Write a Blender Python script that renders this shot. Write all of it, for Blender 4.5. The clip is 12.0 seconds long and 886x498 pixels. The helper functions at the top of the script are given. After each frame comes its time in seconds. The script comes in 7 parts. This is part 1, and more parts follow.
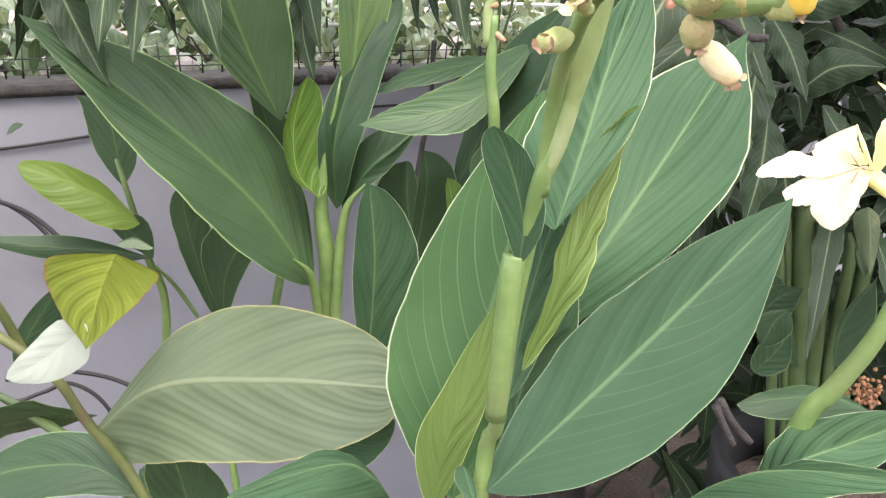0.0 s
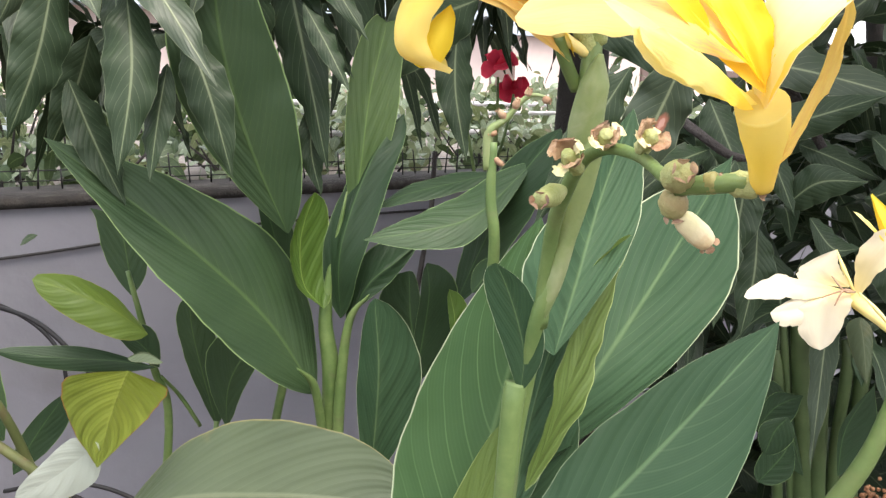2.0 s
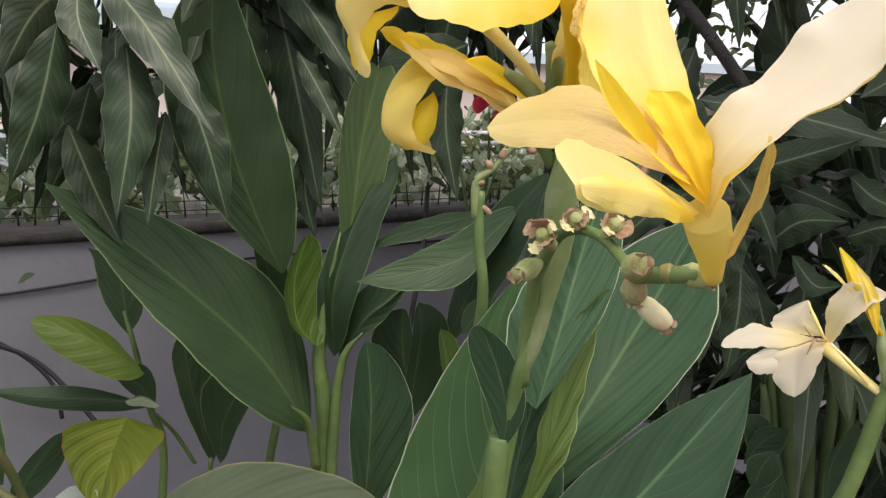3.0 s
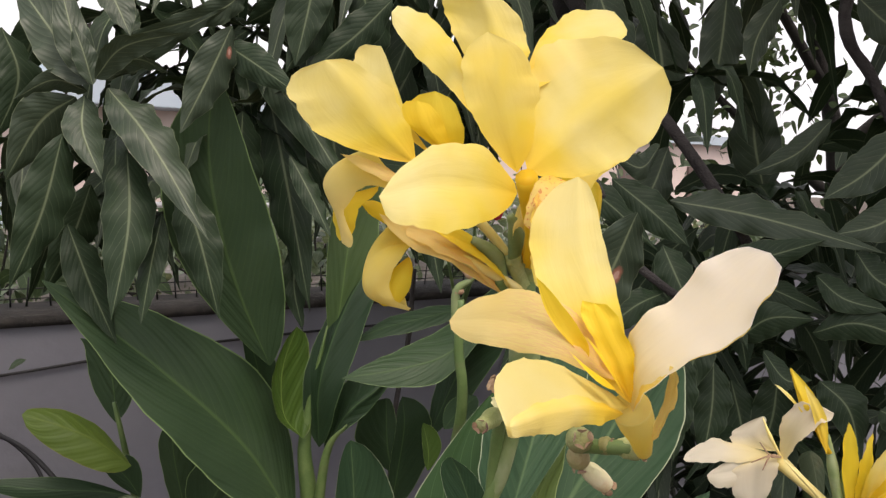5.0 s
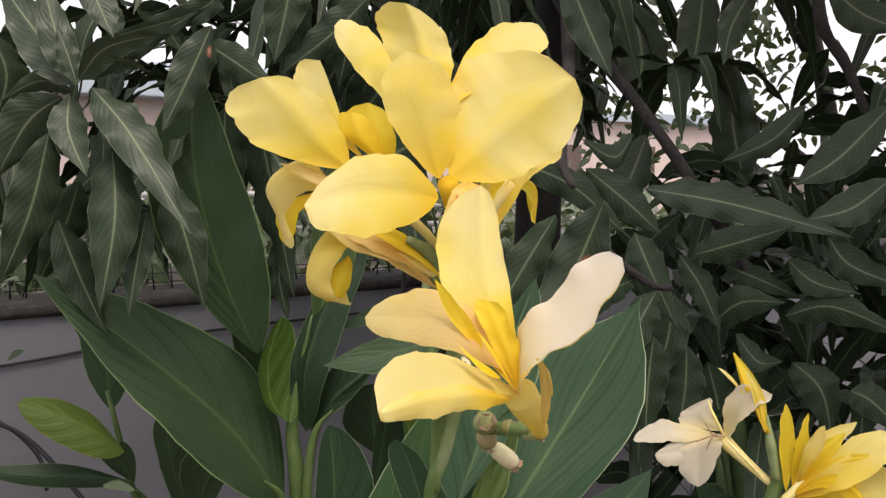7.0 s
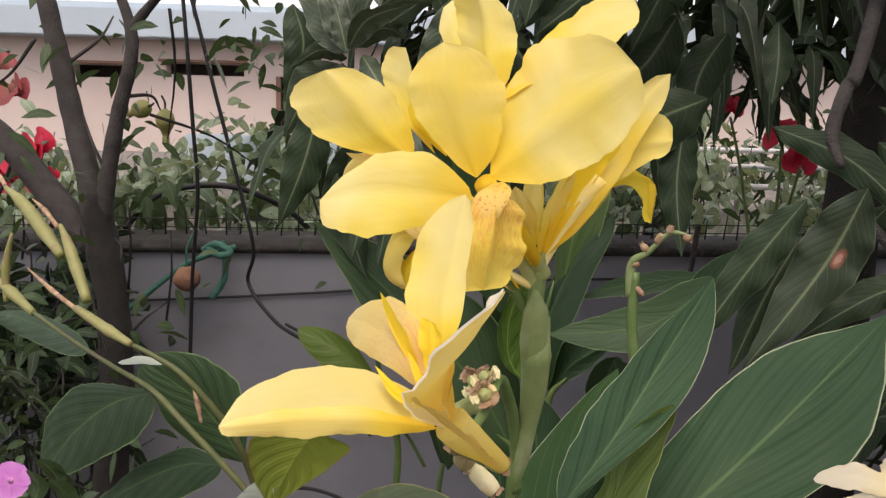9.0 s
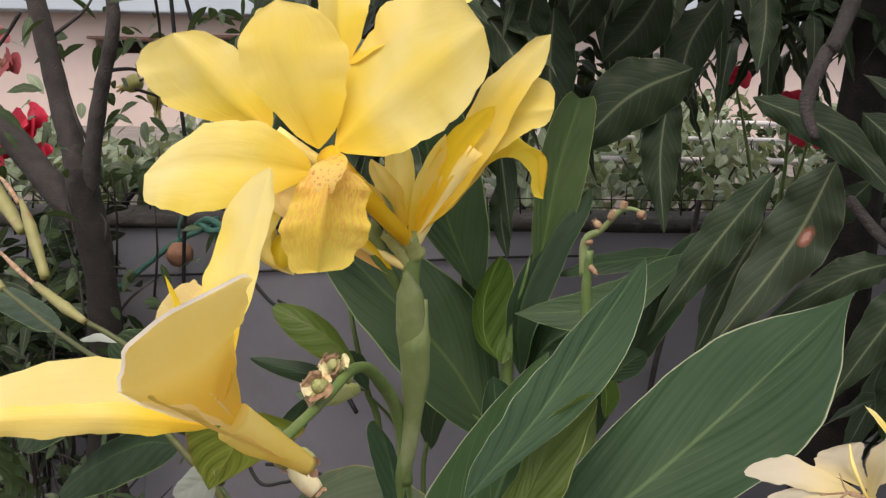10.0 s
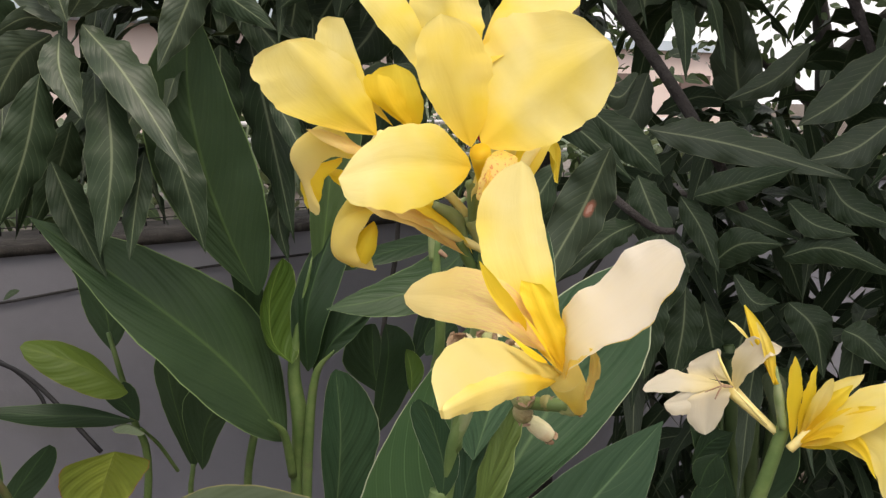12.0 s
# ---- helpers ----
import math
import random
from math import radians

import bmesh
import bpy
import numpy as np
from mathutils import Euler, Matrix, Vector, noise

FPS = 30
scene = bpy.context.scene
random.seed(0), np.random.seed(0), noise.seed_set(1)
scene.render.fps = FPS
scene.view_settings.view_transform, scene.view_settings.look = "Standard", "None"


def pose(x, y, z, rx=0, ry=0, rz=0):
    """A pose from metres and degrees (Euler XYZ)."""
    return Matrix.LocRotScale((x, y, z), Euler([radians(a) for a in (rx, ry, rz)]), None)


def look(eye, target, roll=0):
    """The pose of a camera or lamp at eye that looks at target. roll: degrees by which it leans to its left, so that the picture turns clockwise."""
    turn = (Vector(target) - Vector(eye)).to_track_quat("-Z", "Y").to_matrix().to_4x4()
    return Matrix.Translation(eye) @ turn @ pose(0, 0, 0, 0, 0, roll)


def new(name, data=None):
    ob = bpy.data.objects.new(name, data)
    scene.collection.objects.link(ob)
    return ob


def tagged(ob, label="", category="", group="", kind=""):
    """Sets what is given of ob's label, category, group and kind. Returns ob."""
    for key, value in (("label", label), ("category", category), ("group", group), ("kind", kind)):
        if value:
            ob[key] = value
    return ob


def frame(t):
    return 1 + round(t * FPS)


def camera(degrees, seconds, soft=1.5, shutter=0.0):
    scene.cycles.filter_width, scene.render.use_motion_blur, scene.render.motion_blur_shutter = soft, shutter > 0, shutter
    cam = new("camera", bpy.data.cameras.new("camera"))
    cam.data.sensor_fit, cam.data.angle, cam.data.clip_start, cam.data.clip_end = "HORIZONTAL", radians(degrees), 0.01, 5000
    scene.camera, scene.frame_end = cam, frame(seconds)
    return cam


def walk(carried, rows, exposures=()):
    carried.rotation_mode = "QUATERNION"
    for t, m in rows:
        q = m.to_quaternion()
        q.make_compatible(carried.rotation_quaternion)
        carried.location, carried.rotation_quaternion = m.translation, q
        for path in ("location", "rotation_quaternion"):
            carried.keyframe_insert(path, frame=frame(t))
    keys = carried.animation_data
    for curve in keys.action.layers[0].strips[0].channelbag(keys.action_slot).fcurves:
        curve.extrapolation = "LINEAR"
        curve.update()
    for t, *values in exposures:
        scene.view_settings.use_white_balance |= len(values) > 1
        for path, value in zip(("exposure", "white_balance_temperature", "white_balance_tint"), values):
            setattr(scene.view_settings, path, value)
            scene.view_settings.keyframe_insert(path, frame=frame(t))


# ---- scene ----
cam = camera(59.5, 12.0, soft=1.35)
PATH = [
    (0, (0.1010, -0.0340, 1.4380), (-0.0800, 1.8560, 0.8080), 1.10),
    (0.5, (0.1030, -0.0430, 1.4370), (-0.0910, 1.8750, 0.9030), 1.40),
    (1, (0.0960, -0.0540, 1.4440), (-0.0910, 1.8790, 0.9630), 1.60),
    (1.5, (0.0970, -0.0610, 1.4530), (-0.0910, 1.8830, 1.0260), 1.00),
    (2, (0.1000, -0.0540, 1.4600), (-0.0910, 1.8990, 1.0730), 0.90),
    (2.5, (0.1020, -0.0690, 1.4740), (-0.0820, 1.8900, 1.1190), 0.80),
    (2.7, (0.1040, -0.0700, 1.4780), (-0.0740, 1.8930, 1.1350), 0.70),
    (4.3, (0.112, -0.094, 1.517), (-0.08, 1.884, 1.289), 0.6),
    (4.5, (0.115, -0.097, 1.524), (-0.066, 1.884, 1.315), 0.7),
    (5, (0.116, -0.106, 1.53), (-0.04, 1.882, 1.371), 1.1),
    (5.5, (0.12, -0.121, 1.534), (0.0, 1.87, 1.384), 1.0),
    (6, (0.126, -0.133, 1.536), (0.026, 1.857, 1.358), 0.7),
    (6.5, (0.139, -0.135, 1.539), (-0.004, 1.852, 1.357), 0.4),
    (6.7, (0.144, -0.134, 1.539), (0.0, 1.852, 1.355), 0.4),
    (8.3, (0.2360, -0.1050, 1.5620), (-0.4100, 1.7600, 1.2350), 0.70),
    (8.5, (0.2520, -0.0930, 1.5640), (-0.5020, 1.7300, 1.2340), 1.20),
    (9, (0.2830, -0.0730, 1.5640), (-0.7110, 1.6280, 1.2230), 1.50),
    (9.5, (0.3060, -0.0470, 1.5640), (-0.7570, 1.6090, 1.2040), 1.30),
    (10, (0.3340, -0.0080, 1.5620), (-0.7150, 1.6460, 1.1570), 1.20),
    (10.5, (0.3880, -0.0230, 1.5690), (-0.6510, 1.6380, 1.1650), 0.60),
    (11, (0.3660, -0.0650, 1.5620), (-0.5920, 1.6410, 1.1450), 1.50),
    (11.5, (0.2460, -0.1120, 1.5680), (-0.3750, 1.7450, 1.1610), 0.60),
    (12, (0.132, -0.126, 1.559), (0.003, 1.833, 1.176), 0.5),
]
EXPOSURE = [(0.0, 2.19, 6550, 14), (1.0, 2.07, 6550, 14), (2.0, 1.6, 6550, 13), (2.7, 0.9, 6600, 13), (4.3, 0.53, 6850, 16), (6.7, 0.49, 6850, 16), (8.3, 0.5, 6950, 16), (11.5, 0.5, 6950, 14), (12.0, 0.56, 6950, 13)]
walk(cam, [(t, look(eye, target, roll)) for t, eye, target, roll in PATH], EXPOSURE)

# ---- daylight: bright overcast ----
world = bpy.data.worlds.new("sky")
scene.world = world
world.use_nodes = True
wn = world.node_tree
SUN_AZIMUTH = 150.0
sky = wn.nodes.new("ShaderNodeTexSky")
sky.sky_type, sky.sun_disc = "NISHITA", False
sky.sun_elevation, sky.sun_rotation = radians(64), radians(SUN_AZIMUTH)
sky.air_density, sky.dust_density, sky.ozone_density = 1.0, 9.0, 1.0
veil = wn.nodes.new("ShaderNodeMix")
veil.data_type = "RGBA"
veil.inputs[0].default_value = 0.75
veil.inputs[7].default_value = (6.6, 6.7, 7.1, 1)
wn.links.new(sky.outputs[0], veil.inputs[6])
wn.links.new(veil.outputs[2], wn.nodes["Background"].inputs[0])
wn.nodes["Background"].inputs[1].default_value = 0.15
sun_data = bpy.data.lights.new("sun", "SUN")
sun_data.energy, sun_data.angle, sun_data.color = 1.3, radians(30), (1.0, 0.94, 0.84)
sun = new("sun", sun_data)
sun.matrix_world = look((4.38 * math.sin(radians(SUN_AZIMUTH)), 4.38 * math.cos(radians(SUN_AZIMUTH)), 8.99), (0, 0, 0))


# ---- materials ----
class Nodes:
    """Short hand for one node material."""

    def __init__(self, name, base=None):
        self.mat = base.copy() if base else bpy.data.materials.new(name)
        self.mat.name = name
        self.mat.use_nodes = True
        self.tree = self.mat.node_tree
        self.bsdf = self.tree.nodes["Principled BSDF"]
        self.out = self.tree.nodes["Material Output"]

    def add(self, kind, **sockets):
        node = self.tree.nodes.new(kind)
        for key, value in sockets.items():
            self.put(node, key.replace("_", " "), value)
        return node

    def put(self, node, key, value):
        socket = node.inputs[int(key)] if key.isdigit() else node.inputs[key]
        if isinstance(value, bpy.types.NodeSocket):
            self.tree.links.new(value, socket)
        else:
            socket.default_value = value

    def math(self, op, a, b=0.5, clamp=False):
        node = self.tree.nodes.new("ShaderNodeMath")
        node.operation, node.use_clamp = op, clamp
        self.put(node, "0", a)
        self.put(node, "1", b)
        return node.outputs[0]

    def mix(self, fac, a, b, blend="MIX"):
        node = self.tree.nodes.new("ShaderNodeMix")
        node.data_type, node.blend_type = "RGBA", blend
        self.put(node, "0", fac)
        for k, v in (("6", a), ("7", b)):
            self.put(node, k, (*v, 1) if isinstance(v, tuple) and len(v) == 3 else v)
        return node.outputs[2]

    def ramp(self, fac, lo, hi, a=0.0, b=1.0):
        node = self.tree.nodes.new("ShaderNodeMapRange")
        for k, v in (("0", fac), ("1", lo), ("2", hi), ("3", a), ("4", b)):
            self.put(node, k, v)
        return node.outputs[0]

    def noise(self, scale, detail=4.0, vector=None, distortion=0.0):
        node = self.add("ShaderNodeTexNoise", Scale=scale, Detail=detail, Distortion=distortion)
        if vector is None:
            vector = self.add("ShaderNodeTexCoord").outputs["Object"]
        self.put(node, "Vector", vector)
        return node.outputs[0]

    def bump(self, height, strength=0.3, distance=0.002):
        node = self.add("ShaderNodeBump", Strength=strength, Distance=distance, Height=height)
        self.put(self.bsdf, "Normal", node.outputs[0])
        return node.outputs[0]

    def finish(self, color, rough=0.5, translucent=0.0, glow=None, specular=0.5):
        self.put(self.bsdf, "Base Color", (*color, 1) if isinstance(color, tuple) and len(color) == 3 else color)
        self.put(self.bsdf, "Roughness", rough)
        self.put(self.bsdf, "Specular IOR Level", specular)
        if translucent:
            tl = self.add("ShaderNodeBsdfTranslucent")
            self.put(tl, "Color", glow if glow is not None else color)
            mix = self.tree.nodes.new("ShaderNodeMixShader")
            self.put(mix, "0", translucent)
            self.tree.links.new(self.bsdf.outputs[0], mix.inputs[1])
            self.tree.links.new(tl.outputs[0], mix.inputs[2])
            self.tree.links.new(mix.outputs[0], self.out.inputs[0])
        return self.mat


def leaf_material(name, base, dark, rib, veins=26, slant=0.35, rough=0.42, rim=None, translucent=0.18, vein_mix=0.25,
                  blotch=None, relief=0.35, fine=0.0, shine=0.4, ribbed=0.75, rim_at=0.968, crisp=0.88, rib_width=0.05, pleat=0.8):
    """A leaf blade: midrib, slanting side veins, mottling, a pale rim; u runs along the blade, v across it."""
    n = Nodes(name)
    uv = n.add("ShaderNodeSeparateXYZ", Vector=n.add("ShaderNodeUVMap").outputs[0])
    u, v = uv.outputs[0], uv.outputs[1]
    a = n.math("MULTIPLY", n.math("ABSOLUTE", n.math("SUBTRACT", v, 0.5)), 2.0)
    rnd = n.add("ShaderNodeObjectInfo").outputs["Random"]
    soft = n.noise(9.0, 5.0)
    phase = n.math("SUBTRACT", u, n.math("MULTIPLY", n.math("POWER", a, 1.25), slant))
    phase = n.math("ADD", phase, n.math("MULTIPLY", soft, 0.012))
    wave = n.math("SINE", n.math("MULTIPLY", phase, veins * 6.283))
    line = n.ramp(wave, crisp, 1.0)
    small = n.math("SINE", n.math("MULTIPLY", phase, veins * 6.283 * 5.0))
    color = n.mix(n.ramp(soft, 0.3, 0.7), dark, base)
    color = n.mix(n.ramp(rnd, 0.0, 1.0, 0.0, 0.35), color, dark)
    color = n.mix(n.math("MULTIPLY", n.ramp(small, 0.0, 1.0), fine), color, rib)
    fade = n.math("MULTIPLY", n.ramp(a, 0.55, 1.0, 1.0, 0.15), n.ramp(n.noise(14.0, 2.0), 0.3, 0.6, 0.7, 1.0))
    color = n.mix(n.math("MULTIPLY", n.math("MULTIPLY", line, fade), vein_mix), color, rib)
    mid = n.ramp(a, rib_width * 0.3, rib_width, 1.0, 0.0)
    halo = n.ramp(a, 0.0, 0.2, ribbed * 0.14, 0.0)
    color = n.mix(n.math("MAXIMUM", n.math("MULTIPLY", mid, ribbed), halo), color, rib)
    if blotch:
        spot = n.ramp(n.noise(16.0, 6.0, distortion=0.6), 0.66, 0.74)
        color = n.mix(n.math("MULTIPLY", spot, 0.6), color, blotch)
    if rim:
        color = n.mix(n.ramp(a, rim_at, rim_at + 0.016), color, rim)
    pleating = n.math("MULTIPLY", n.math("SINE", n.math("MULTIPLY", phase, veins * 2.1)), pleat)
    height = n.math("ADD", n.math("ADD", n.math("MULTIPLY", wave, 0.22), pleating), n.math("MULTIPLY", mid, 1.2))
    n.bump(n.math("ADD", height, n.math("MULTIPLY", n.noise(60.0, 3.0), 0.6)), relief, 0.0025)
    gloss = n.ramp(n.noise(30.0, 3.0), 0.3, 0.7, rough - 0.06, rough + 0.1)
    return n.finish(color, gloss, translucent, n.mix(0.5, color, (base[0] * 2.0, base[1] * 1.7, base[2] * 0.6)), shine)


def petal_material(name, pale, deep, throat, streak=None, translucent=0.45, freckle=None, reach=0.36, stain=0.75):
    n = Nodes(name)
    uv = n.add("ShaderNodeSeparateXYZ", Vector=n.add("ShaderNodeUVMap").outputs[0])
    u, v = uv.outputs[0], uv.outputs[1]
    a = n.math("MULTIPLY", n.math("ABSOLUTE", n.math("SUBTRACT", v, 0.5)), 2.0)
    soft = n.noise(26.0, 4.0)
    wide = n.math("ADD", n.math("MULTIPLY", n.noise(32.0, 2.0), 0.75), n.math("MULTIPLY", n.ramp(u, 0.25, 0.95), 0.3))
    color = n.mix(n.ramp(wide, 0.32, 0.72), deep, pale)
    color = n.mix(n.ramp(u, 0.02, reach, 0.8, 0.0), color, throat)
    lines = n.math("SINE", n.math("ADD", n.math("MULTIPLY", v, 300.0), n.math("MULTIPLY", soft, 24.0)))
    color = n.mix(n.math("MULTIPLY", n.ramp(lines, 0.2, 1.0), 0.018), color, deep)
    if streak:
        vein = n.add("ShaderNodeCombineXYZ", X=n.math("MULTIPLY", u, 11.0), Y=n.math("MULTIPLY", v, 34.0), Z=0.3)
        net = n.ramp(n.noise(1.0, 3.0, vein.outputs[0], 1.2), 0.47, 0.57)
        color = n.mix(n.math("MULTIPLY", net, n.ramp(u, 0.1, stain, 0.8, 0.0)), color, streak)
    if freckle:
        spot = n.ramp(n.noise(700.0, 1.0), 0.6, 0.66)
        color = n.mix(n.math("MULTIPLY", spot, 0.7), color, freckle)
    fold = n.add("ShaderNodeCombineXYZ", X=n.math("MULTIPLY", u, 2.2), Y=n.math("MULTIPLY", v, 7.0), Z=n.add("ShaderNodeObjectInfo").outputs["Random"])
    crease = n.noise(1.0, 4.0, fold.outputs[0], 0.6)
    color = n.mix(n.ramp(crease, 0.35, 0.8, 0.0, 0.09), color, deep)
    height = n.math("ADD", n.math("MULTIPLY", lines, 0.015), n.math("MULTIPLY", n.noise(110.0, 4.0), 0.7))
    n.bump(n.math("ADD", height, n.math("MULTIPLY", crease, 3.0)), 0.13, 0.0018)
    return n.finish(color, 0.55, translucent, n.mix(0.3, color, deep), 0.3)


def rough_material(name, a, b, scale=12.0, rough=0.8, c=None, relief=0.4, distance=0.004):
    """Two tones broken up by noise at two scales."""
    n = Nodes(name)
    big, small = n.noise(scale, 6.0), n.noise(scale * 9.0, 5.0)
    color = n.mix(n.ramp(big, 0.35, 0.65), a, b)
    color = n.mix(n.ramp(small, 0.3, 0.75, 0.0, 0.45), color, a)
    if c:
        color = n.mix(n.ramp(n.noise(scale * 0.6, 7.0, distortion=0.8), 0.56, 0.7, 0.0, 0.8), color, c)
    n.bump(n.math("ADD", big, small), relief, distance)
    return n.finish(color, rough)


CANNA = leaf_material("canna_leaf_green", (0.0482, 0.0941, 0.0482), (0.0269, 0.0627, 0.0314), (0.13, 0.205, 0.095), veins=15, slant=0.42,
                      rim=(0.4, 0.46, 0.3), rim_at=0.977, rough=0.5, vein_mix=0.22, fine=0.03, relief=0.34, shine=0.12, ribbed=0.6)
CANNA_BLUE = leaf_material("canna_leaf_blue_green", (0.0381, 0.0739, 0.0414), (0.0246, 0.0526, 0.0291), (0.1, 0.165, 0.085), veins=13, slant=0.42,
                           rim=(0.2, 0.26, 0.16), rim_at=0.982, rough=0.52, vein_mix=0.16, fine=0.03, relief=0.24, shine=0.1, ribbed=0.6)
CANNA_FRONT = leaf_material("canna_leaf_front", (0.0515, 0.108, 0.0403), (0.0336, 0.0784, 0.0291), (0.15, 0.24, 0.1), veins=9, slant=0.5,
                            rim=(0.4, 0.46, 0.3), rim_at=0.977, rough=0.5, vein_mix=0.42, fine=0.04, relief=0.3, shine=0.13, ribbed=0.5, translucent=0.24, crisp=0.95)
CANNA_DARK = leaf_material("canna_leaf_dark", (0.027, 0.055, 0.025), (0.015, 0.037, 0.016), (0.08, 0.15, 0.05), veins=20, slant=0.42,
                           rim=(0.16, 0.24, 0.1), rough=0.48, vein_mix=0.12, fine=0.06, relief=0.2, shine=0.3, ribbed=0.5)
CANNA_MID = leaf_material("canna_leaf_mid_green", (0.042, 0.078, 0.034), (0.024, 0.052, 0.023), (0.1, 0.17, 0.055), veins=20, slant=0.42,
                          rim=(0.2, 0.3, 0.12), rough=0.48, vein_mix=0.16, fine=0.08, relief=0.28, shine=0.3, ribbed=0.5)
CANNA_YOUNG = leaf_material("canna_leaf_young", (0.09, 0.16, 0.026), (0.05, 0.11, 0.02), (0.24, 0.36, 0.08), veins=14, slant=0.4,
                            rim=(0.36, 0.45, 0.16), rough=0.42, vein_mix=0.2, translucent=0.35)
CANNA_FRESH = leaf_material("canna_leaf_fresh", (0.075, 0.128, 0.036), (0.044, 0.088, 0.026), (0.15, 0.25, 0.06), veins=18, slant=0.42,
                            rim=(0.22, 0.32, 0.11), rough=0.45, vein_mix=0.14, fine=0.05, relief=0.2, translucent=0.28, ribbed=0.5)
CANNA_FOLD = leaf_material("canna_leaf_fold", (0.115, 0.175, 0.045), (0.085, 0.14, 0.036), (0.19, 0.25, 0.085), veins=14, slant=0.4,
                           rim=(0.42, 0.5, 0.2), rough=0.45, vein_mix=0.2, translucent=0.3, ribbed=0.0)
CANNA_PALE = leaf_material("canna_leaf_fading", (0.072, 0.1, 0.05), (0.056, 0.08, 0.042), (0.16, 0.19, 0.11), veins=20, slant=0.34,
                           rim=(0.2, 0.19, 0.08), rough=0.5, vein_mix=0.13, fine=0.05, relief=0.24, blotch=(0.13, 0.13, 0.06), ribbed=0.6, rim_at=0.975)
CANNA_OLD = leaf_material("canna_leaf_yellowing", (0.16, 0.2, 0.028), (0.1, 0.14, 0.022), (0.24, 0.27, 0.06), veins=16, slant=0.35,
                          rim=(0.2, 0.08, 0.03), rough=0.5, blotch=(0.24, 0.2, 0.04), translucent=0.25, ribbed=0.2, relief=0.3, vein_mix=0.3, fine=0.08)
CANNA_OLIVE = leaf_material("canna_leaf_olive", (0.101, 0.156, 0.0195), (0.0546, 0.101, 0.0156), (0.156, 0.211, 0.039), veins=16, slant=0.35,
                            rim=(0.2, 0.2, 0.05), rough=0.5, blotch=(0.22, 0.22, 0.03), translucent=0.25, ribbed=0.4, relief=0.2, vein_mix=0.12)
CANNA_UNDER = leaf_material("canna_leaf_silvery_underside", (0.33, 0.37, 0.32), (0.27, 0.31, 0.265), (0.38, 0.42, 0.36), veins=16, slant=0.35,
                            rough=0.5, translucent=0.1, relief=0.12, vein_mix=0.05, ribbed=0.2)
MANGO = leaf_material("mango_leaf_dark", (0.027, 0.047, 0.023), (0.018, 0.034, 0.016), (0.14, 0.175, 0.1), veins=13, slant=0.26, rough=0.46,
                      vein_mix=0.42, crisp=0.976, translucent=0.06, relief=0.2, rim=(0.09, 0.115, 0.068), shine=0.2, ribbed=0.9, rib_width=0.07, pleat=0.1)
# paler copy of MANGO: sky sheen on the nearer leaves is in its colour
MANGO_LIGHT = leaf_material("mango_leaf_olive", (0.05, 0.072, 0.044), (0.034, 0.053, 0.032), (0.2, 0.24, 0.14), veins=13, slant=0.26, rough=0.4,
                            vein_mix=0.42, crisp=0.976, translucent=0.1, relief=0.2, rim=(0.14, 0.17, 0.1), shine=0.28, ribbed=0.9, rib_width=0.07, pleat=0.1)
SHRUB = leaf_material("shrub_leaf_green", (0.0672, 0.106, 0.0476), (0.028, 0.056, 0.0239), (0.168, 0.231, 0.105), veins=6, slant=0.2, rough=0.45,
                      vein_mix=0.15, translucent=0.2, relief=0.2)
SHRUB_PALE = leaf_material("shrub_leaf_variegated", (0.276, 0.333, 0.241), (0.115, 0.172, 0.103), (0.483, 0.529, 0.437), veins=6, slant=0.2, rough=0.5,
                           vein_mix=0.2, translucent=0.2, relief=0.2, blotch=(0.5, 0.25, 0.3))
PETAL = petal_material("petal_lemon_yellow", (0.873, 0.774, 0.333), (0.864, 0.675, 0.081), (0.855, 0.54, 0.027), reach=0.34, translucent=0.42)
PETAL_CREAM = petal_material("petal_cream", (0.855, 0.756, 0.342), (0.846, 0.711, 0.225), (0.855, 0.684, 0.126), translucent=0.42)
PETAL_WHITE = petal_material("petal_faded_white", (0.688, 0.642, 0.521), (0.67, 0.586, 0.4), (0.874, 0.725, 0.279), translucent=0.35, reach=0.55)
PETAL_IVORY = petal_material("petal_ivory", (0.93, 0.89, 0.83), (0.92, 0.87, 0.76), (0.86, 0.72, 0.23), translucent=0.5, reach=0.6)
PETAL_OUTER = petal_material("petal_outer_face", (0.93, 0.8, 0.33), (0.92, 0.74, 0.18), (0.9, 0.66, 0.1), translucent=0.62, reach=0.5)
PETAL_PINK = petal_material("petal_cream_streaked", (0.855, 0.702, 0.297), (0.846, 0.639, 0.198), (0.846, 0.594, 0.144), streak=(0.774, 0.405, 0.243), stain=0.8, translucent=0.5)
PETAL_STRUT = petal_material("petal_apricot", (0.864, 0.738, 0.27), (0.855, 0.675, 0.18), (0.846, 0.63, 0.144), streak=(0.765, 0.405, 0.18), stain=0.9)
PETAL_ORANGE = petal_material("petal_golden", (0.864, 0.693, 0.072), (0.855, 0.621, 0.027), (0.846, 0.54, 0.027))
LIP = petal_material("petal_veined_lip", (0.855, 0.702, 0.144), (0.846, 0.63, 0.072), (0.855, 0.63, 0.216), streak=(0.72, 0.27, 0.117), stain=1.1, reach=0.6)
PETAL_RED = petal_material("petal_scarlet", (0.72, 0.045, 0.1), (0.5, 0.015, 0.045), (0.6, 0.02, 0.05), translucent=0.2)
PETAL_ROSE = petal_material("petal_rose_faded", (0.34, 0.06, 0.08), (0.24, 0.07, 0.06), (0.22, 0.1, 0.07), translucent=0.2)
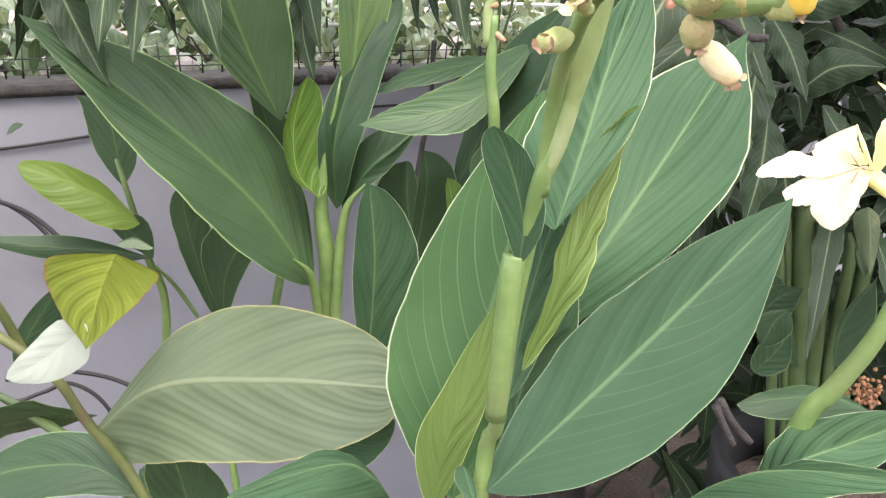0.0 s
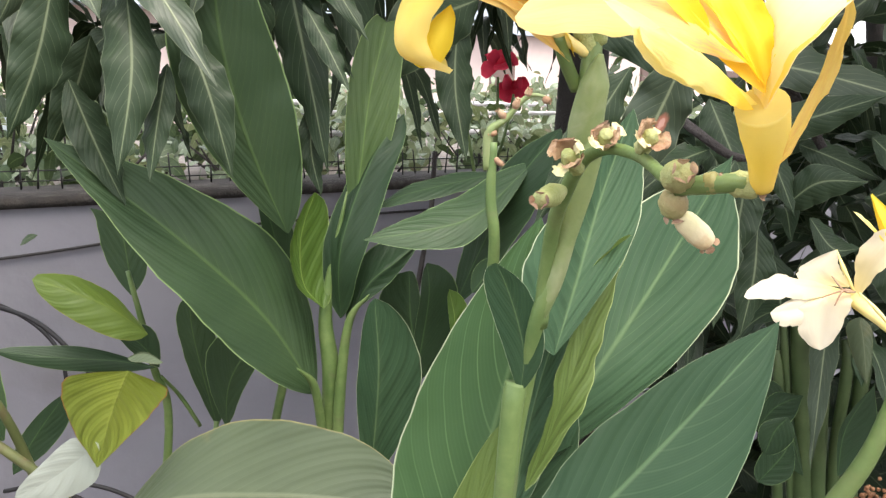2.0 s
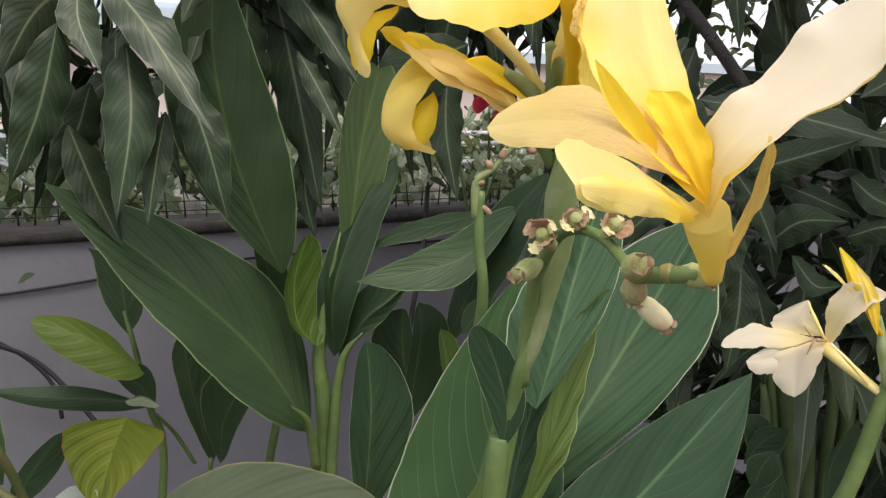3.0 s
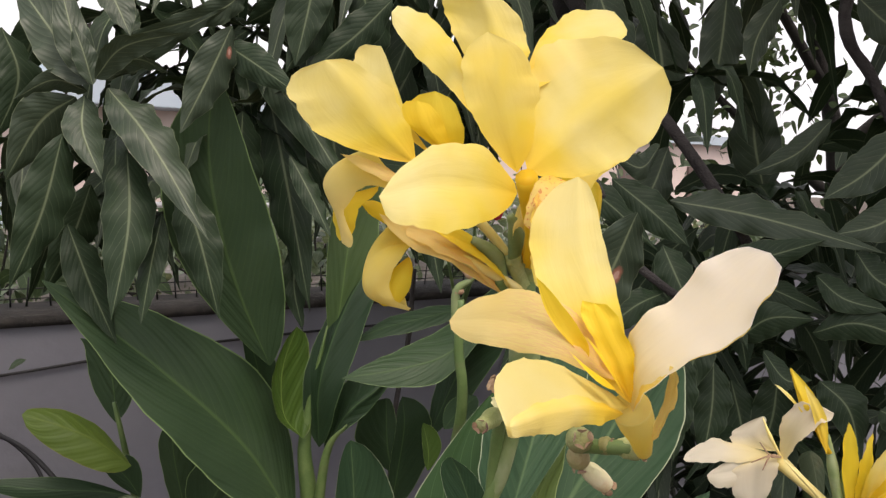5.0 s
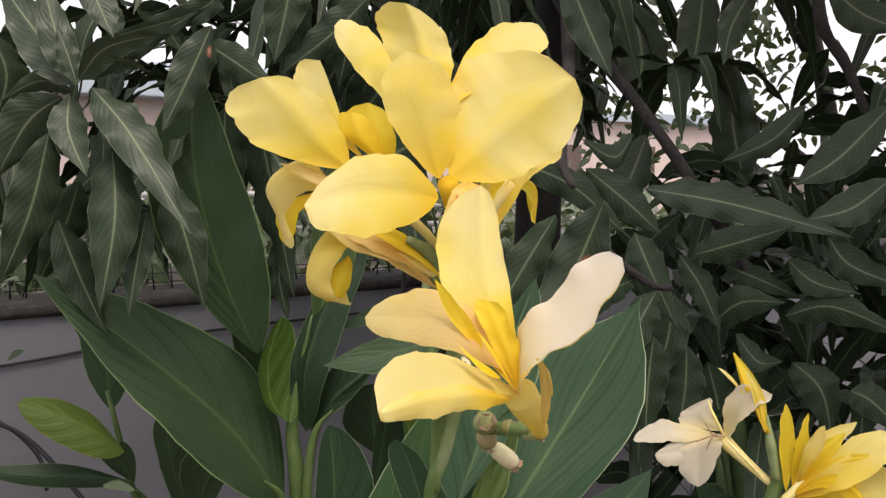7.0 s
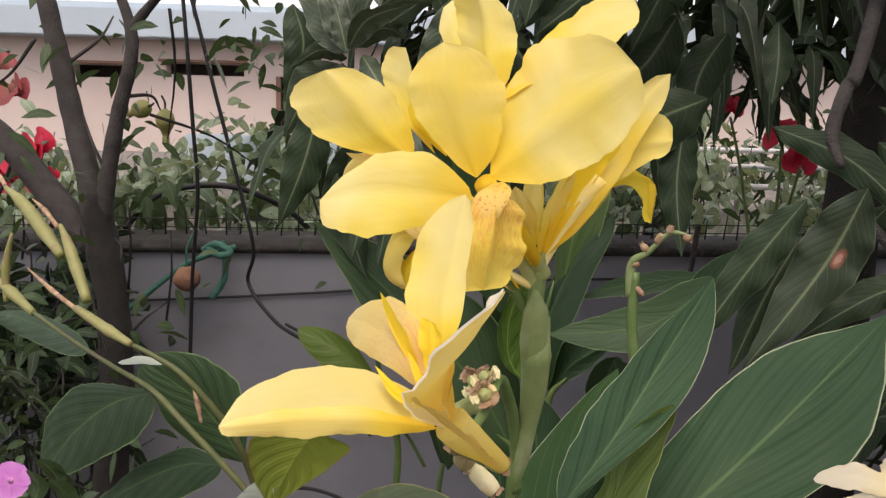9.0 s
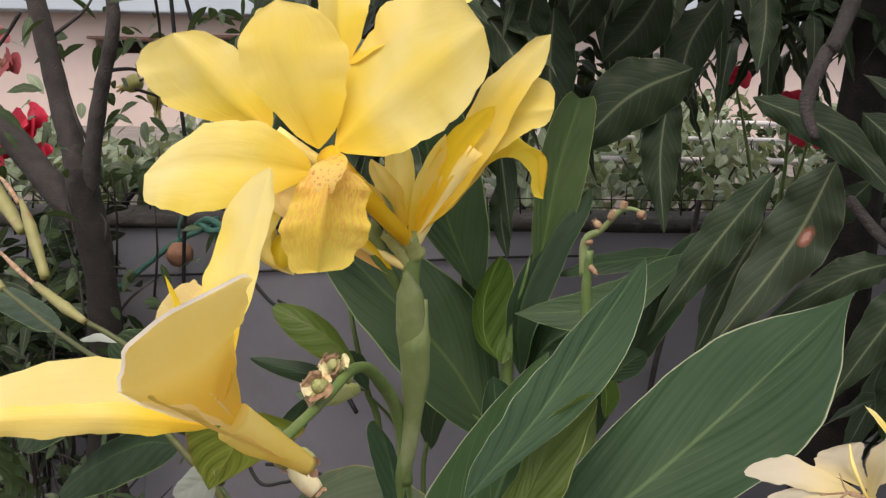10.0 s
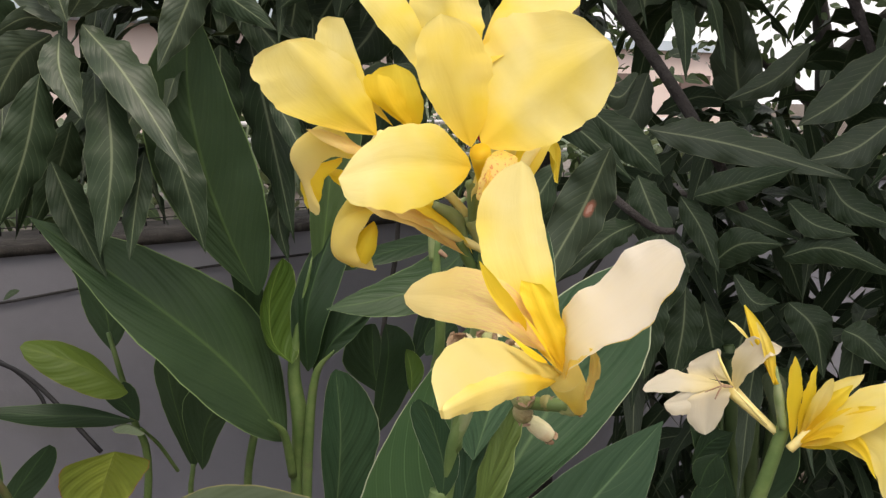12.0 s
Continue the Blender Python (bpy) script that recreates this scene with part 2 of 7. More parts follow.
PETAL_MAUVE = petal_material("petal_mauve", (0.7, 0.3, 0.7), (0.6, 0.2, 0.6), (0.7, 0.3, 0.6), translucent=0.25)
THROAT = petal_material("petal_freckled_throat", (0.88, 0.74, 0.32), (0.86, 0.64, 0.16), (0.85, 0.55, 0.06), freckle=(0.62, 0.16, 0.06))
TUBE = rough_material("flower_tube_apricot", (0.86, 0.68, 0.22), (0.8, 0.72, 0.34), 40.0, 0.55, relief=0.15)
STEM_OLIVE = rough_material("canna_stem_olive", (0.062, 0.08, 0.022), (0.098, 0.108, 0.036), 40.0, 0.6, (0.09, 0.062, 0.034), relief=0.3, distance=0.001)
BUD = rough_material("bud_yellow_green", (0.19, 0.2, 0.06), (0.27, 0.25, 0.1), 60.0, 0.55, (0.22, 0.13, 0.07), relief=0.3, distance=0.001)
STEM = rough_material("canna_stem_green", (0.085, 0.15, 0.042), (0.15, 0.22, 0.07), 34.0, 0.5, (0.12, 0.15, 0.06), relief=0.35, distance=0.001)
STEM_PALE = rough_material("canna_sheath_bloomy", (0.2, 0.26, 0.1), (0.14, 0.2, 0.07), 60.0, 0.6, (0.26, 0.3, 0.16), relief=0.25, distance=0.001)
POD = rough_material("seed_pod_green", (0.27, 0.32, 0.11), (0.4, 0.42, 0.19), 90.0, 0.6, (0.3, 0.22, 0.11), relief=0.7, distance=0.001)
PODTIP = rough_material("pod_tip_cream", (0.7, 0.62, 0.4), (0.6, 0.6, 0.3), 60.0, 0.6, (0.6, 0.3, 0.12), relief=0.4, distance=0.001)
HUSK = rough_material("withered_husk", (0.26, 0.14, 0.08), (0.46, 0.35, 0.22), 90.0, 0.8, (0.12, 0.06, 0.07), relief=0.6, distance=0.001)
BARK = rough_material("bark_grey_brown", (0.028, 0.024, 0.023), (0.056, 0.05, 0.047), 30.0, 0.9, (0.018, 0.015, 0.014), relief=0.8)
BARK_DARK = rough_material("bark_dark", (0.011, 0.01, 0.009), (0.026, 0.022, 0.019), 26.0, 0.9, relief=0.8)
SOIL = rough_material("soil_dark", (0.06, 0.045, 0.035), (0.1, 0.075, 0.055), 8.0, 0.95, (0.1, 0.08, 0.06), relief=0.9, distance=0.02)
PAINT = rough_material("whitewashed_plaster", (0.209, 0.212, 0.244), (0.184, 0.186, 0.218), 5.0, 0.85, (0.163, 0.163, 0.181), relief=0.25)
MOSS = rough_material("mossy_coping", (0.016, 0.015, 0.014), (0.038, 0.034, 0.03), 30.0, 0.95, (0.075, 0.07, 0.064), relief=0.9)
WHITE = rough_material("white_painted_metal", (0.52, 0.52, 0.54), (0.44, 0.44, 0.46), 10.0, 0.5, relief=0.1)
BLACK = rough_material("black_rubber", (0.004, 0.004, 0.005), (0.007, 0.007, 0.008), 30.0, 0.6, relief=0.2)
ROPE = rough_material("green_nylon_rope", (0.02, 0.1, 0.075), (0.04, 0.16, 0.12), 60.0, 0.6, relief=0.5)
CLAY = rough_material("fired_clay", (0.2, 0.1, 0.06), (0.3, 0.16, 0.1), 20.0, 0.85, (0.1, 0.06, 0.05), relief=0.5)
HOUSE = rough_material("house_wall_cream", (0.694, 0.582, 0.538), (0.627, 0.515, 0.47), 0.8, 0.9, relief=0.1)
HOUSE_BLUE = rough_material("house_fascia_blue", (0.448, 0.526, 0.594), (0.392, 0.47, 0.538), 1.0, 0.8, relief=0.1)
DARK = rough_material("interior_shade_brown", (0.13, 0.09, 0.08), (0.16, 0.115, 0.1), 2.0, 0.7, relief=0.1)
BRICKRED = rough_material("lintel_brown", (0.2, 0.11, 0.08), (0.26, 0.15, 0.11), 2.0, 0.85, relief=0.1)
GUAVA = rough_material("fruit_olive", (0.2, 0.22, 0.06), (0.3, 0.28, 0.09), 40.0, 0.5, (0.24, 0.15, 0.06), relief=0.2)


# ---- small builders ----
def curve_through(points, count):
    """count + 1 points on a smooth line through the given ones."""
    p = [Vector(q) for q in points]
    if len(p) == 2:
        return [p[0].lerp(p[1], i / count) for i in range(count + 1)]
    q = [2 * p[0] - p[1], *p, 2 * p[-1] - p[-2]]
    line = []
    for i in range(count + 1):
        s = i / count * (len(p) - 1)
        k = min(int(s), len(p) - 2)
        f = s - k
        a, b, c, d = q[k:k + 4]
        line.append(0.5 * (2 * b + (c - a) * f + (2 * a - 5 * b + 4 * c - d) * f * f + (3 * b - a - 3 * c + d) * f ** 3))
    return line


def part(name, bm, material, parent=None, label=""):
    """Links a bmesh as one mesh object under a thing or a part."""
    data = bpy.data.meshes.new(name)
    bm.to_mesh(data)
    bm.free()
    for face in data.polygons:
        face.use_smooth = True
    data.materials.append(material)
    ob = new(name, data)
    if parent:
        ob.parent = parent
        ob.matrix_parent_inverse = parent.matrix_world.inverted()
    if label:
        ob["label"] = label
    return ob


def thing(name, place, label, category, group=""):
    ob = new(name)
    ob.empty_display_size = 0.02
    ob.matrix_world = Matrix.Translation(place)
    return tagged(ob, label, category, group)


def profile(u, peak, power):
    """Half width along a blade: a low power rounds the end off, a high one draws it out to a point."""
    if u < peak:
        return max(1 - (1 - u / peak) ** 2, 0.0) ** 0.8
    return max(1 - ((u - peak) / (1 - peak)) ** 1.9, 0.0) ** max(0.2, (power - 0.45) * 1.08)


def blade_mesh(mid, left, right, peak=0.45, power=1.5, cup=0.12, wave=0.0, curl=0.0, seed=0, nu=20, nv=5, foot=0.02, bm=None, ripple=3.0, ragged=0.0):
    """A leaf or petal: a midrib, and the reach of either half at its widest; cup bends the halves, wave ruffles the rim."""
    bm = bm or bmesh.new()
    layer = bm.loops.layers.uv.verify()
    line = curve_through(mid, nu)
    l, r = Vector(left), Vector(right)
    rnd = random.Random(seed)
    ph = [rnd.uniform(0, 6.283) for _ in range(4)]
    length = (line[-1] - line[0]).length
    grid = []
    for i, c in enumerate(line):
        u = i / nu
        w = max(profile(u, peak, power), foot * (1 - u))
        tangent = (line[min(i + 1, nu)] - line[max(i - 1, 0)]).normalized()
        row = []
        for j in range(-nv, nv + 1):
            v = j / nv
            side = l if j < 0 else r
            s = abs(v)
            normal = tangent.cross(side.normalized())
            if j < 0:
                normal = -normal
            rag = 1 + ragged * s * (math.sin(u * 15 + ph[3] + (2 if j < 0 else 0)) + 0.7 * math.sin(u * 37 + ph[2]) + 0.4 * math.sin(u * 71 + ph[1]))
            out = w * s * rag * side + normal * (cup * side.length * w * s * (1 - s) * 1.6 - curl * side.length * w * s * s)
            ruffle = wave * length * s * s * w ** 0.5 * (math.sin(u * 6.283 * ripple + ph[0 if j < 0 else 1]) + 0.5 * math.sin(u * 6.283 * ripple * 2.3 + ph[2] + (1 if j < 0 else 0)))
            row.append((bm.verts.new(c + out + normal * ruffle), u, 0.5 + v / 2))
        grid.append(row)
    for i in range(nu):
        for j in range(2 * nv):
            quad = (grid[i][j], grid[i][j + 1], grid[i + 1][j + 1], grid[i + 1][j])
            face = bm.faces.new([q[0] for q in quad])
            for loop, q in zip(face.loops, quad):
                loop[layer].uv = (q[1], q[2])
    return bm


def blade(name, parent, material, mid, left, right, label="", **shape):
    shape.setdefault("seed", len(bpy.data.objects))
    return part(name, blade_mesh(mid, left, right, **shape), material, parent, label)


def tube_mesh(points, radii, sides=10, count=None, bm=None, lump=0.0, seed=0):
    """A round, tapering rod along a smooth line, closed at both ends."""
    bm = bm or bmesh.new()
    count = count or 6 * (len(points) - 1)
    line = curve_through(points, count)
    rnd = random.Random(seed)
    up = Vector((0.31, 0.2, 0.93))
    rings = []
    for i, c in enumerate(line):
        t = (line[min(i + 1, count)] - line[max(i - 1, 0)]).normalized()
        x = t.cross(up)
        if x.length < 0.05:
            x = t.cross(Vector((1, 0, 0)))
        x.normalize()
        y = t.cross(x)
        s = i / count * (len(radii) - 1)
        k = min(int(s), len(radii) - 2)
        rad = radii[k] + (radii[k + 1] - radii[k]) * (s - k)
        rad *= 1 + lump * rnd.uniform(-1, 1)
        rings.append([bm.verts.new(c + rad * (math.cos(6.2832 * j / sides) * x + math.sin(6.2832 * j / sides) * y)) for j in range(sides)])
    layer = bm.loops.layers.uv.verify()
    for i, (a, b) in enumerate(zip(rings, rings[1:])):
        for j in range(sides):
            face = bm.faces.new((a[j], a[(j + 1) % sides], b[(j + 1) % sides], b[j]))
            for loop, u, v in zip(face.loops, (i, i, i + 1, i + 1), (j, j + 1, j + 1, j)):
                loop[layer].uv = (u / count, v / sides)
    bm.faces.new(rings[0][::-1])
    bm.faces.new(rings[-1])
    return bm


def tube(name, parent, material, points, radii, label="", **shape):
    return part(name, tube_mesh(points, radii, **shape), material, parent, label)


def box_mesh(size, at=(0, 0, 0), bevel=0.0, bm=None, turn=None):
    own = bmesh.new()
    bmesh.ops.create_cube(own, size=1.0)
    bmesh.ops.scale(own, vec=size, verts=own.verts)
    if bevel:
        bmesh.ops.bevel(own, geom=own.edges[:], offset=bevel, segments=2, affect="EDGES")
    m = Matrix.Translation(at) @ (turn.to_4x4() if turn else Matrix())
    bmesh.ops.transform(own, matrix=m, verts=own.verts)
    if bm is None:
        return own
    data = bpy.data.meshes.new("scratch")
    own.to_mesh(data)
    own.free()
    bm.from_mesh(data)
    bpy.data.meshes.remove(data)
    return bm


# ---- ground, wall and what lies beyond ----
def flat(ob):
    for face in ob.data.polygons:
        face.use_smooth = False
    return ob


def make_ground():
    bm = bmesh.new()
    xs = [-400, -60, -12, -5] + [-3 + 0.25 * i for i in range(25)] + [5, 12, 60, 400]
    ys = [-400, -60, -12, -4] + [-2 + 0.25 * i for i in range(17)] + [4, 12, 60, 400]
    near = lambda x, y: abs(x) < 4 and abs(y) < 3.5
    rows = [[bm.verts.new((x, y, 0.03 * noise.noise((x * 2, y * 2, 0)) if near(x, y) else -0.02)) for x in xs] for y in ys]
    for a, b in zip(rows, rows[1:]):
        for j in range(len(xs) - 1):
            bm.faces.new((a[j], a[j + 1], b[j + 1], b[j]))
    ob = part("ground", bm, SOIL)
    return tagged(ob, "dark damp soil of a planting bed, strewn with litter", "ground", kind="structure")


make_ground()
WALL_AT, WALL_TURN = Vector((-1.2, 1.12, 0.0)), radians(36)
along, across = Vector((math.cos(WALL_TURN), math.sin(WALL_TURN), 0)), Vector((-math.sin(WALL_TURN), math.cos(WALL_TURN), 0))
turn_wall = Matrix.Rotation(WALL_TURN, 3, "Z")


def by_wall(s, d, z):
    """A place s metres along the wall, d behind its face, at height z."""
    return WALL_AT + s * along + d * across + Vector((0, 0, z))


wall = flat(part("wall_north", box_mesh((9.0, 0.2, 1.232), by_wall(1.5, 0.1, 0.616), turn=turn_wall), PAINT))
tagged(wall, "low whitewashed plaster garden wall with faint stains", "wall", kind="structure")


# ---- kinds of things ----
def pod(parent, at, aim, size, material):
    """A warty seed pod or a withered flower stub, with a ragged crown."""
    a, b = Vector(at), Vector(aim)
    rnd = random.Random(len(bpy.data.objects))
    ob = tube("seed_pod" if material in (POD, PODTIP) else "withered_stub", parent, material, [a, a.lerp(b, 0.5), b],
              (size * 0.6, size * 1.0, size * 0.98, size * 0.72), sides=12, count=9, lump=0.1, seed=rnd.randint(0, 999))
    way = (b - a).normalized()
    side = way.cross(Vector((0.3, 0.5, 0.8))).normalized()
    bm = bmesh.new()
    for k in range(5):
        out = Matrix.Rotation(k * 1.256 + rnd.uniform(-0.3, 0.3), 3, way) @ side
        tip = b + way * size * rnd.uniform(0.15, 0.6) + out * size * rnd.uniform(0.55, 1.0)
        wide = way.cross(out) * size * 0.4
        blade_mesh([b + out * size * 0.45, b + way * size * 0.25 + out * size * 0.7, tip], wide, -wide, nu=5, nv=2, power=1.0, bm=bm, seed=k)
    part("crown", bm, HUSK, ob, "withered brown crown")
    return ob


def withered_husk(parent, at, aim, size, seed):
    """The dried remains of a flower: crumpled tan scraps round a short neck."""
    rnd = random.Random(seed)
    at, aim = Vector(at), Vector(aim)
    out = (aim - at).normalized()
    side = out.orthogonal().normalized()
    core = part("withered_husk", tube_mesh([at, at.lerp(aim, 0.6), aim], (size * 0.32, size * 0.42, size * 0.3), sides=8, lump=0.2, seed=seed), POD, parent, "dried flower husk")
    for k in range(6):
        turn = Matrix.Rotation(k * 1.047 + rnd.uniform(-0.3, 0.3), 3, out)
        away = turn @ side
        across = out.cross(away) * size * rnd.uniform(0.3, 0.5)
        root = at.lerp(aim, rnd.uniform(0.4, 0.8)) + away * size * 0.25
        tip = root + out * size * rnd.uniform(0.2, 0.7) + away * size * rnd.uniform(0.3, 0.8)
        bend = root.lerp(tip, 0.5) + out * size * rnd.uniform(0.1, 0.35)
        blade("scrap", core, HUSK if k % 3 else PODTIP, [root, bend, tip], across, -across, nu=10, nv=3, power=0.7, cup=0.5, wave=0.1, ragged=0.16, seed=seed * 10 + k)


def mango_leaf(parent, material, mid, left, right, **shape):
    shape.setdefault("nu", 24)
    shape.setdefault("nv", 4)
    shape.setdefault("wave", 0.025)
    shape.setdefault("power", 1.6)
    shape.setdefault("peak", 0.42)
    shape.setdefault("ripple", 4.2)
    return blade("leaf", parent, material, mid, Vector(left) * 0.86, Vector(right) * 0.86, cup=0.16, **shape)


def ball_mesh(at, radius, stretch=(1, 1, 1), lump=0.0, seed=0, cuts=3, bm=None, turn=None):
    """A lumpy rounded body."""
    own = bmesh.new()
    bmesh.ops.create_icosphere(own, subdivisions=cuts, radius=1.0)
    rnd = random.Random(seed)
    off = Vector((rnd.uniform(0, 50), rnd.uniform(0, 50), rnd.uniform(0, 50)))
    for v in own.verts:
        k = radius * (1 + lump * noise.noise(v.co * 2.0 + off))
        v.co = Vector((v.co.x * stretch[0], v.co.y * stretch[1], v.co.z * stretch[2])) * k
        if turn:
            v.co = turn @ v.co
        v.co += Vector(at)
    if bm is None:
        return own
    data = bpy.data.meshes.new("scratch")
    own.to_mesh(data)
    own.free()
    bm.from_mesh(data)
    bpy.data.meshes.remove(data)
    return bm


def pomegranate_fruit(tree, at, tip):
    """A small hanging fruit: round body narrowing to a crown of teeth."""
    turn = Matrix.Rotation(tip, 3, "Y")
    at = Vector(at)
    ob = part("fruit", ball_mesh(at, 0.024, (0.85, 0.85, 1.1), 0.1, 5, turn=turn), GUAVA, tree, "small olive-green unripe fruit")
    down = turn @ Vector((0, 0, -1))
    bm = tube_mesh([at + down * 0.02, at + down * 0.034, at + down * 0.042], (0.012, 0.007, 0.009))
    for k in range(6):
        side = turn @ Vector((math.cos(k * 1.047), math.sin(k * 1.047), 0))
        wide = down.cross(side) * 0.003
        blade_mesh([at + down * 0.04 + side * 0.007, at + down * 0.047 + side * 0.008, at + down * 0.055 + side * 0.011], wide, -wide, nu=4, nv=1, bm=bm)
    part("crown", bm, GUAVA, ob, "toothed crown")
    part("fruit_stalk", tube_mesh([at - down * 0.02, at - down * 0.04, at - down * 0.055 + Vector((-0.01, 0, 0))], (0.003, 0.0025, 0.002), sides=6), BARK, ob)


def red_flower(plant, at, size, name="flower", faded=False):
    """A crumpled scarlet blossom of several petals."""
    at = Vector(at)
    rnd = random.Random(int(abs(at.x) * 1e4))
    ob = part(name, ball_mesh(at, size * 0.22, (1, 1, 1.3), 0.2), PETAL_ROSE if faded else PETAL_RED, plant, "faded pink flower" if faded else "crumpled scarlet flower")
    for k in range(6):
        a = k * 1.05 + rnd.uniform(-0.3, 0.3)
        out = Vector((math.cos(a), math.sin(a) * 0.6 - 0.3, rnd.uniform(-0.5, 0.8))).normalized()
        wide = out.cross(Vector((0.2, -1, 0.3))).normalized() * size * rnd.uniform(0.35, 0.55)
        blade("petal", ob, PETAL_ROSE if faded else PETAL_RED, [at, at + out * size * 0.6, at + out * size + Vector((0, 0, -0.2 * size))], wide, -wide, nu=8, nv=3, peak=0.6, power=0.9, wave=0.05)
    return ob


def periwinkle(at, leaves):
    """A low plant with round-ended leaves and one mauve flower of five petals."""
    at = Vector(at)
    plant = thing("periwinkle_plant", (at.x, at.y, 0), "periwinkle with glossy leaves and a mauve flower", "periwinkle")
    foot = Vector((at.x, at.y + 0.03, 0.0))
    part("stem", tube_mesh([foot, foot.lerp(at, 0.6) + Vector((0.02, 0.02, 0)), at - Vector((0, 0, 0.03))], (0.005, 0.004, 0.0025)), STEM, plant, "thin green stem")
    view = Vector((-0.5, 0.84, -0.2))
    side, up = view.cross(Vector((0, 0, 1))).normalized(), Vector((0, 0.2, 1)).normalized()
    core = part("flower", tube_mesh([at + view * 0.015, at], (0.0015, 0.0035), sides=8), PETAL_MAUVE, plant, "mauve five-petalled flower")
    for k in range(5):
        a = 0.4 + k * 1.2566
        out = side * math.cos(a) + up * math.sin(a)
        wide = out.cross(view).normalized() * 0.0105
        blade("petal", core, PETAL_MAUVE, [at, at + out * 0.01, at + out * 0.019], wide, -wide, nu=8, nv=3, peak=0.72, power=0.7)
    for k, q in enumerate(leaves):
        q = Vector(q)
        root = q - Vector((0, 0, 0.035)) + side * (0.01 if k % 2 else -0.01)
        out = (q - root)
        wide = out.cross(view).normalized() * 0.0095
        blade("leaf", plant, SHRUB, [root, q.lerp(root, 0.4), q + Vector((0, -0.012, 0.006))], wide + view * 0.003, -wide + view * 0.003, nu=10, nv=3, peak=0.62, power=0.8)
    return plant


def scattered_leaves(bm, center, spread, count, length, width, rnd, droop=0.5, nu=5, nv=2):
    """Loose small leaves round a point, at all angles."""
    for _ in range(count):
        p = Vector(center) + Vector((rnd.gauss(0, spread[0]), rnd.gauss(0, spread[1]), rnd.gauss(0, spread[2])))
        out = Vector((rnd.uniform(-1, 1), rnd.uniform(-1, 1), rnd.uniform(-1, 0.7))).normalized()
        size = length * rnd.uniform(0.6, 1.3)
        tip = p + out * size - Vector((0, 0, droop * size * 0.5))
        wide = out.cross(Vector((rnd.uniform(-1, 1), rnd.uniform(-1, 1), rnd.uniform(-0.3, 1)))).normalized() * width * rnd.uniform(0.7, 1.2)
        blade_mesh([p, p.lerp(tip, 0.5) + Vector((0, 0, 0.12 * size)), tip], wide, -wide, nu=nu, nv=nv, power=1.1, bm=bm, seed=rnd.randint(0, 9999))
    return bm


def shrub(at, height, spread, count, length, width, material, label, seed):
    rnd = random.Random(seed)
    at = Vector(at)
    plant = thing("shrub", at, label, "shrub", "shrubs beyond the wall")
    bm = bmesh.new()
    for _ in range(5):
        top = at + Vector((rnd.uniform(-1, 1) * spread, rnd.uniform(-1, 1) * spread, height * rnd.uniform(0.6, 1.0)))
        tube_mesh([at, at.lerp(top, 0.5) + Vector((rnd.uniform(-0.02, 0.02), 0, 0)), top], (0.005, 0.004, 0.002), sides=5, count=4, bm=bm)
    tagged(part("stem_tangle", bm, BARK, plant, "thin woody stems"), kind="stuff")
    bm = scattered_leaves(bmesh.new(), at + Vector((0, 0, height * 0.62)), (spread * 0.6, spread * 0.6, height * 0.26), count, length, width, rnd)
    tagged(part("foliage", bm, material, plant, "small crowded leaves"), kind="stuff")
    return plant


def mango_whorl(tree, at, count, length, seed, lean=(0, 0, 0)):
    """A tuft of long leaves that hang outwards from a twig's end."""
    rnd = random.Random(seed)
    at = Vector(at)
    for k in range(count):
        a = k * 2.4 + rnd.uniform(-0.4, 0.4)
        out = Vector((math.cos(a), math.sin(a), rnd.uniform(-0.7, 0.35))) + Vector(lean)
        out.normalize()
        size = length * rnd.uniform(0.75, 1.2)
        mid = at + out * size * 0.5 + Vector((0, 0, -0.05 * size))
        tip = at + out * size * 0.85 + Vector((0, 0, -size * rnd.uniform(0.3, 0.75)))
        wide = (tip - at).cross(Vector((rnd.uniform(-0.3, 0.3), rnd.uniform(-0.3, 0.3), 1))).normalized() * size * rnd.uniform(0.1, 0.14)
        lift = Vector((0, 0, 0.25 * wide.length))
        mango_leaf(tree, MANGO if rnd.random() < 0.8 else MANGO_LIGHT, [at, mid, tip], wide + lift, -wide + lift, nu=14, nv=3)


def spotted(material_name, at_u, at_v):
    """The mango leaf's look with a few brown and pinkish dead patches."""
    n = Nodes(material_name, MANGO_LIGHT)
    was = n.bsdf.inputs["Base Color"].links[0].from_socket
    uv = n.add("ShaderNodeSeparateXYZ", Vector=n.add("ShaderNodeUVMap").outputs[0])
    du = n.math("MULTIPLY", n.math("SUBTRACT", uv.outputs[0], at_u), 9.0)
    dv = n.math("MULTIPLY", n.math("SUBTRACT", uv.outputs[1], at_v), 5.0)
    d = n.math("SQRT", n.math("ADD", n.math("MULTIPLY", du, du), n.math("MULTIPLY", dv, dv)))
    d = n.math("ADD", d, n.math("MULTIPLY", n.noise(60.0, 4.0), 0.8))
    color = n.mix(n.ramp(d, 0.75, 0.95, 1.0, 0.0), was, (0.3, 0.12, 0.08))
    color = n.mix(n.ramp(d, 0.6, 0.7, 1.0, 0.0), color, (0.5, 0.3, 0.24))
    n.put(n.bsdf, "Base Color", color)
    return n.mat


def seed_head(parent, at):
    """A drooping cluster of small dry seeds."""
    rnd = random.Random(8)
    bm = bmesh.new()
    for k in range(90):
        ball_mesh(Vector(at) + Vector((rnd.gauss(0, 0.011), rnd.gauss(0, 0.01), rnd.gauss(0, 0.013))), 0.0032, lump=0.2, seed=k, cuts=1, bm=bm)
    tagged(part("seed_head", bm, SEED, parent, "dry orange-brown seeds"), kind="stuff")


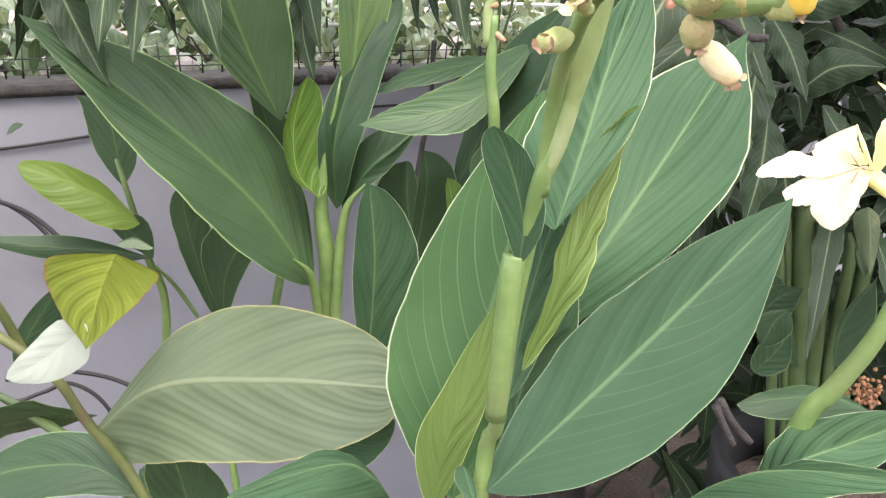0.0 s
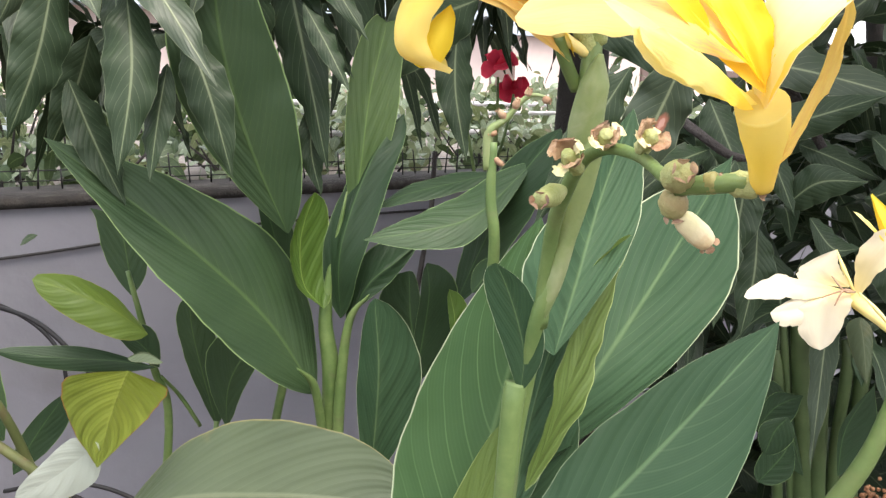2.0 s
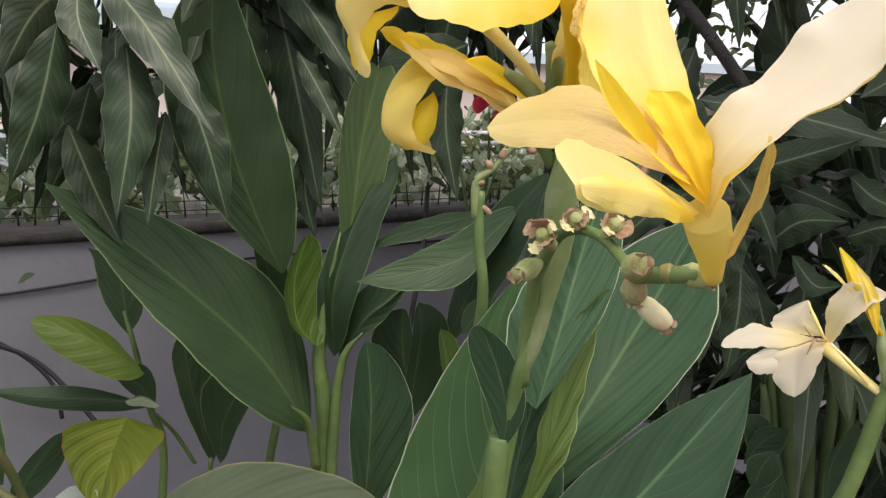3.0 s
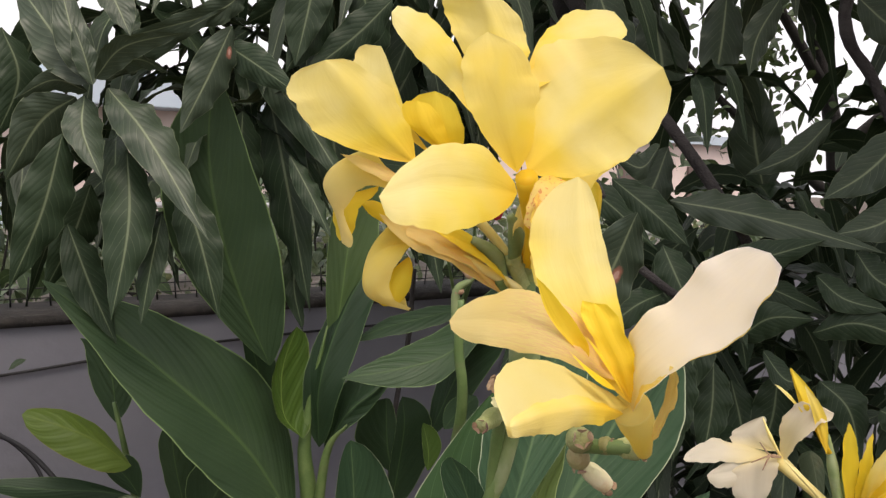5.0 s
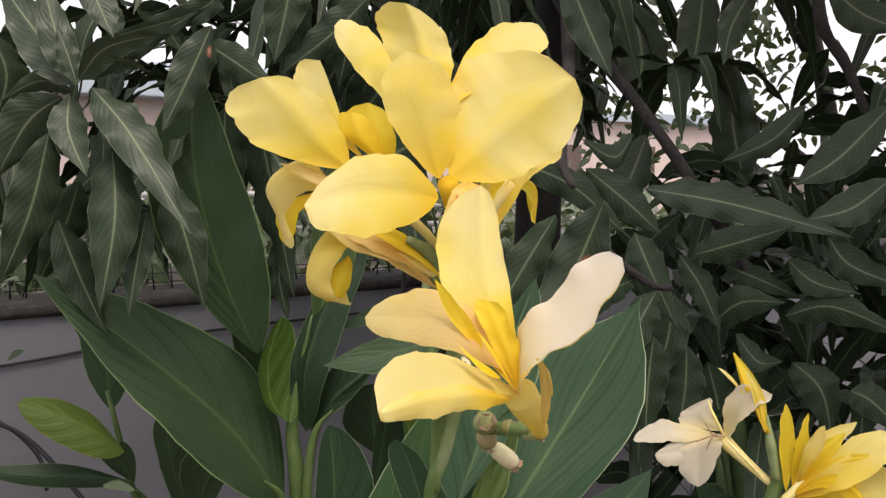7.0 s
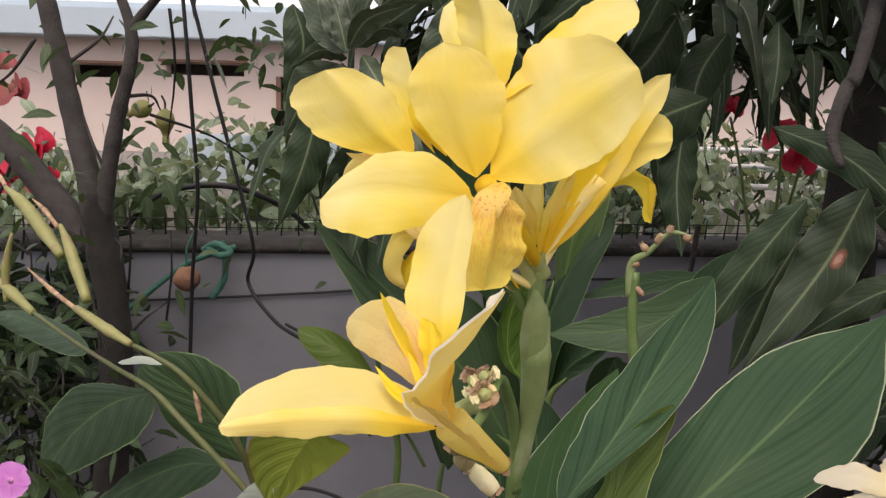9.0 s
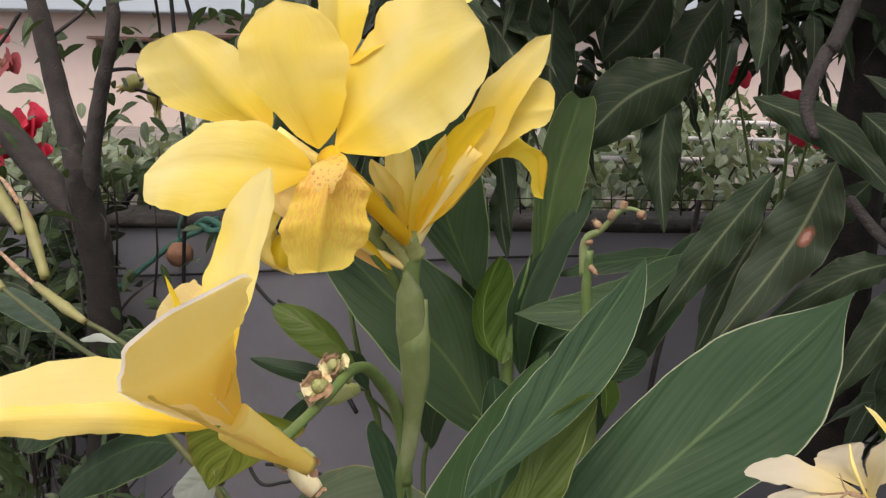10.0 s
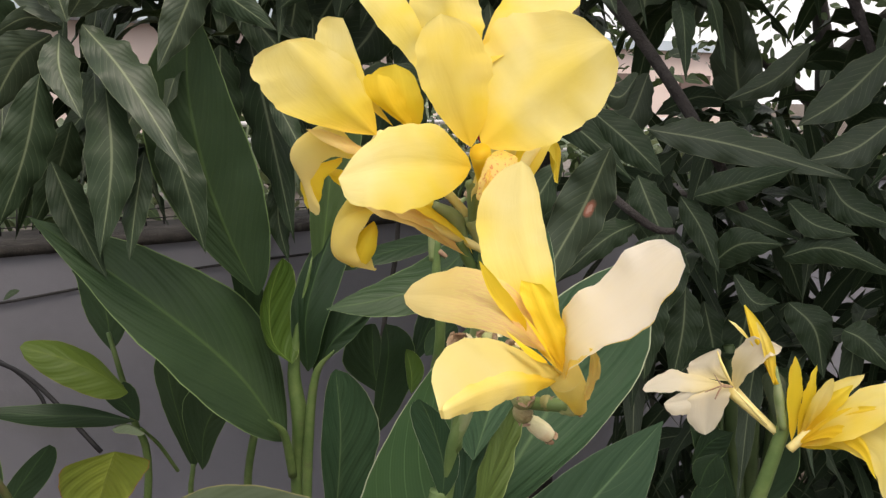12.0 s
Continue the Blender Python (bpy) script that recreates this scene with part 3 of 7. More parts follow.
SEED = rough_material("dry_seed_brown", (0.2, 0.09, 0.04), (0.3, 0.15, 0.07), 60.0, 0.7, relief=0.3)
MANGO_SPOT = spotted("mango_leaf_spotted", 0.42, 0.62)
MANGO_PATCH = spotted("mango_leaf_patched", 0.2, 0.74)
# darker copy of STEM: the shade low in the clump is in its colour
STEM_SHADE = rough_material("canna_stem_shaded", (0.05, 0.085, 0.028), (0.075, 0.115, 0.04), 22.0, 0.5, relief=0.15, distance=0.001)
PETAL_FUNNEL = petal_material("petal_tube_apricot", (0.873, 0.783, 0.324), (0.864, 0.738, 0.216), (0.864, 0.72, 0.252), translucent=0.6, reach=0.4)

# ---- the canna in bloom ----
canna = thing("canna_plant", (0.10, 0.36, 0.0), "tall canna lily with broad green leaves and yellow flowers", "canna lily", "canna lilies")
tube("stem", canna, STEM, [(0.0800, 0.3700, 0.0000), (0.0750, 0.3600, 0.7000), (0.0880, 0.3450, 1.1470), (0.0970, 0.3350, 1.2190), (0.1020, 0.3260, 1.2840), (0.1070, 0.3180, 1.3230), (0.1110, 0.3080, 1.3560), (0.1170, 0.3040, 1.3760), (0.1210, 0.3010, 1.3970), (0.1250, 0.2970, 1.4200), (0.1268, 0.2905, 1.4450), (0.1280, 0.2880, 1.4680), (0.1290, 0.2890, 1.4880)], (0.013, 0.012, 0.005, 0.0042, 0.0042, 0.0044, 0.0042, 0.0038, 0.0038, 0.0042, 0.0046, 0.0046, 0.004), label="stout green flower stem", sides=14)
tube("sheath", canna, STEM_PALE, [(0.1120, 0.3070, 1.3570), (0.1178, 0.3035, 1.3760), (0.1218, 0.3005, 1.3970), (0.1258, 0.2965, 1.4200), (0.1292, 0.2915, 1.4420), (0.1333, 0.2938, 1.4620)], (0.0030, 0.0042, 0.0050, 0.0072, 0.0076, 0.0010), label="pale green bloomy leaf sheath", sides=14)
tube("sheath", canna, STEM_PALE, [(0.1262, 0.2960, 1.4200), (0.1275, 0.2900, 1.4480), (0.1300, 0.2850, 1.4660), (0.1314, 0.2800, 1.4780)], (0.0060, 0.0076, 0.0064, 0.0012), label="pale green bloomy leaf sheath", sides=14)
tube("sheath", canna, STEM, [(0.0960, 0.3270, 1.2260), (0.0980, 0.3200, 1.2680), (0.1000, 0.3160, 1.3060), (0.1020, 0.3180, 1.3190)], (0.0058, 0.0056, 0.0056, 0.0062), label="green leaf sheath cut off below", sides=14)
blade("leaf", canna, CANNA_BLUE, [(0.0930, 0.3350, 1.1740), (0.1497, 0.3592, 1.2266), (0.2035, 0.3847, 1.2776), (0.2576, 0.4108, 1.3309)], (-0.0222, 0.0281, 0.0108), (0.0293, -0.0347, -0.0170), label="large blue-green leaf with a pale rim", power=1.4, nu=40, nv=10, cup=0.1, wave=0.004, ragged=0.01)
blade("leaf", canna, CANNA, [(0.110, 0.400, 1.226), (0.155, 0.500, 1.250), (0.213, 0.580, 1.312), (0.292, 0.675, 1.412)], (-0.002, 0.070, 0.074), (0.092, 0.045, 0.027), label="large blue-green leaf with a pale rim", power=1.75, nu=40, nv=10, cup=0.1, wave=0.004, ragged=0.01, peak=0.5)
blade("leaf", canna, CANNA, [(0.122, 0.355, 1.322), (0.137, 0.410, 1.354), (0.153, 0.455, 1.397), (0.176, 0.496, 1.454)], (-0.035, 0.030, -0.011), (0.037, 0.025, 0.024), label="upright leaf folded along its midrib", power=1.4, nu=34, nv=8, cup=0.12, ragged=0.01, wave=0.006, peak=0.4)
blade("leaf", canna, CANNA, [(0.102, 0.390, 1.200), (0.110, 0.415, 1.246), (0.121, 0.440, 1.286), (0.134, 0.460, 1.322)], (-0.016, -0.002, 0.001), (0.018, 0.003, -0.003), label="blue-green leaf base behind the stem", power=1.2, nu=22, nv=6, cup=0.1, ragged=0.01, wave=0.006, peak=0.42)
blade("leaf", canna, CANNA, [(0.1020, 0.4000, 1.1580), (0.1110, 0.4100, 1.2020), (0.1220, 0.4200, 1.2380), (0.1370, 0.4300, 1.2770)], (-0.0220, 0.0100, 0.0060), (0.0260, 0.0080, -0.0080), label="blue-green leaf base behind the stem", power=1.2, nu=24, nv=6, cup=0.1, peak=0.45)
blade("leaf_fold", canna, CANNA_FOLD, [(0.1095, 0.3800, 1.2270), (0.1225, 0.3860, 1.2590), (0.1325, 0.3920, 1.2870), (0.1401, 0.4050, 1.3090), (0.1455, 0.4180, 1.3330), (0.1580, 0.4280, 1.3610), (0.1700, 0.4330, 1.3770)], (-0.0080, -0.0120, 0.0090), (0.0130, 0.0180, -0.0160), label="yellow-green underside of a rolled rim", power=1.1, nu=30, nv=6, cup=0.2, peak=0.5, ragged=0.02, wave=0.01)
blade("leaf", canna, CANNA_FRONT, [(0.0690, 0.4000, 1.1200), (0.0807, 0.4240, 1.2040), (0.0995, 0.4506, 1.2893), (0.1157, 0.4796, 1.3792)], (-0.0629, 0.0085, -0.0049), (0.0407, -0.0065, 0.0003), label="broad upright leaf with a pale rim", power=1.3, nu=40, nv=10, cup=0.1, wave=0.004, ragged=0.01, peak=0.42)
blade("leaf_fold", canna, CANNA_FOLD, [(0.0570, 0.3850, 1.1200), (0.0650, 0.3850, 1.1690), (0.0790, 0.3880, 1.2080), (0.0930, 0.3950, 1.2620)], (-0.0190, -0.0010, 0.0030), (0.0150, 0.0030, -0.0010), label="yellow-green underside of a rolled rim", power=1.2, nu=26, nv=5, peak=0.4)
blade("leaf", canna, CANNA, [(0.1040, 0.3140, 1.3160), (0.1050, 0.3120, 1.3360), (0.1010, 0.3120, 1.3540), (0.0950, 0.3120, 1.3710), (0.0900, 0.3100, 1.3820)], (-0.0130, -0.0020, 0.0040), (0.0120, -0.0050, 0.0000), label="narrow young leaf folded along a pale midrib", power=1.2, nu=26, nv=6, ragged=0.01, wave=0.004, peak=0.55, cup=-0.1)
blade("leaf", canna, CANNA, [(0.024, 0.440, 1.080), (0.012, 0.420, 1.118), (-0.010, 0.400, 1.139), (-0.069, 0.360, 1.137)], (-0.017, 0.024, -0.004), (-0.021, -0.056, 0.002), label="broad green leaf with a pale rim", power=1.2, nu=26, nv=6, ragged=0.01, wave=0.006, peak=0.4)
blade("leaf", canna, CANNA, [(0.087, 0.330, 1.167), (0.083, 0.335, 1.177), (0.079, 0.340, 1.186)], (-0.008, 0.000, 0.002), (0.003, 0.000, 0.001), label="small rolled new leaf", power=1.0, nu=12, nv=4, cup=0.5, ragged=0.01, wave=0.006, peak=0.5)
blade("leaf", canna, CANNA, [(-0.089, 0.600, 1.003), (-0.041, 0.580, 1.042), (0.005, 0.560, 1.079)], (-0.017, 0.022, 0.010), (0.017, -0.022, -0.012), label="blue-grey leaf half hidden", power=1.2, nu=16, nv=4, ragged=0.01, wave=0.006, peak=0.5)
tube("pod_stalk", canna, STEM, [(0.1120, 0.3090, 1.3520), (0.1140, 0.3030, 1.3820), (0.1160, 0.2920, 1.4050), (0.1200, 0.2750, 1.4230), (0.1250, 0.2580, 1.4360), (0.1320, 0.2380, 1.4420), (0.1400, 0.2150, 1.4410), (0.1440, 0.1920, 1.4370), (0.1460, 0.1800, 1.4350)], (0.0038, 0.0037, 0.0035, 0.0032, 0.0028, 0.0023, 0.0021, 0.0021, 0.0024), label="green stalk with seed pods", lump=0.05)
tube("pod_stalk", canna, STEM, [(0.1460, 0.1800, 1.4350), (0.1540, 0.1760, 1.4360), (0.1610, 0.1730, 1.4370), (0.1680, 0.1730, 1.4362)], (0.0030, 0.0028, 0.0028, 0.0026), label="green stalk of the side flower", lump=0.05)
for at, aim, size, mat in (
    ((0.1170, 0.2620, 1.4230), (0.1080, 0.2400, 1.4220), 0.0046, POD),
    ((0.1450, 0.1820, 1.4360), (0.1460, 0.1720, 1.4400), 0.0046, POD),
    ((0.1450, 0.1810, 1.4330), (0.1470, 0.1840, 1.4260), 0.0044, POD),
    ((0.1480, 0.1840, 1.4260), (0.1580, 0.1870, 1.4170), 0.004, PODTIP),
    ((0.1530, 0.1770, 1.4360), (0.1570, 0.1750, 1.4370), 0.0036, BUD),
    ((0.1590, 0.1750, 1.4370), (0.1675, 0.1730, 1.4362), 0.0043, POD),
):
    pod(canna, at, aim, size, mat)
for k, (at, aim, size) in enumerate((((0.1220, 0.2500, 1.4330), (0.1170, 0.2400, 1.4400), 0.0085), ((0.1300, 0.2360, 1.4430), (0.1300, 0.2280, 1.4480), 0.0075), ((0.1400, 0.2140, 1.4430), (0.1420, 0.2050, 1.4490), 0.0075))):
    withered_husk(canna, at, aim, size, 70 + k)
bloom = tube("flower", canna, PETAL_ORANGE, [(0.129, 0.287, 1.49), (0.130, 0.262, 1.508), (0.125, 0.232, 1.535)], (0.0035, 0.004, 0.005), "open lemon-yellow flower")
blade("petal", bloom, PETAL, [(0.126, 0.236, 1.537), (0.141, 0.243, 1.552), (0.159, 0.248, 1.567), (0.185, 0.252, 1.585)], (-0.021, 0.015, 0.032), (0.018, -0.002, -0.017), cup=0.15, power=0.95, nu=22, nv=7, wave=0.014, ragged=0.03, peak=0.6)
blade("petal", bloom, PETAL, [(0.121, 0.232, 1.537), (0.115, 0.226, 1.561), (0.111, 0.222, 1.578), (0.107, 0.224, 1.595)], (-0.014, -0.010, -0.005), (0.017, 0.018, 0.002), cup=0.18, power=0.95, nu=22, nv=7, wave=0.014, ragged=0.03, peak=0.62)
blade("petal", bloom, PETAL, [(0.121, 0.228, 1.528), (0.104, 0.208, 1.531), (0.086, 0.195, 1.531), (0.068, 0.188, 1.526)], (0.004, 0.011, 0.017), (0.002, -0.012, -0.018), cup=0.15, power=0.95, nu=22, nv=7, wave=0.014, ragged=0.03, peak=0.55)
blade("petal", bloom, PETAL, [(0.106, 0.250, 1.560), (0.091, 0.275, 1.587), (0.074, 0.295, 1.606), (0.053, 0.314, 1.623)], (-0.001, 0.019, 0.015), (-0.004, -0.006, -0.011), power=0.95, nu=22, nv=7, wave=0.014, cup=0.12, ragged=0.03, peak=0.6)
blade("petal", bloom, PETAL, [(0.117, 0.250, 1.566), (0.112, 0.255, 1.590), (0.108, 0.260, 1.607), (0.101, 0.262, 1.624)], (-0.024, 0.013, 0.010), (0.015, 0.003, -0.002), power=0.95, nu=22, nv=7, wave=0.014, cup=0.12, ragged=0.03, peak=0.6)
blade("petal", bloom, PETAL, [(0.120, 0.250, 1.571), (0.136, 0.270, 1.593), (0.152, 0.280, 1.604), (0.172, 0.290, 1.613)], (-0.003, 0.017, 0.016), (0.010, -0.008, -0.009), power=0.95, nu=22, nv=7, wave=0.014, cup=0.12, ragged=0.03, peak=0.6)
blade("lip", bloom, LIP, [(0.135, 0.226, 1.535), (0.138, 0.218, 1.526), (0.140, 0.212, 1.510), (0.136, 0.214, 1.491)], (-0.013, -0.009, -0.005), (0.004, 0.023, -0.005), label="golden lip veined with red", power=0.8, nu=28, nv=9, wave=0.03, cup=-0.35, ripple=3.0, ragged=0.04, peak=0.6)
blade("petal", bloom, PETAL, [(0.124, 0.284, 1.495), (0.127, 0.272, 1.515), (0.129, 0.256, 1.532)], (-0.006, -0.002, 0.001), (0.005, 0.004, 0.001), nu=14, nv=4, power=1.2, cup=0.3, wave=0.014, ragged=0.03, peak=0.5)
blade("petal", bloom, PETAL_STRUT, [(0.122, 0.284, 1.494), (0.122, 0.272, 1.509), (0.126, 0.250, 1.526)], (-0.002, -0.002, -0.001), (0.004, 0.000, 0.002), nu=14, nv=4, power=1.2, cup=0.3, wave=0.014, ragged=0.03, peak=0.5)
blade("throat", bloom, THROAT, [(0.135, 0.230, 1.536), (0.1345, 0.2205, 1.531), (0.132, 0.2155, 1.522), (0.127, 0.2145, 1.513)], (-0.007, 0.001, 0.001), (0.008, 0.004, 0.001), label="pale throat with red freckles", nu=16, nv=5, cup=0.3, power=0.8, wave=0.02, ragged=0.04, peak=0.5)
bloom2 = tube("flower", canna, TUBE, [(0.127, 0.29, 1.485), (0.105, 0.28, 1.512), (0.074, 0.255, 1.540)], (0.0022, 0.0026, 0.0042), "half-hidden lemon-yellow flower")
blade("petal", bloom2, PETAL, [(0.074, 0.252, 1.541), (0.062, 0.243, 1.554), (0.051, 0.236, 1.569), (0.037, 0.230, 1.584)], (-0.026, -0.015, -0.006), (0.009, 0.013, 0.008), cup=0.18, power=0.95, nu=22, nv=7, wave=0.014, ragged=0.03, peak=0.62)
blade("petal", bloom2, PETAL, [(0.081, 0.262, 1.545), (0.068, 0.268, 1.562), (0.060, 0.272, 1.579), (0.054, 0.275, 1.598)], (-0.020, 0.001, 0.008), (0.004, -0.001, -0.005), power=0.95, nu=22, nv=7, wave=0.014, cup=0.12, ragged=0.03, peak=0.6)
blade("petal", bloom2, PETAL_ORANGE, [(0.092, 0.262, 1.544), (0.085, 0.260, 1.558), (0.082, 0.262, 1.575)], (-0.015, 0.002, 0.002), (0.011, 0.002, -0.000), nu=12, nv=4, power=0.95, wave=0.014, cup=0.12, ragged=0.03, peak=0.6)
blade("petal", bloom2, PETAL_ORANGE, [(0.090, 0.258, 1.544), (0.079, 0.256, 1.556), (0.074, 0.258, 1.570)], (-0.010, 0.002, 0.004), (0.008, 0.002, 0.002), nu=12, nv=4, power=0.95, wave=0.014, cup=0.12, ragged=0.03, peak=0.6)
blade("petal", bloom2, PETAL_PINK, [(0.074, 0.252, 1.530), (0.059, 0.246, 1.537), (0.042, 0.240, 1.544)], (-0.003, 0.004, 0.004), (-0.001, -0.002, -0.003), nu=12, nv=3, power=1.4, cup=0.4, wave=0.014, ragged=0.03, peak=0.5)
bloom3 = tube("flower", canna, TUBE, [(0.129, 0.288, 1.488), (0.138, 0.295, 1.51), (0.152, 0.305, 1.535)], (0.003, 0.0042, 0.006), "opening golden flower")
blade("petal", bloom3, PETAL, [(0.131, 0.287, 1.494), (0.148, 0.300, 1.528), (0.163, 0.312, 1.561), (0.180, 0.322, 1.587)], (-0.011, 0.002, 0.005), (0.007, -0.003, -0.010), cup=0.35, power=0.95, nu=22, nv=7, wave=0.014, ragged=0.03, peak=0.55)
blade("petal", bloom3, PETAL, [(0.137, 0.290, 1.502), (0.152, 0.305, 1.533), (0.165, 0.315, 1.550), (0.184, 0.320, 1.554)], (0.002, 0.010, 0.017), (0.004, -0.003, -0.010), cup=0.3, power=0.95, nu=22, nv=7, wave=0.014, ragged=0.03, peak=0.65)
blade("petal", bloom3, PETAL_ORANGE, [(0.132, 0.285, 1.494), (0.142, 0.292, 1.524), (0.152, 0.298, 1.543), (0.163, 0.302, 1.555)], (-0.006, -0.005, -0.000), (0.004, 0.003, -0.004), cup=0.4, wave=0.012, ragged=0.015, power=0.95, nu=22, nv=7, peak=0.6)
blade("petal", bloom3, PETAL, [(0.125, 0.286, 1.494), (0.126, 0.284, 1.516), (0.128, 0.284, 1.537)], (-0.004, -0.004, 0.001), (0.004, 0.004, 0.001), nu=14, nv=4, power=1.1, cup=0.3, wave=0.014, ragged=0.03, peak=0.5)
blade("petal", bloom3, PETAL, [(0.130, 0.285, 1.493), (0.137, 0.288, 1.519), (0.144, 0.292, 1.542)], (-0.004, -0.004, 0.001), (0.004, 0.004, -0.001), nu=14, nv=4, power=1.2, cup=0.3, wave=0.014, ragged=0.03, peak=0.5)
blade("petal", bloom3, PETAL_ORANGE, [(0.132, 0.288, 1.494), (0.148, 0.310, 1.521), (0.163, 0.330, 1.535), (0.171, 0.343, 1.529), (0.170, 0.343, 1.509)], (-0.008, -0.006, 0.006), (-0.005, -0.011, -0.005), cup=0.4, power=0.95, nu=22, nv=7, wave=0.014, ragged=0.03, peak=0.7)
blade("petal", bloom3, PETAL, [(0.126, 0.285, 1.490), (0.129, 0.275, 1.514), (0.133, 0.268, 1.535)], (-0.003, -0.005, 0.008), (0.004, 0.003, 0.008), nu=12, nv=3, power=0.95, wave=0.014, cup=0.12, ragged=0.03, peak=0.5)
blade("petal", bloom3, PETAL_STRUT, [(0.130, 0.286, 1.492), (0.147, 0.300, 1.516), (0.164, 0.312, 1.543)], (-0.000, 0.005, 0.009), (0.007, 0.001, 0.003), nu=14, nv=3, power=1.5, cup=0.4, wave=0.014, ragged=0.03, peak=0.4)
bloom4 = tube("flower", canna, TUBE, [(0.127, 0.287, 1.478), (0.101, 0.272, 1.493), (0.070, 0.268, 1.507)], (0.0022, 0.0028, 0.003), "fading flower with drooping petals")
blade("petal", bloom4, PETAL, [(0.078, 0.270, 1.502), (0.058, 0.266, 1.500), (0.048, 0.266, 1.487), (0.051, 0.267, 1.475), (0.070, 0.270, 1.469)], (0.005, 0.009, 0.014), (0.015, -0.004, 0.001), cup=0.5, power=0.95, nu=22, nv=7, wave=0.014, ragged=0.03)
blade("petal", bloom4, PETAL_ORANGE, [(0.070, 0.268, 1.496), (0.063, 0.266, 1.484), (0.058, 0.268, 1.471)], (-0.006, 0.002, -0.001), (0.008, 0.002, -0.003), cup=0.5, nu=12, power=0.95, nv=7, wave=0.014, ragged=0.03, peak=0.6)
blade("petal", bloom4, PETAL_ORANGE, [(0.072, 0.268, 1.507), (0.059, 0.262, 1.517), (0.048, 0.260, 1.521)], (-0.001, 0.003, 0.004), (0.002, 0.001, -0.006), nu=12, power=0.95, nv=7, wave=0.014, cup=0.12, ragged=0.03, peak=0.6)
blade("petal", bloom4, PETAL_CREAM, [(0.063, 0.254, 1.531), (0.041, 0.252, 1.541), (0.031, 0.252, 1.531), (0.037, 0.252, 1.516), (0.040, 0.253, 1.503)], (0.012, 0.004, 0.007), (0.011, -0.002, -0.013), cup=0.4, power=0.95, nu=22, nv=7, wave=0.014, ragged=0.03, peak=0.4)
blade("petal", bloom4, PETAL_ORANGE, [(0.057, 0.253, 1.530), (0.041, 0.250, 1.523), (0.039, 0.253, 1.504)], (-0.004, 0.004, -0.001), (0.008, -0.000, -0.004), nu=12, power=0.95, nv=7, wave=0.014, cup=0.12, ragged=0.03, peak=0.6)
blade("petal", bloom4, PETAL_PINK, [(0.119, 0.283, 1.475), (0.101, 0.274, 1.496), (0.078, 0.266, 1.508), (0.058, 0.262, 1.513)], (-0.003, 0.004, 0.006), (-0.000, -0.006, -0.006), nu=14, nv=3, power=1.4, cup=0.4, wave=0.014, ragged=0.03, peak=0.55)
blade("petal", bloom4, PETAL_ORANGE, [(0.121, 0.283, 1.477), (0.111, 0.276, 1.493), (0.095, 0.268, 1.505), (0.083, 0.262, 1.509)], (-0.001, 0.001, 0.006), (0.005, -0.003, -0.007), nu=14, nv=3, power=1.4, cup=0.4, wave=0.014, ragged=0.03, peak=0.55)
blade("petal", bloom4, PETAL_PINK, [(0.119, 0.282, 1.475), (0.095, 0.270, 1.495), (0.073, 0.262, 1.505), (0.057, 0.256, 1.517)], (-0.002, 0.004, 0.005), (-0.003, -0.004, -0.003), nu=14, nv=3, power=1.4, cup=0.4, wave=0.014, ragged=0.03, peak=0.55)
blade("petal", bloom4, PETAL_ORANGE, [(0.114, 0.285, 1.480), (0.089, 0.276, 1.504), (0.069, 0.270, 1.514), (0.049, 0.266, 1.519)], (-0.005, 0.004, 0.007), (-0.003, -0.006, -0.003), nu=14, nv=3, power=1.4, cup=0.4, wave=0.014, ragged=0.03, peak=0.55)
tube("flower_bud", canna, STEM_PALE, [(0.121, 0.283, 1.493), (0.122, 0.275, 1.508), (0.119, 0.270, 1.517)], (0.003, 0.0045, 0.002), label="pale green bud stalk", sides=8)
tube("flower_bud", canna, STEM_PALE, [(0.116, 0.284, 1.480), (0.112, 0.278, 1.496), (0.101, 0.270, 1.505)], (0.003, 0.0045, 0.002), label="pale green bud stalk", sides=8)
tube("ovary", canna, POD, [(0.130, 0.290, 1.484), (0.129, 0.283, 1.495)], (0.0045, 0.0048), label="warty green ovary", lump=0.2, count=6)
tube("ovary", canna, POD, [(0.128, 0.290, 1.479), (0.120, 0.281, 1.496)], (0.0045, 0.0048), label="warty green ovary", lump=0.2, count=6)
tube("flower_stalk", canna, STEM, [(0.123, 0.290, 1.464), (0.117, 0.284, 1.476), (0.114, 0.278, 1.485)], (0.003, 0.003, 0.0025), label="pale stalk")
bloom5 = tube("flower", canna, PETAL_FUNNEL, [(0.168, 0.172, 1.4365), (0.1655, 0.164, 1.444), (0.162, 0.154, 1.4525), (0.1590, 0.148, 1.4590)], (0.0032, 0.0042, 0.0062, 0.0066), "single cream-yellow flower on a side stalk", sides=18)
BROAD = dict(power=0.95, nu=30, nv=9, ragged=0.02)
blade("petal", bloom5, PETAL, [(0.1579, 0.1430, 1.4620), (0.1491, 0.1563, 1.4875), (0.1433, 0.1718, 1.5107), (0.1426, 0.1829, 1.5348)], (-0.0185, 0.0024, -0.0001), (0.0085, -0.0011, 0.0001), cup=0.15, wave=0.008, peak=0.6, **BROAD)
blade("petal", bloom5, PETAL_PINK, [(0.1550, 0.1450, 1.4690), (0.1349, 0.1516, 1.4819), (0.1165, 0.1598, 1.4844), (0.0970, 0.1709, 1.4819)], (0.0035, 0.0084, 0.0100), (-0.0023, -0.0054, -0.0085), cup=0.15, wave=0.01, peak=0.6, **BROAD)
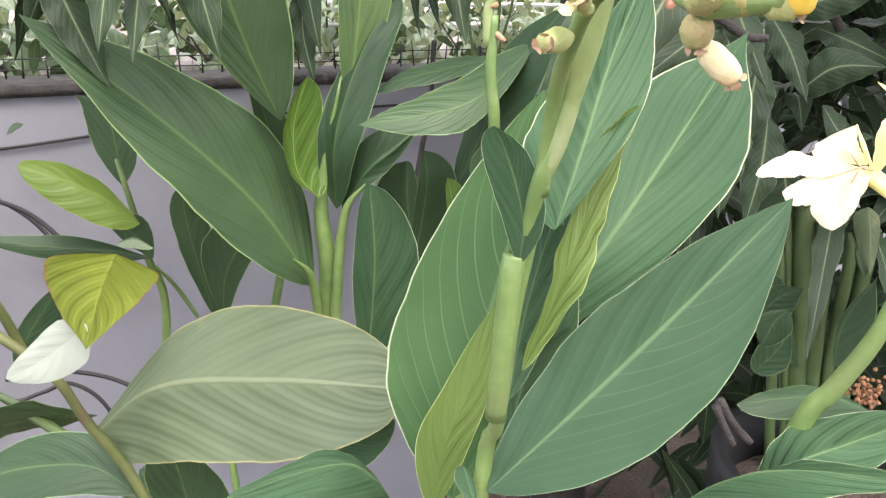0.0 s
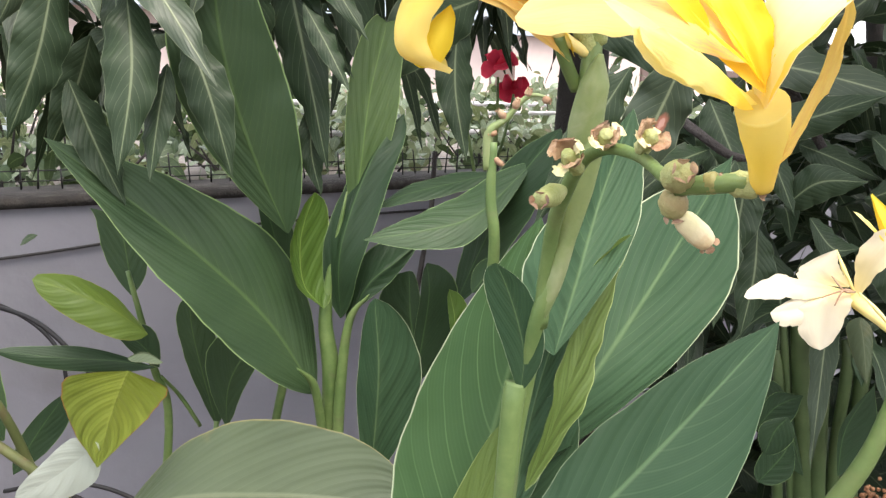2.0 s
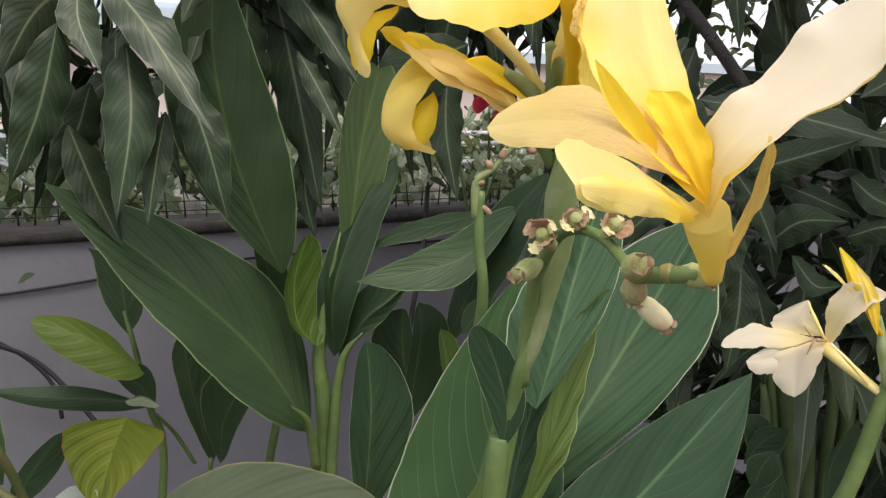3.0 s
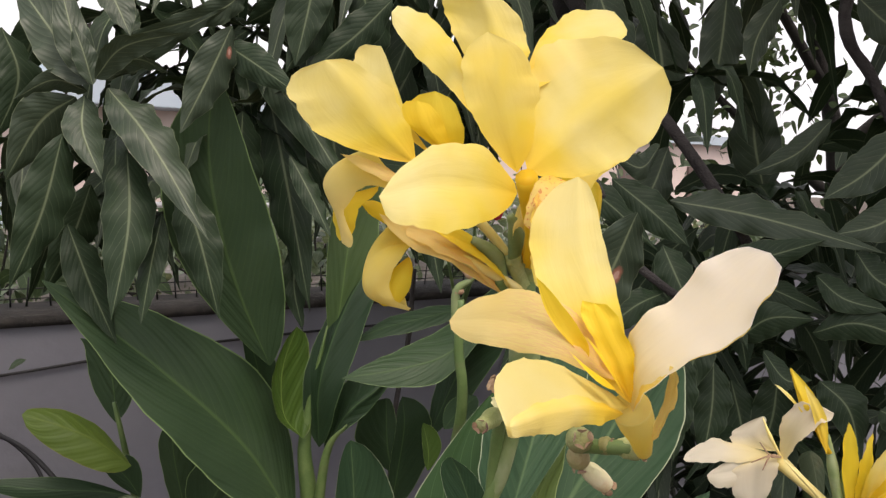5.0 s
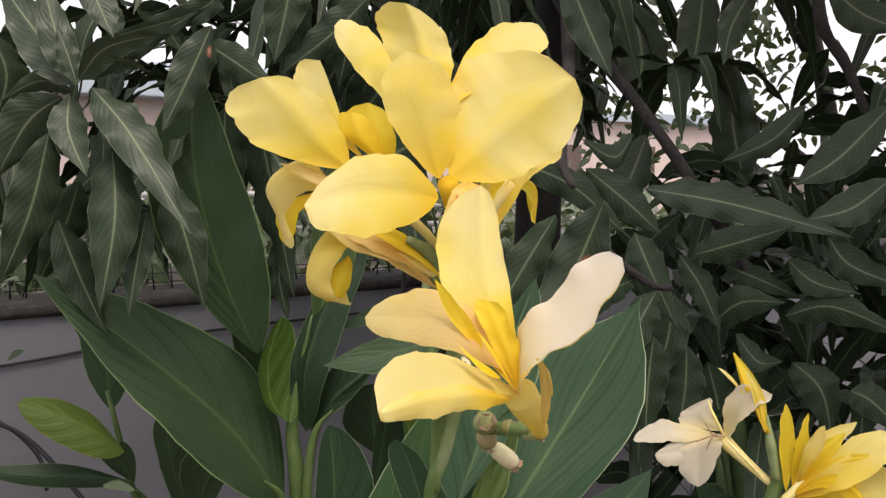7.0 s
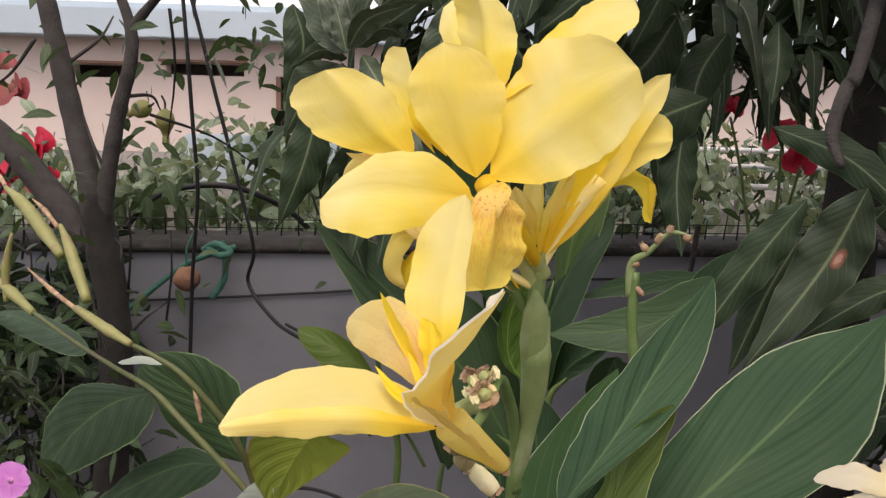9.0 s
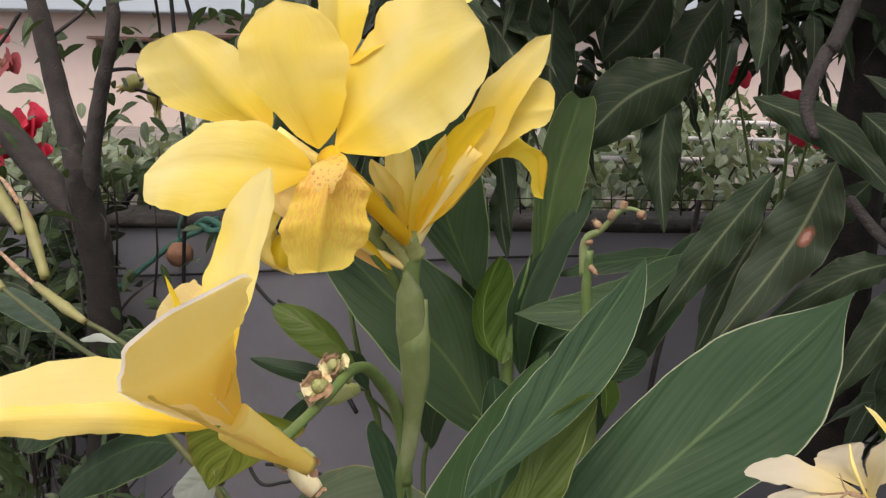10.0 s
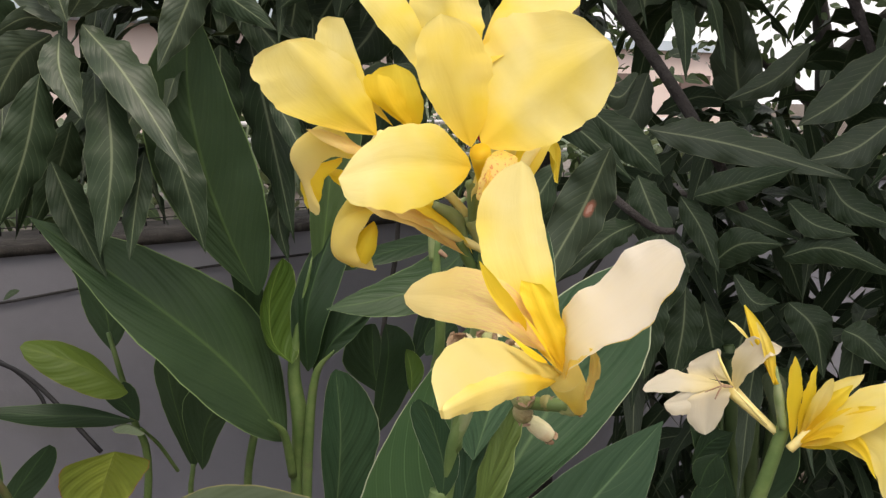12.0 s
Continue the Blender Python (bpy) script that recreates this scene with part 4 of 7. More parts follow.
blade("petal", bloom5, PETAL_CREAM, [(0.1579, 0.1476, 1.4592), (0.1433, 0.1265, 1.4648), (0.1297, 0.1046, 1.4692), (0.1176, 0.0812, 1.4716)], (-0.0091, 0.0175, 0.0104), (-0.0018, -0.0035, -0.0052), cup=0.15, wave=0.006, peak=0.62, **{**BROAD, "power": 0.85})
for side, material, label in ((0.0, PETAL_IVORY, ""), (0.0009, PETAL_OUTER, "yellow outer face of the petal")):
    blade("petal", bloom5, material, [(0.1590, 0.1500 + side, 1.4570), (0.1599, 0.1342 + side, 1.4764), (0.1753, 0.1212 + side, 1.4941 - side), (0.1900, 0.1154 + side, 1.5135 - side)], (-0.0032, 0.0204, 0.0063), (0.0008, -0.0240, -0.0013), label=label, cup=0.12, seed=41, wave=0.013, peak=0.72, **{**BROAD, "power": 0.85})
blade("petal_fold", bloom5, PETAL, [(0.1560, 0.1440, 1.4580), (0.1446, 0.1254, 1.4650), (0.1310, 0.1034, 1.4696), (0.1186, 0.0802, 1.4718)], (-0.0020, 0.0034, 0.0022), (-0.0018, -0.0036, -0.0054), label="crimped yellow fold along the petal", power=0.9, nu=34, nv=5, cup=0.1, wave=0.008, peak=0.55, ragged=0.08)
blade("lip", bloom5, PETAL_ORANGE, [(0.1575, 0.1420, 1.4640), (0.1545, 0.1440, 1.4740), (0.1500, 0.1480, 1.4840), (0.1465, 0.1530, 1.4925)], (-0.0070, 0.0030, 0.0030), (0.0050, -0.0020, 0.0020), label="golden inner lip", power=0.75, nu=18, nv=5, wave=0.03, cup=0.4, peak=0.62, ragged=0.05)
blade("stamen", bloom5, PETAL_ORANGE, [(0.1560, 0.1400, 1.4640), (0.1500, 0.1410, 1.4740), (0.1430, 0.1440, 1.4830)], (-0.0010, 0.0030, 0.0020), (0.0010, -0.0020, -0.0020), label="flat golden stamen", nu=12, nv=3, power=1.3, cup=0.4, peak=0.5)
blade("petal", bloom5, PETAL_STRUT, [(0.1680, 0.1700, 1.4370), (0.1690, 0.1450, 1.4560), (0.1675, 0.1260, 1.4710), (0.1640, 0.1130, 1.4810)], (0.0015, -0.0005, 0.0010), (-0.0030, -0.0060, 0.0040), label="narrow apricot outer petal", nu=18, nv=4, power=0.9, cup=0.5, wave=0.014, peak=0.5)
blade("petal", bloom5, PETAL_ORANGE, [(0.1440, 0.1480, 1.4740), (0.1345, 0.1505, 1.4850), (0.1270, 0.1500, 1.5010)], (-0.0030, 0.0000, 0.0030), (0.0060, -0.0020, 0.0010), label="small upright golden petal", nu=14, nv=3, power=1.4, cup=0.5, wave=0.014, peak=0.45)
blade("petal", bloom5, PETAL_ORANGE, [(0.1520, 0.1360, 1.4680), (0.1440, 0.1330, 1.4730), (0.1370, 0.1330, 1.4800)], (-0.0010, 0.0020, 0.0020), (0.0015, -0.0020, -0.0015), label="small pointed golden petal", nu=12, nv=3, power=1.4, cup=0.4, peak=0.4)

# ---- the smaller flowering canna ----
canna2 = thing("canna_plant", (0.33, 0.5, 0.0), "canna lily with fading white and golden flowers", "canna lily", "canna lilies")
tube("stem", canna2, STEM, [(0.240, 0.500, 0.000), (0.270, 0.490, 0.900), (0.304, 0.470, 1.136), (0.323, 0.462, 1.187), (0.342, 0.455, 1.237), (0.362, 0.447, 1.335)], (0.012, 0.01, 0.0075, 0.007, 0.006, 0.005), label="stout green flower stem")
bloom6 = tube("flower", canna2, TUBE, [(0.353, 0.450, 1.308), (0.337, 0.462, 1.321), (0.322, 0.475, 1.334)], (0.003, 0.004, 0.006), "faded white flower")
blade("petal", bloom6, PETAL_WHITE, [(0.320, 0.475, 1.336), (0.296, 0.478, 1.337), (0.278, 0.478, 1.338), (0.255, 0.477, 1.329)], (-0.003, 0.007, 0.005), (-0.005, -0.008, -0.008), power=1.15, ragged=0.05, cup=0.25, nu=22, nv=7, wave=0.014, peak=0.6)
blade("petal", bloom6, PETAL_WHITE, [(0.316, 0.475, 1.336), (0.306, 0.470, 1.328), (0.304, 0.465, 1.297)], (-0.017, 0.001, -0.006), (0.014, -0.005, 0.002), power=1.15, ragged=0.05, cup=0.25, nu=22, nv=7, wave=0.014, peak=0.55)
blade("petal", bloom6, PETAL_WHITE, [(0.318, 0.475, 1.332), (0.296, 0.472, 1.325), (0.271, 0.470, 1.320)], (0.001, 0.003, 0.007), (-0.004, -0.004, -0.012), power=1.15, ragged=0.05, cup=0.25, nu=22, nv=7, wave=0.014, peak=0.6)
blade("petal", bloom6, PETAL_WHITE, [(0.323, 0.478, 1.338), (0.311, 0.485, 1.347), (0.316, 0.490, 1.361)], (-0.019, 0.005, -0.005), (0.007, 0.000, 0.003), power=1.15, ragged=0.05, cup=0.25, nu=22, nv=7, wave=0.014, peak=0.5)
blade("petal", bloom6, PETAL_WHITE, [(0.325, 0.470, 1.334), (0.329, 0.460, 1.361), (0.341, 0.455, 1.379), (0.352, 0.452, 1.376)], (-0.009, 0.009, 0.001), (-0.000, -0.006, -0.012), cup=0.4, power=1.15, ragged=0.05, nu=22, nv=7, wave=0.014, peak=0.6)
tube("stamen", bloom6, HUSK, [(0.323, 0.468, 1.337), (0.314, 0.464, 1.339), (0.300, 0.462, 1.334)], (0.0009, 0.0008, 0.0004), label="dry dark stamen", sides=5)
tube("stamen", bloom6, HUSK, [(0.323, 0.468, 1.337), (0.314, 0.464, 1.339), (0.308, 0.470, 1.347)], (0.0009, 0.0008, 0.0004), label="dry dark stamen", sides=5)
tube("stamen", bloom6, HUSK, [(0.323, 0.468, 1.337), (0.314, 0.464, 1.339), (0.307, 0.458, 1.330)], (0.0009, 0.0008, 0.0004), label="dry dark stamen", sides=5)
tube("sepal", bloom6, TUBE, [(0.325, 0.470, 1.334), (0.315, 0.470, 1.352), (0.311, 0.475, 1.364)], (0.0008, 0.00154, 0.0004), label="narrow pointed sepal", sides=6)
tube("sepal", bloom6, TUBE, [(0.347, 0.452, 1.312), (0.330, 0.450, 1.330), (0.320, 0.455, 1.340)], (0.0008, 0.0014, 0.0004), label="narrow pointed sepal", sides=6)
bud6 = tube("flower_bud", canna2, PETAL_ORANGE, [(0.349, 0.447, 1.348), (0.338, 0.460, 1.375), (0.336, 0.468, 1.379), (0.330, 0.478, 1.401)], (0.002, 0.0026, 0.0026, 0.0006), "pointed golden bud")
blade("petal", bud6, PETAL_ORANGE, [(0.349, 0.447, 1.344), (0.341, 0.458, 1.372), (0.330, 0.478, 1.402)], (-0.007, 0.005, 0.009), (0.004, 0.001, 0.008), nu=14, nv=4, power=1.5, cup=0.5, wave=0.014, ragged=0.03)
blade("petal", bud6, PETAL, [(0.340, 0.452, 1.362), (0.330, 0.465, 1.377), (0.316, 0.470, 1.391)], (-0.003, 0.004, 0.007), (0.003, -0.002, -0.003), nu=14, nv=4, power=1.5, cup=0.5, wave=0.014, ragged=0.03)
blade("petal", bud6, PETAL, [(0.346, 0.446, 1.348), (0.341, 0.452, 1.373), (0.334, 0.460, 1.393)], (-0.004, 0.003, 0.005), (0.004, -0.001, 0.004), nu=14, nv=4, power=1.5, cup=0.5, wave=0.014, ragged=0.03)
bloom7 = tube("flower", canna2, TUBE, [(0.360, 0.440, 1.299), (0.370, 0.438, 1.312), (0.380, 0.436, 1.327)], (0.0035, 0.0035, 0.0012), "golden flower with narrow petals")
blade("petal", bloom7, PETAL_ORANGE, [(0.361, 0.440, 1.306), (0.360, 0.442, 1.342), (0.359, 0.444, 1.372)], (-0.005, 0.000, 0.004), (0.006, 0.000, 0.005), nu=16, nv=4, power=1.35, ragged=0.05, cup=0.3, wave=0.014, peak=0.5)
blade("petal", bloom7, PETAL, [(0.366, 0.440, 1.311), (0.377, 0.436, 1.336), (0.404, 0.430, 1.364)], (0.001, 0.004, 0.010), (0.011, -0.006, 0.005), nu=16, nv=4, power=1.35, ragged=0.05, cup=0.3, wave=0.014, peak=0.5)
blade("petal", bloom7, PETAL_ORANGE, [(0.365, 0.440, 1.309), (0.371, 0.442, 1.337), (0.376, 0.445, 1.365)], (-0.005, -0.002, 0.005), (0.005, 0.003, -0.001), nu=16, nv=4, power=1.35, ragged=0.05, cup=0.3, wave=0.014, peak=0.5)
blade("petal", bloom7, PETAL, [(0.368, 0.438, 1.312), (0.371, 0.430, 1.333), (0.380, 0.425, 1.362)], (-0.001, 0.000, 0.013), (0.009, 0.000, 0.003), nu=16, nv=4, power=1.35, ragged=0.05, cup=0.3, wave=0.014, peak=0.5)
blade("petal", bloom7, PETAL, [(0.366, 0.438, 1.305), (0.383, 0.420, 1.334), (0.410, 0.410, 1.356), (0.433, 0.400, 1.353)], (0.003, 0.010, 0.007), (0.003, -0.015, -0.012), nu=16, nv=4, power=1.35, ragged=0.05, cup=0.3, wave=0.014, peak=0.5)
blade("petal", bloom7, PETAL, [(0.366, 0.438, 1.303), (0.388, 0.420, 1.321), (0.409, 0.405, 1.316), (0.415, 0.400, 1.279)], (0.017, -0.002, 0.016), (-0.011, -0.002, -0.009), nu=16, nv=4, power=1.35, ragged=0.05, cup=0.3, wave=0.014, peak=0.5)
blade("petal", bloom7, PETAL_ORANGE, [(0.365, 0.436, 1.307), (0.386, 0.418, 1.336), (0.411, 0.405, 1.349)], (0.000, 0.002, 0.004), (0.003, -0.003, -0.005), nu=16, nv=4, power=1.35, ragged=0.05, cup=0.3, wave=0.014, peak=0.5)
blade("petal", bloom7, PETAL_ORANGE, [(0.365, 0.436, 1.306), (0.382, 0.416, 1.325), (0.397, 0.404, 1.320), (0.405, 0.398, 1.297)], (-0.000, 0.003, 0.004), (-0.004, 0.001, -0.006), nu=16, nv=4, power=1.35, ragged=0.05, cup=0.3, wave=0.014, peak=0.5)
blade("petal", bloom7, PETAL_ORANGE, [(0.367, 0.438, 1.310), (0.381, 0.428, 1.341), (0.394, 0.424, 1.358)], (-0.002, 0.002, 0.004), (0.004, -0.002, -0.005), nu=16, nv=4, power=1.35, ragged=0.05, cup=0.3, wave=0.014, peak=0.5)
blade("petal", bloom7, PETAL_ORANGE, [(0.366, 0.440, 1.302), (0.381, 0.430, 1.311), (0.405, 0.420, 1.313)], (0.003, 0.000, 0.007), (0.006, -0.005, -0.004), nu=16, nv=4, power=1.35, ragged=0.05, cup=0.3, wave=0.014, peak=0.5)
tube("flower_bud", canna2, STEM_PALE, [(0.356, 0.445, 1.313), (0.351, 0.447, 1.339), (0.348, 0.450, 1.361)], (0.0035, 0.004, 0.001), label="green bud", sides=8)
blade("leaf", canna2, CANNA, [(0.266, 0.420, 1.118), (0.286, 0.420, 1.150), (0.327, 0.440, 1.157), (0.394, 0.480, 1.159)], (0.005, 0.043, -0.001), (0.001, -0.027, -0.011), label="broad green leaf with a pale rim", power=1.1, nu=26, nv=6, ragged=0.01, wave=0.006, peak=0.5)
blade("leaf", canna2, CANNA, [(0.214, 0.400, 1.128), (0.236, 0.390, 1.155), (0.270, 0.380, 1.173), (0.334, 0.370, 1.178)], (0.035, 0.035, -0.013), (0.021, -0.025, -0.001), label="broad green leaf with a pale rim", power=1.2, nu=26, nv=6, ragged=0.01, wave=0.006, peak=0.5)
blade("leaf", canna2, CANNA_DARK, [(0.477, 0.700, 1.039), (0.421, 0.680, 1.066), (0.371, 0.660, 1.073), (0.321, 0.650, 1.068)], (-0.008, 0.011, 0.005), (-0.020, -0.019, -0.016), label="green leaf", power=1.2, nu=16, nv=4, ragged=0.01, wave=0.006, peak=0.5)

# ---- the tall canna near the wall ----
canna3 = thing("canna_plant", (-0.15, 1.02, 0.0), "tall canna lily without flowers near the wall", "canna lily", "canna lilies")
tube("stem", canna3, STEM, [(-0.130, 1.020, 0.000), (-0.140, 1.000, 0.600), (-0.162, 0.980, 0.925), (-0.154, 0.960, 1.073), (-0.158, 0.950, 1.176), (-0.125, 0.940, 1.335)], (0.016, 0.015, 0.014, 0.013, 0.009, 0.001), label="stout green stem")
tube("stem", canna3, STEM, [(-0.151, 0.970, 0.913), (-0.140, 0.950, 1.044), (-0.124, 0.940, 1.156), (-0.094, 0.930, 1.200)], (0.008, 0.008, 0.006, 0.001), label="leaf stalk")
tube("stem", canna3, STEM, [(-0.168, 0.960, 0.987), (-0.171, 0.930, 1.068), (-0.185, 0.900, 1.103)], (0.007, 0.006, 0.001), label="leaf stalk")
blade("leaf", canna3, CANNA_MID, [(-0.173, 0.950, 1.047), (-0.232, 0.910, 1.169), (-0.326, 0.850, 1.289), (-0.457, 0.810, 1.406)], (0.019, 0.054, 0.072), (-0.035, -0.066, -0.012), label="broad green leaf with fine veins", power=1.45, nu=30, nv=7, cup=0.1, ragged=0.01, wave=0.006, peak=0.36)
blade("leaf", canna3, CANNA_MID, [(-0.203, 0.930, 1.279), (-0.231, 0.900, 1.371), (-0.252, 0.880, 1.460), (-0.261, 0.860, 1.563), (-0.247, 0.840, 1.668)], (-0.068, -0.024, 0.026), (0.065, 0.016, 0.011), label="long upright dark green leaf", power=1.25, nu=30, nv=7, cup=0.06, ragged=0.01, wave=0.006)
blade("leaf", canna3, CANNA_YOUNG, [(-0.156, 0.930, 1.178), (-0.180, 0.920, 1.215), (-0.182, 0.920, 1.276), (-0.165, 0.930, 1.335)], (-0.007, -0.019, 0.006), (0.033, 0.031, -0.004), label="bright green half-rolled leaf", power=1.0, nu=18, nv=5, cup=0.3, ragged=0.01, wave=0.006, peak=0.5)
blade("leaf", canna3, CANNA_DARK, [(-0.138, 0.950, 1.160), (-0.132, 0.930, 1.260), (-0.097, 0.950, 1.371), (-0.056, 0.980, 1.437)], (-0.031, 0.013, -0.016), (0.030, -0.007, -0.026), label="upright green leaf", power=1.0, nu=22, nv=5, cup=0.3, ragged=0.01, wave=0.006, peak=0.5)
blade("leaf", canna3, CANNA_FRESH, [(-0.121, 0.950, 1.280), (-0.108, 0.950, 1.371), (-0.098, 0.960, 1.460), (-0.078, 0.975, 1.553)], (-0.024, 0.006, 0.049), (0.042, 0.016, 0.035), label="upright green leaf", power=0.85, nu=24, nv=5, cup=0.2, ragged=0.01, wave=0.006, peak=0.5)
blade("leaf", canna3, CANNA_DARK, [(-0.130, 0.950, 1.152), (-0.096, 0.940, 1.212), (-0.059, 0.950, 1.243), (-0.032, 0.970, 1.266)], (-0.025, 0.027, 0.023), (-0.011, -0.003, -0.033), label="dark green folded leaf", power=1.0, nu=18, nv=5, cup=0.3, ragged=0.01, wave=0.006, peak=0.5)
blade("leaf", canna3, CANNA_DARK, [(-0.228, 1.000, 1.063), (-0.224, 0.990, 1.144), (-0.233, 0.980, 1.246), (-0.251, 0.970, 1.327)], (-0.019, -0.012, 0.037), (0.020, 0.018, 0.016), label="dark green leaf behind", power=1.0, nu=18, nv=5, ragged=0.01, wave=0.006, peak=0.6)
canna4 = thing("canna_plant", (0.02, 0.82, 0.0), "canna lily with upright leaves and a spent flower spike", "canna lily", "canna lilies")
tube("stem", canna4, STEM, [(0.020, 0.820, 0.000), (0.040, 0.780, 0.700), (0.060, 0.720, 1.150), (0.078, 0.660, 1.309), (0.074, 0.652, 1.370), (0.075, 0.650, 1.420)], (0.012, 0.011, 0.009, 0.0055, 0.005, 0.004), label="green stem of a spent flower spike")
tube("spike", canna4, STEM_PALE, [(0.071, 0.652, 1.395), (0.071, 0.650, 1.428), (0.086, 0.650, 1.441), (0.105, 0.650, 1.461), (0.125, 0.650, 1.460)], (0.005, 0.0045, 0.0028, 0.0024, 0.001), label="spent flower spike with withered stubs")
for at, aim, size, mat in (
    ((0.086, 0.650, 1.441), (0.079, 0.648, 1.448), 0.00352, HUSK),
    ((0.093, 0.650, 1.449), (0.096, 0.648, 1.458), 0.00352, HUSK),
    ((0.104, 0.650, 1.461), (0.106, 0.648, 1.467), 0.003344, HUSK),
    ((0.118, 0.650, 1.459), (0.124, 0.648, 1.457), 0.00352, HUSK),
    ((0.074, 0.650, 1.407), (0.084, 0.648, 1.400), 0.00308, HUSK),
    ((0.078, 0.650, 1.429), (0.071, 0.648, 1.427), 0.00308, HUSK),
):
    pod(canna4, at, aim, size, mat)
blade("leaf", canna4, CANNA, [(-0.053, 0.720, 1.040), (-0.044, 0.710, 1.119), (-0.039, 0.700, 1.187), (-0.041, 0.690, 1.260)], (-0.021, -0.005, 0.014), (0.044, 0.015, 0.012), label="upright blue-green leaf", power=1.1, nu=22, nv=6, cup=0.15, ragged=0.01, wave=0.006, peak=0.5)
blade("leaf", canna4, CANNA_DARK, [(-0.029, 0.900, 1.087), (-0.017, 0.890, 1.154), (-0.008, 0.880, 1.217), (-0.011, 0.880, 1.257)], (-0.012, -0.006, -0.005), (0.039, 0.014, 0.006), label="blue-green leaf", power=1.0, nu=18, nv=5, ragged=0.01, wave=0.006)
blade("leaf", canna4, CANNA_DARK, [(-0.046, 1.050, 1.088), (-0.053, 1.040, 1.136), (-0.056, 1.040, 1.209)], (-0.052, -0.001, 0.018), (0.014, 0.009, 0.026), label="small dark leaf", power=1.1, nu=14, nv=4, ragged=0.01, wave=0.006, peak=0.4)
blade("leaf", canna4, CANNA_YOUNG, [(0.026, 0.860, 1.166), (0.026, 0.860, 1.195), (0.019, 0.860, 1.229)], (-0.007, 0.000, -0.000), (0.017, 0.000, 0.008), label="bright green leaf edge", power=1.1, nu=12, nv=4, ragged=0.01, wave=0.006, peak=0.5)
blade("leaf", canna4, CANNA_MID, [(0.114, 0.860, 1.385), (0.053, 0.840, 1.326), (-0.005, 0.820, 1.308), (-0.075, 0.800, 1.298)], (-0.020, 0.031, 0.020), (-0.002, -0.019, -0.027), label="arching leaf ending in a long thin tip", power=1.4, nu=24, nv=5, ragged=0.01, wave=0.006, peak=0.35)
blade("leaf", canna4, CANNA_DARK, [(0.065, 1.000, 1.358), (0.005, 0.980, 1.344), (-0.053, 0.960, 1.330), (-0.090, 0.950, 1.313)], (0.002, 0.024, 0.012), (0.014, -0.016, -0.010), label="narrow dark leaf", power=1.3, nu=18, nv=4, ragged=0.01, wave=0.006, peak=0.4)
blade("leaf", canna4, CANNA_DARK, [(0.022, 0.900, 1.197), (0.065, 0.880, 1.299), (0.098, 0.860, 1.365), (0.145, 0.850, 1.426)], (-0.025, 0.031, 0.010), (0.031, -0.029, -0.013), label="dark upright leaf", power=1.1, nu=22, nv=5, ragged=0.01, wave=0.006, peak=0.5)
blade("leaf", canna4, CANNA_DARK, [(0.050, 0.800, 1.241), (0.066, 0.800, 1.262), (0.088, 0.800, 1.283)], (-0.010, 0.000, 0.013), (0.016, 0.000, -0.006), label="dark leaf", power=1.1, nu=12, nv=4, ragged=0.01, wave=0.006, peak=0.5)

# ---- the low canna with yellowing leaves ----
canna5 = thing("canna_plant", (-0.36, 0.62, 0.0), "short canna lily with pale and yellowing leaves", "canna lily", "canna lilies")
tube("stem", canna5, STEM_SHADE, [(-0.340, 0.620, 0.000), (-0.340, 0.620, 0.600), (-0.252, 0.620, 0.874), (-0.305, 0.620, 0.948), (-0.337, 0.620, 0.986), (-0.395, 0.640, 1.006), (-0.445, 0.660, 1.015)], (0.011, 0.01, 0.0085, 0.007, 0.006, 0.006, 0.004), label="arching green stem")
blade("leaf", canna5, CANNA_PALE, [(-0.317, 0.600, 1.001), (-0.225, 0.575, 1.085), (-0.111, 0.560, 1.110), (0.008, 0.555, 1.113)], (0.030, 0.034, 0.060), (0.034, -0.036, -0.060), label="pale fading leaf with a yellowed rim", power=0.95, nu=34, nv=8, cup=0.08, wave=0.004, ragged=0.01, peak=0.5)
blade("leaf", canna5, CANNA_OLD, [(-0.2115, 0.5176, 1.2366), (-0.2036, 0.4773, 1.2220), (-0.1906, 0.4273, 1.1981)], (0.0032, 0.0674, -0.0349), (-0.0008, -0.0776, 0.0306), label="yellow-green folded leaf turning brown at the rim", power=1.5, nu=30, nv=8, cup=0.12, ragged=0.012, wave=0.008, peak=0.14)
blade("leaf", canna5, CANNA_UNDER, [(-0.1950, 0.4390, 1.2110), (-0.2130, 0.4390, 1.1960), (-0.2400, 0.4430, 1.1760), (-0.2710, 0.4490, 1.1580)], (-0.0090, 0.0000, 0.0130), (0.0090, 0.0000, -0.0190), label="silvery underside of a curled leaf", power=1.1, nu=20, nv=6, cup=0.1, ragged=0.01, wave=0.006, peak=0.3)
blade("leaf", canna5, CANNA_PALE, [(-0.232, 0.620, 1.207), (-0.255, 0.630, 1.211), (-0.273, 0.630, 1.206)], (0.000, 0.000, 0.002), (0.004, -0.010, -0.005), label="curled pale leaf tip", power=1.0, nu=12, nv=4, ragged=0.01, wave=0.006, peak=0.5)
blade("leaf", canna5, CANNA_DARK, [(-0.239, 0.550, 0.989), (-0.275, 0.550, 1.013), (-0.318, 0.545, 1.015), (-0.371, 0.540, 1.002), (-0.440, 0.530, 0.966)], (0.004, 0.020, 0.024), (-0.004, -0.022, -0.022), label="grey-green drooping leaf", power=1.1, nu=26, nv=6, ragged=0.01, wave=0.006, peak=0.5)
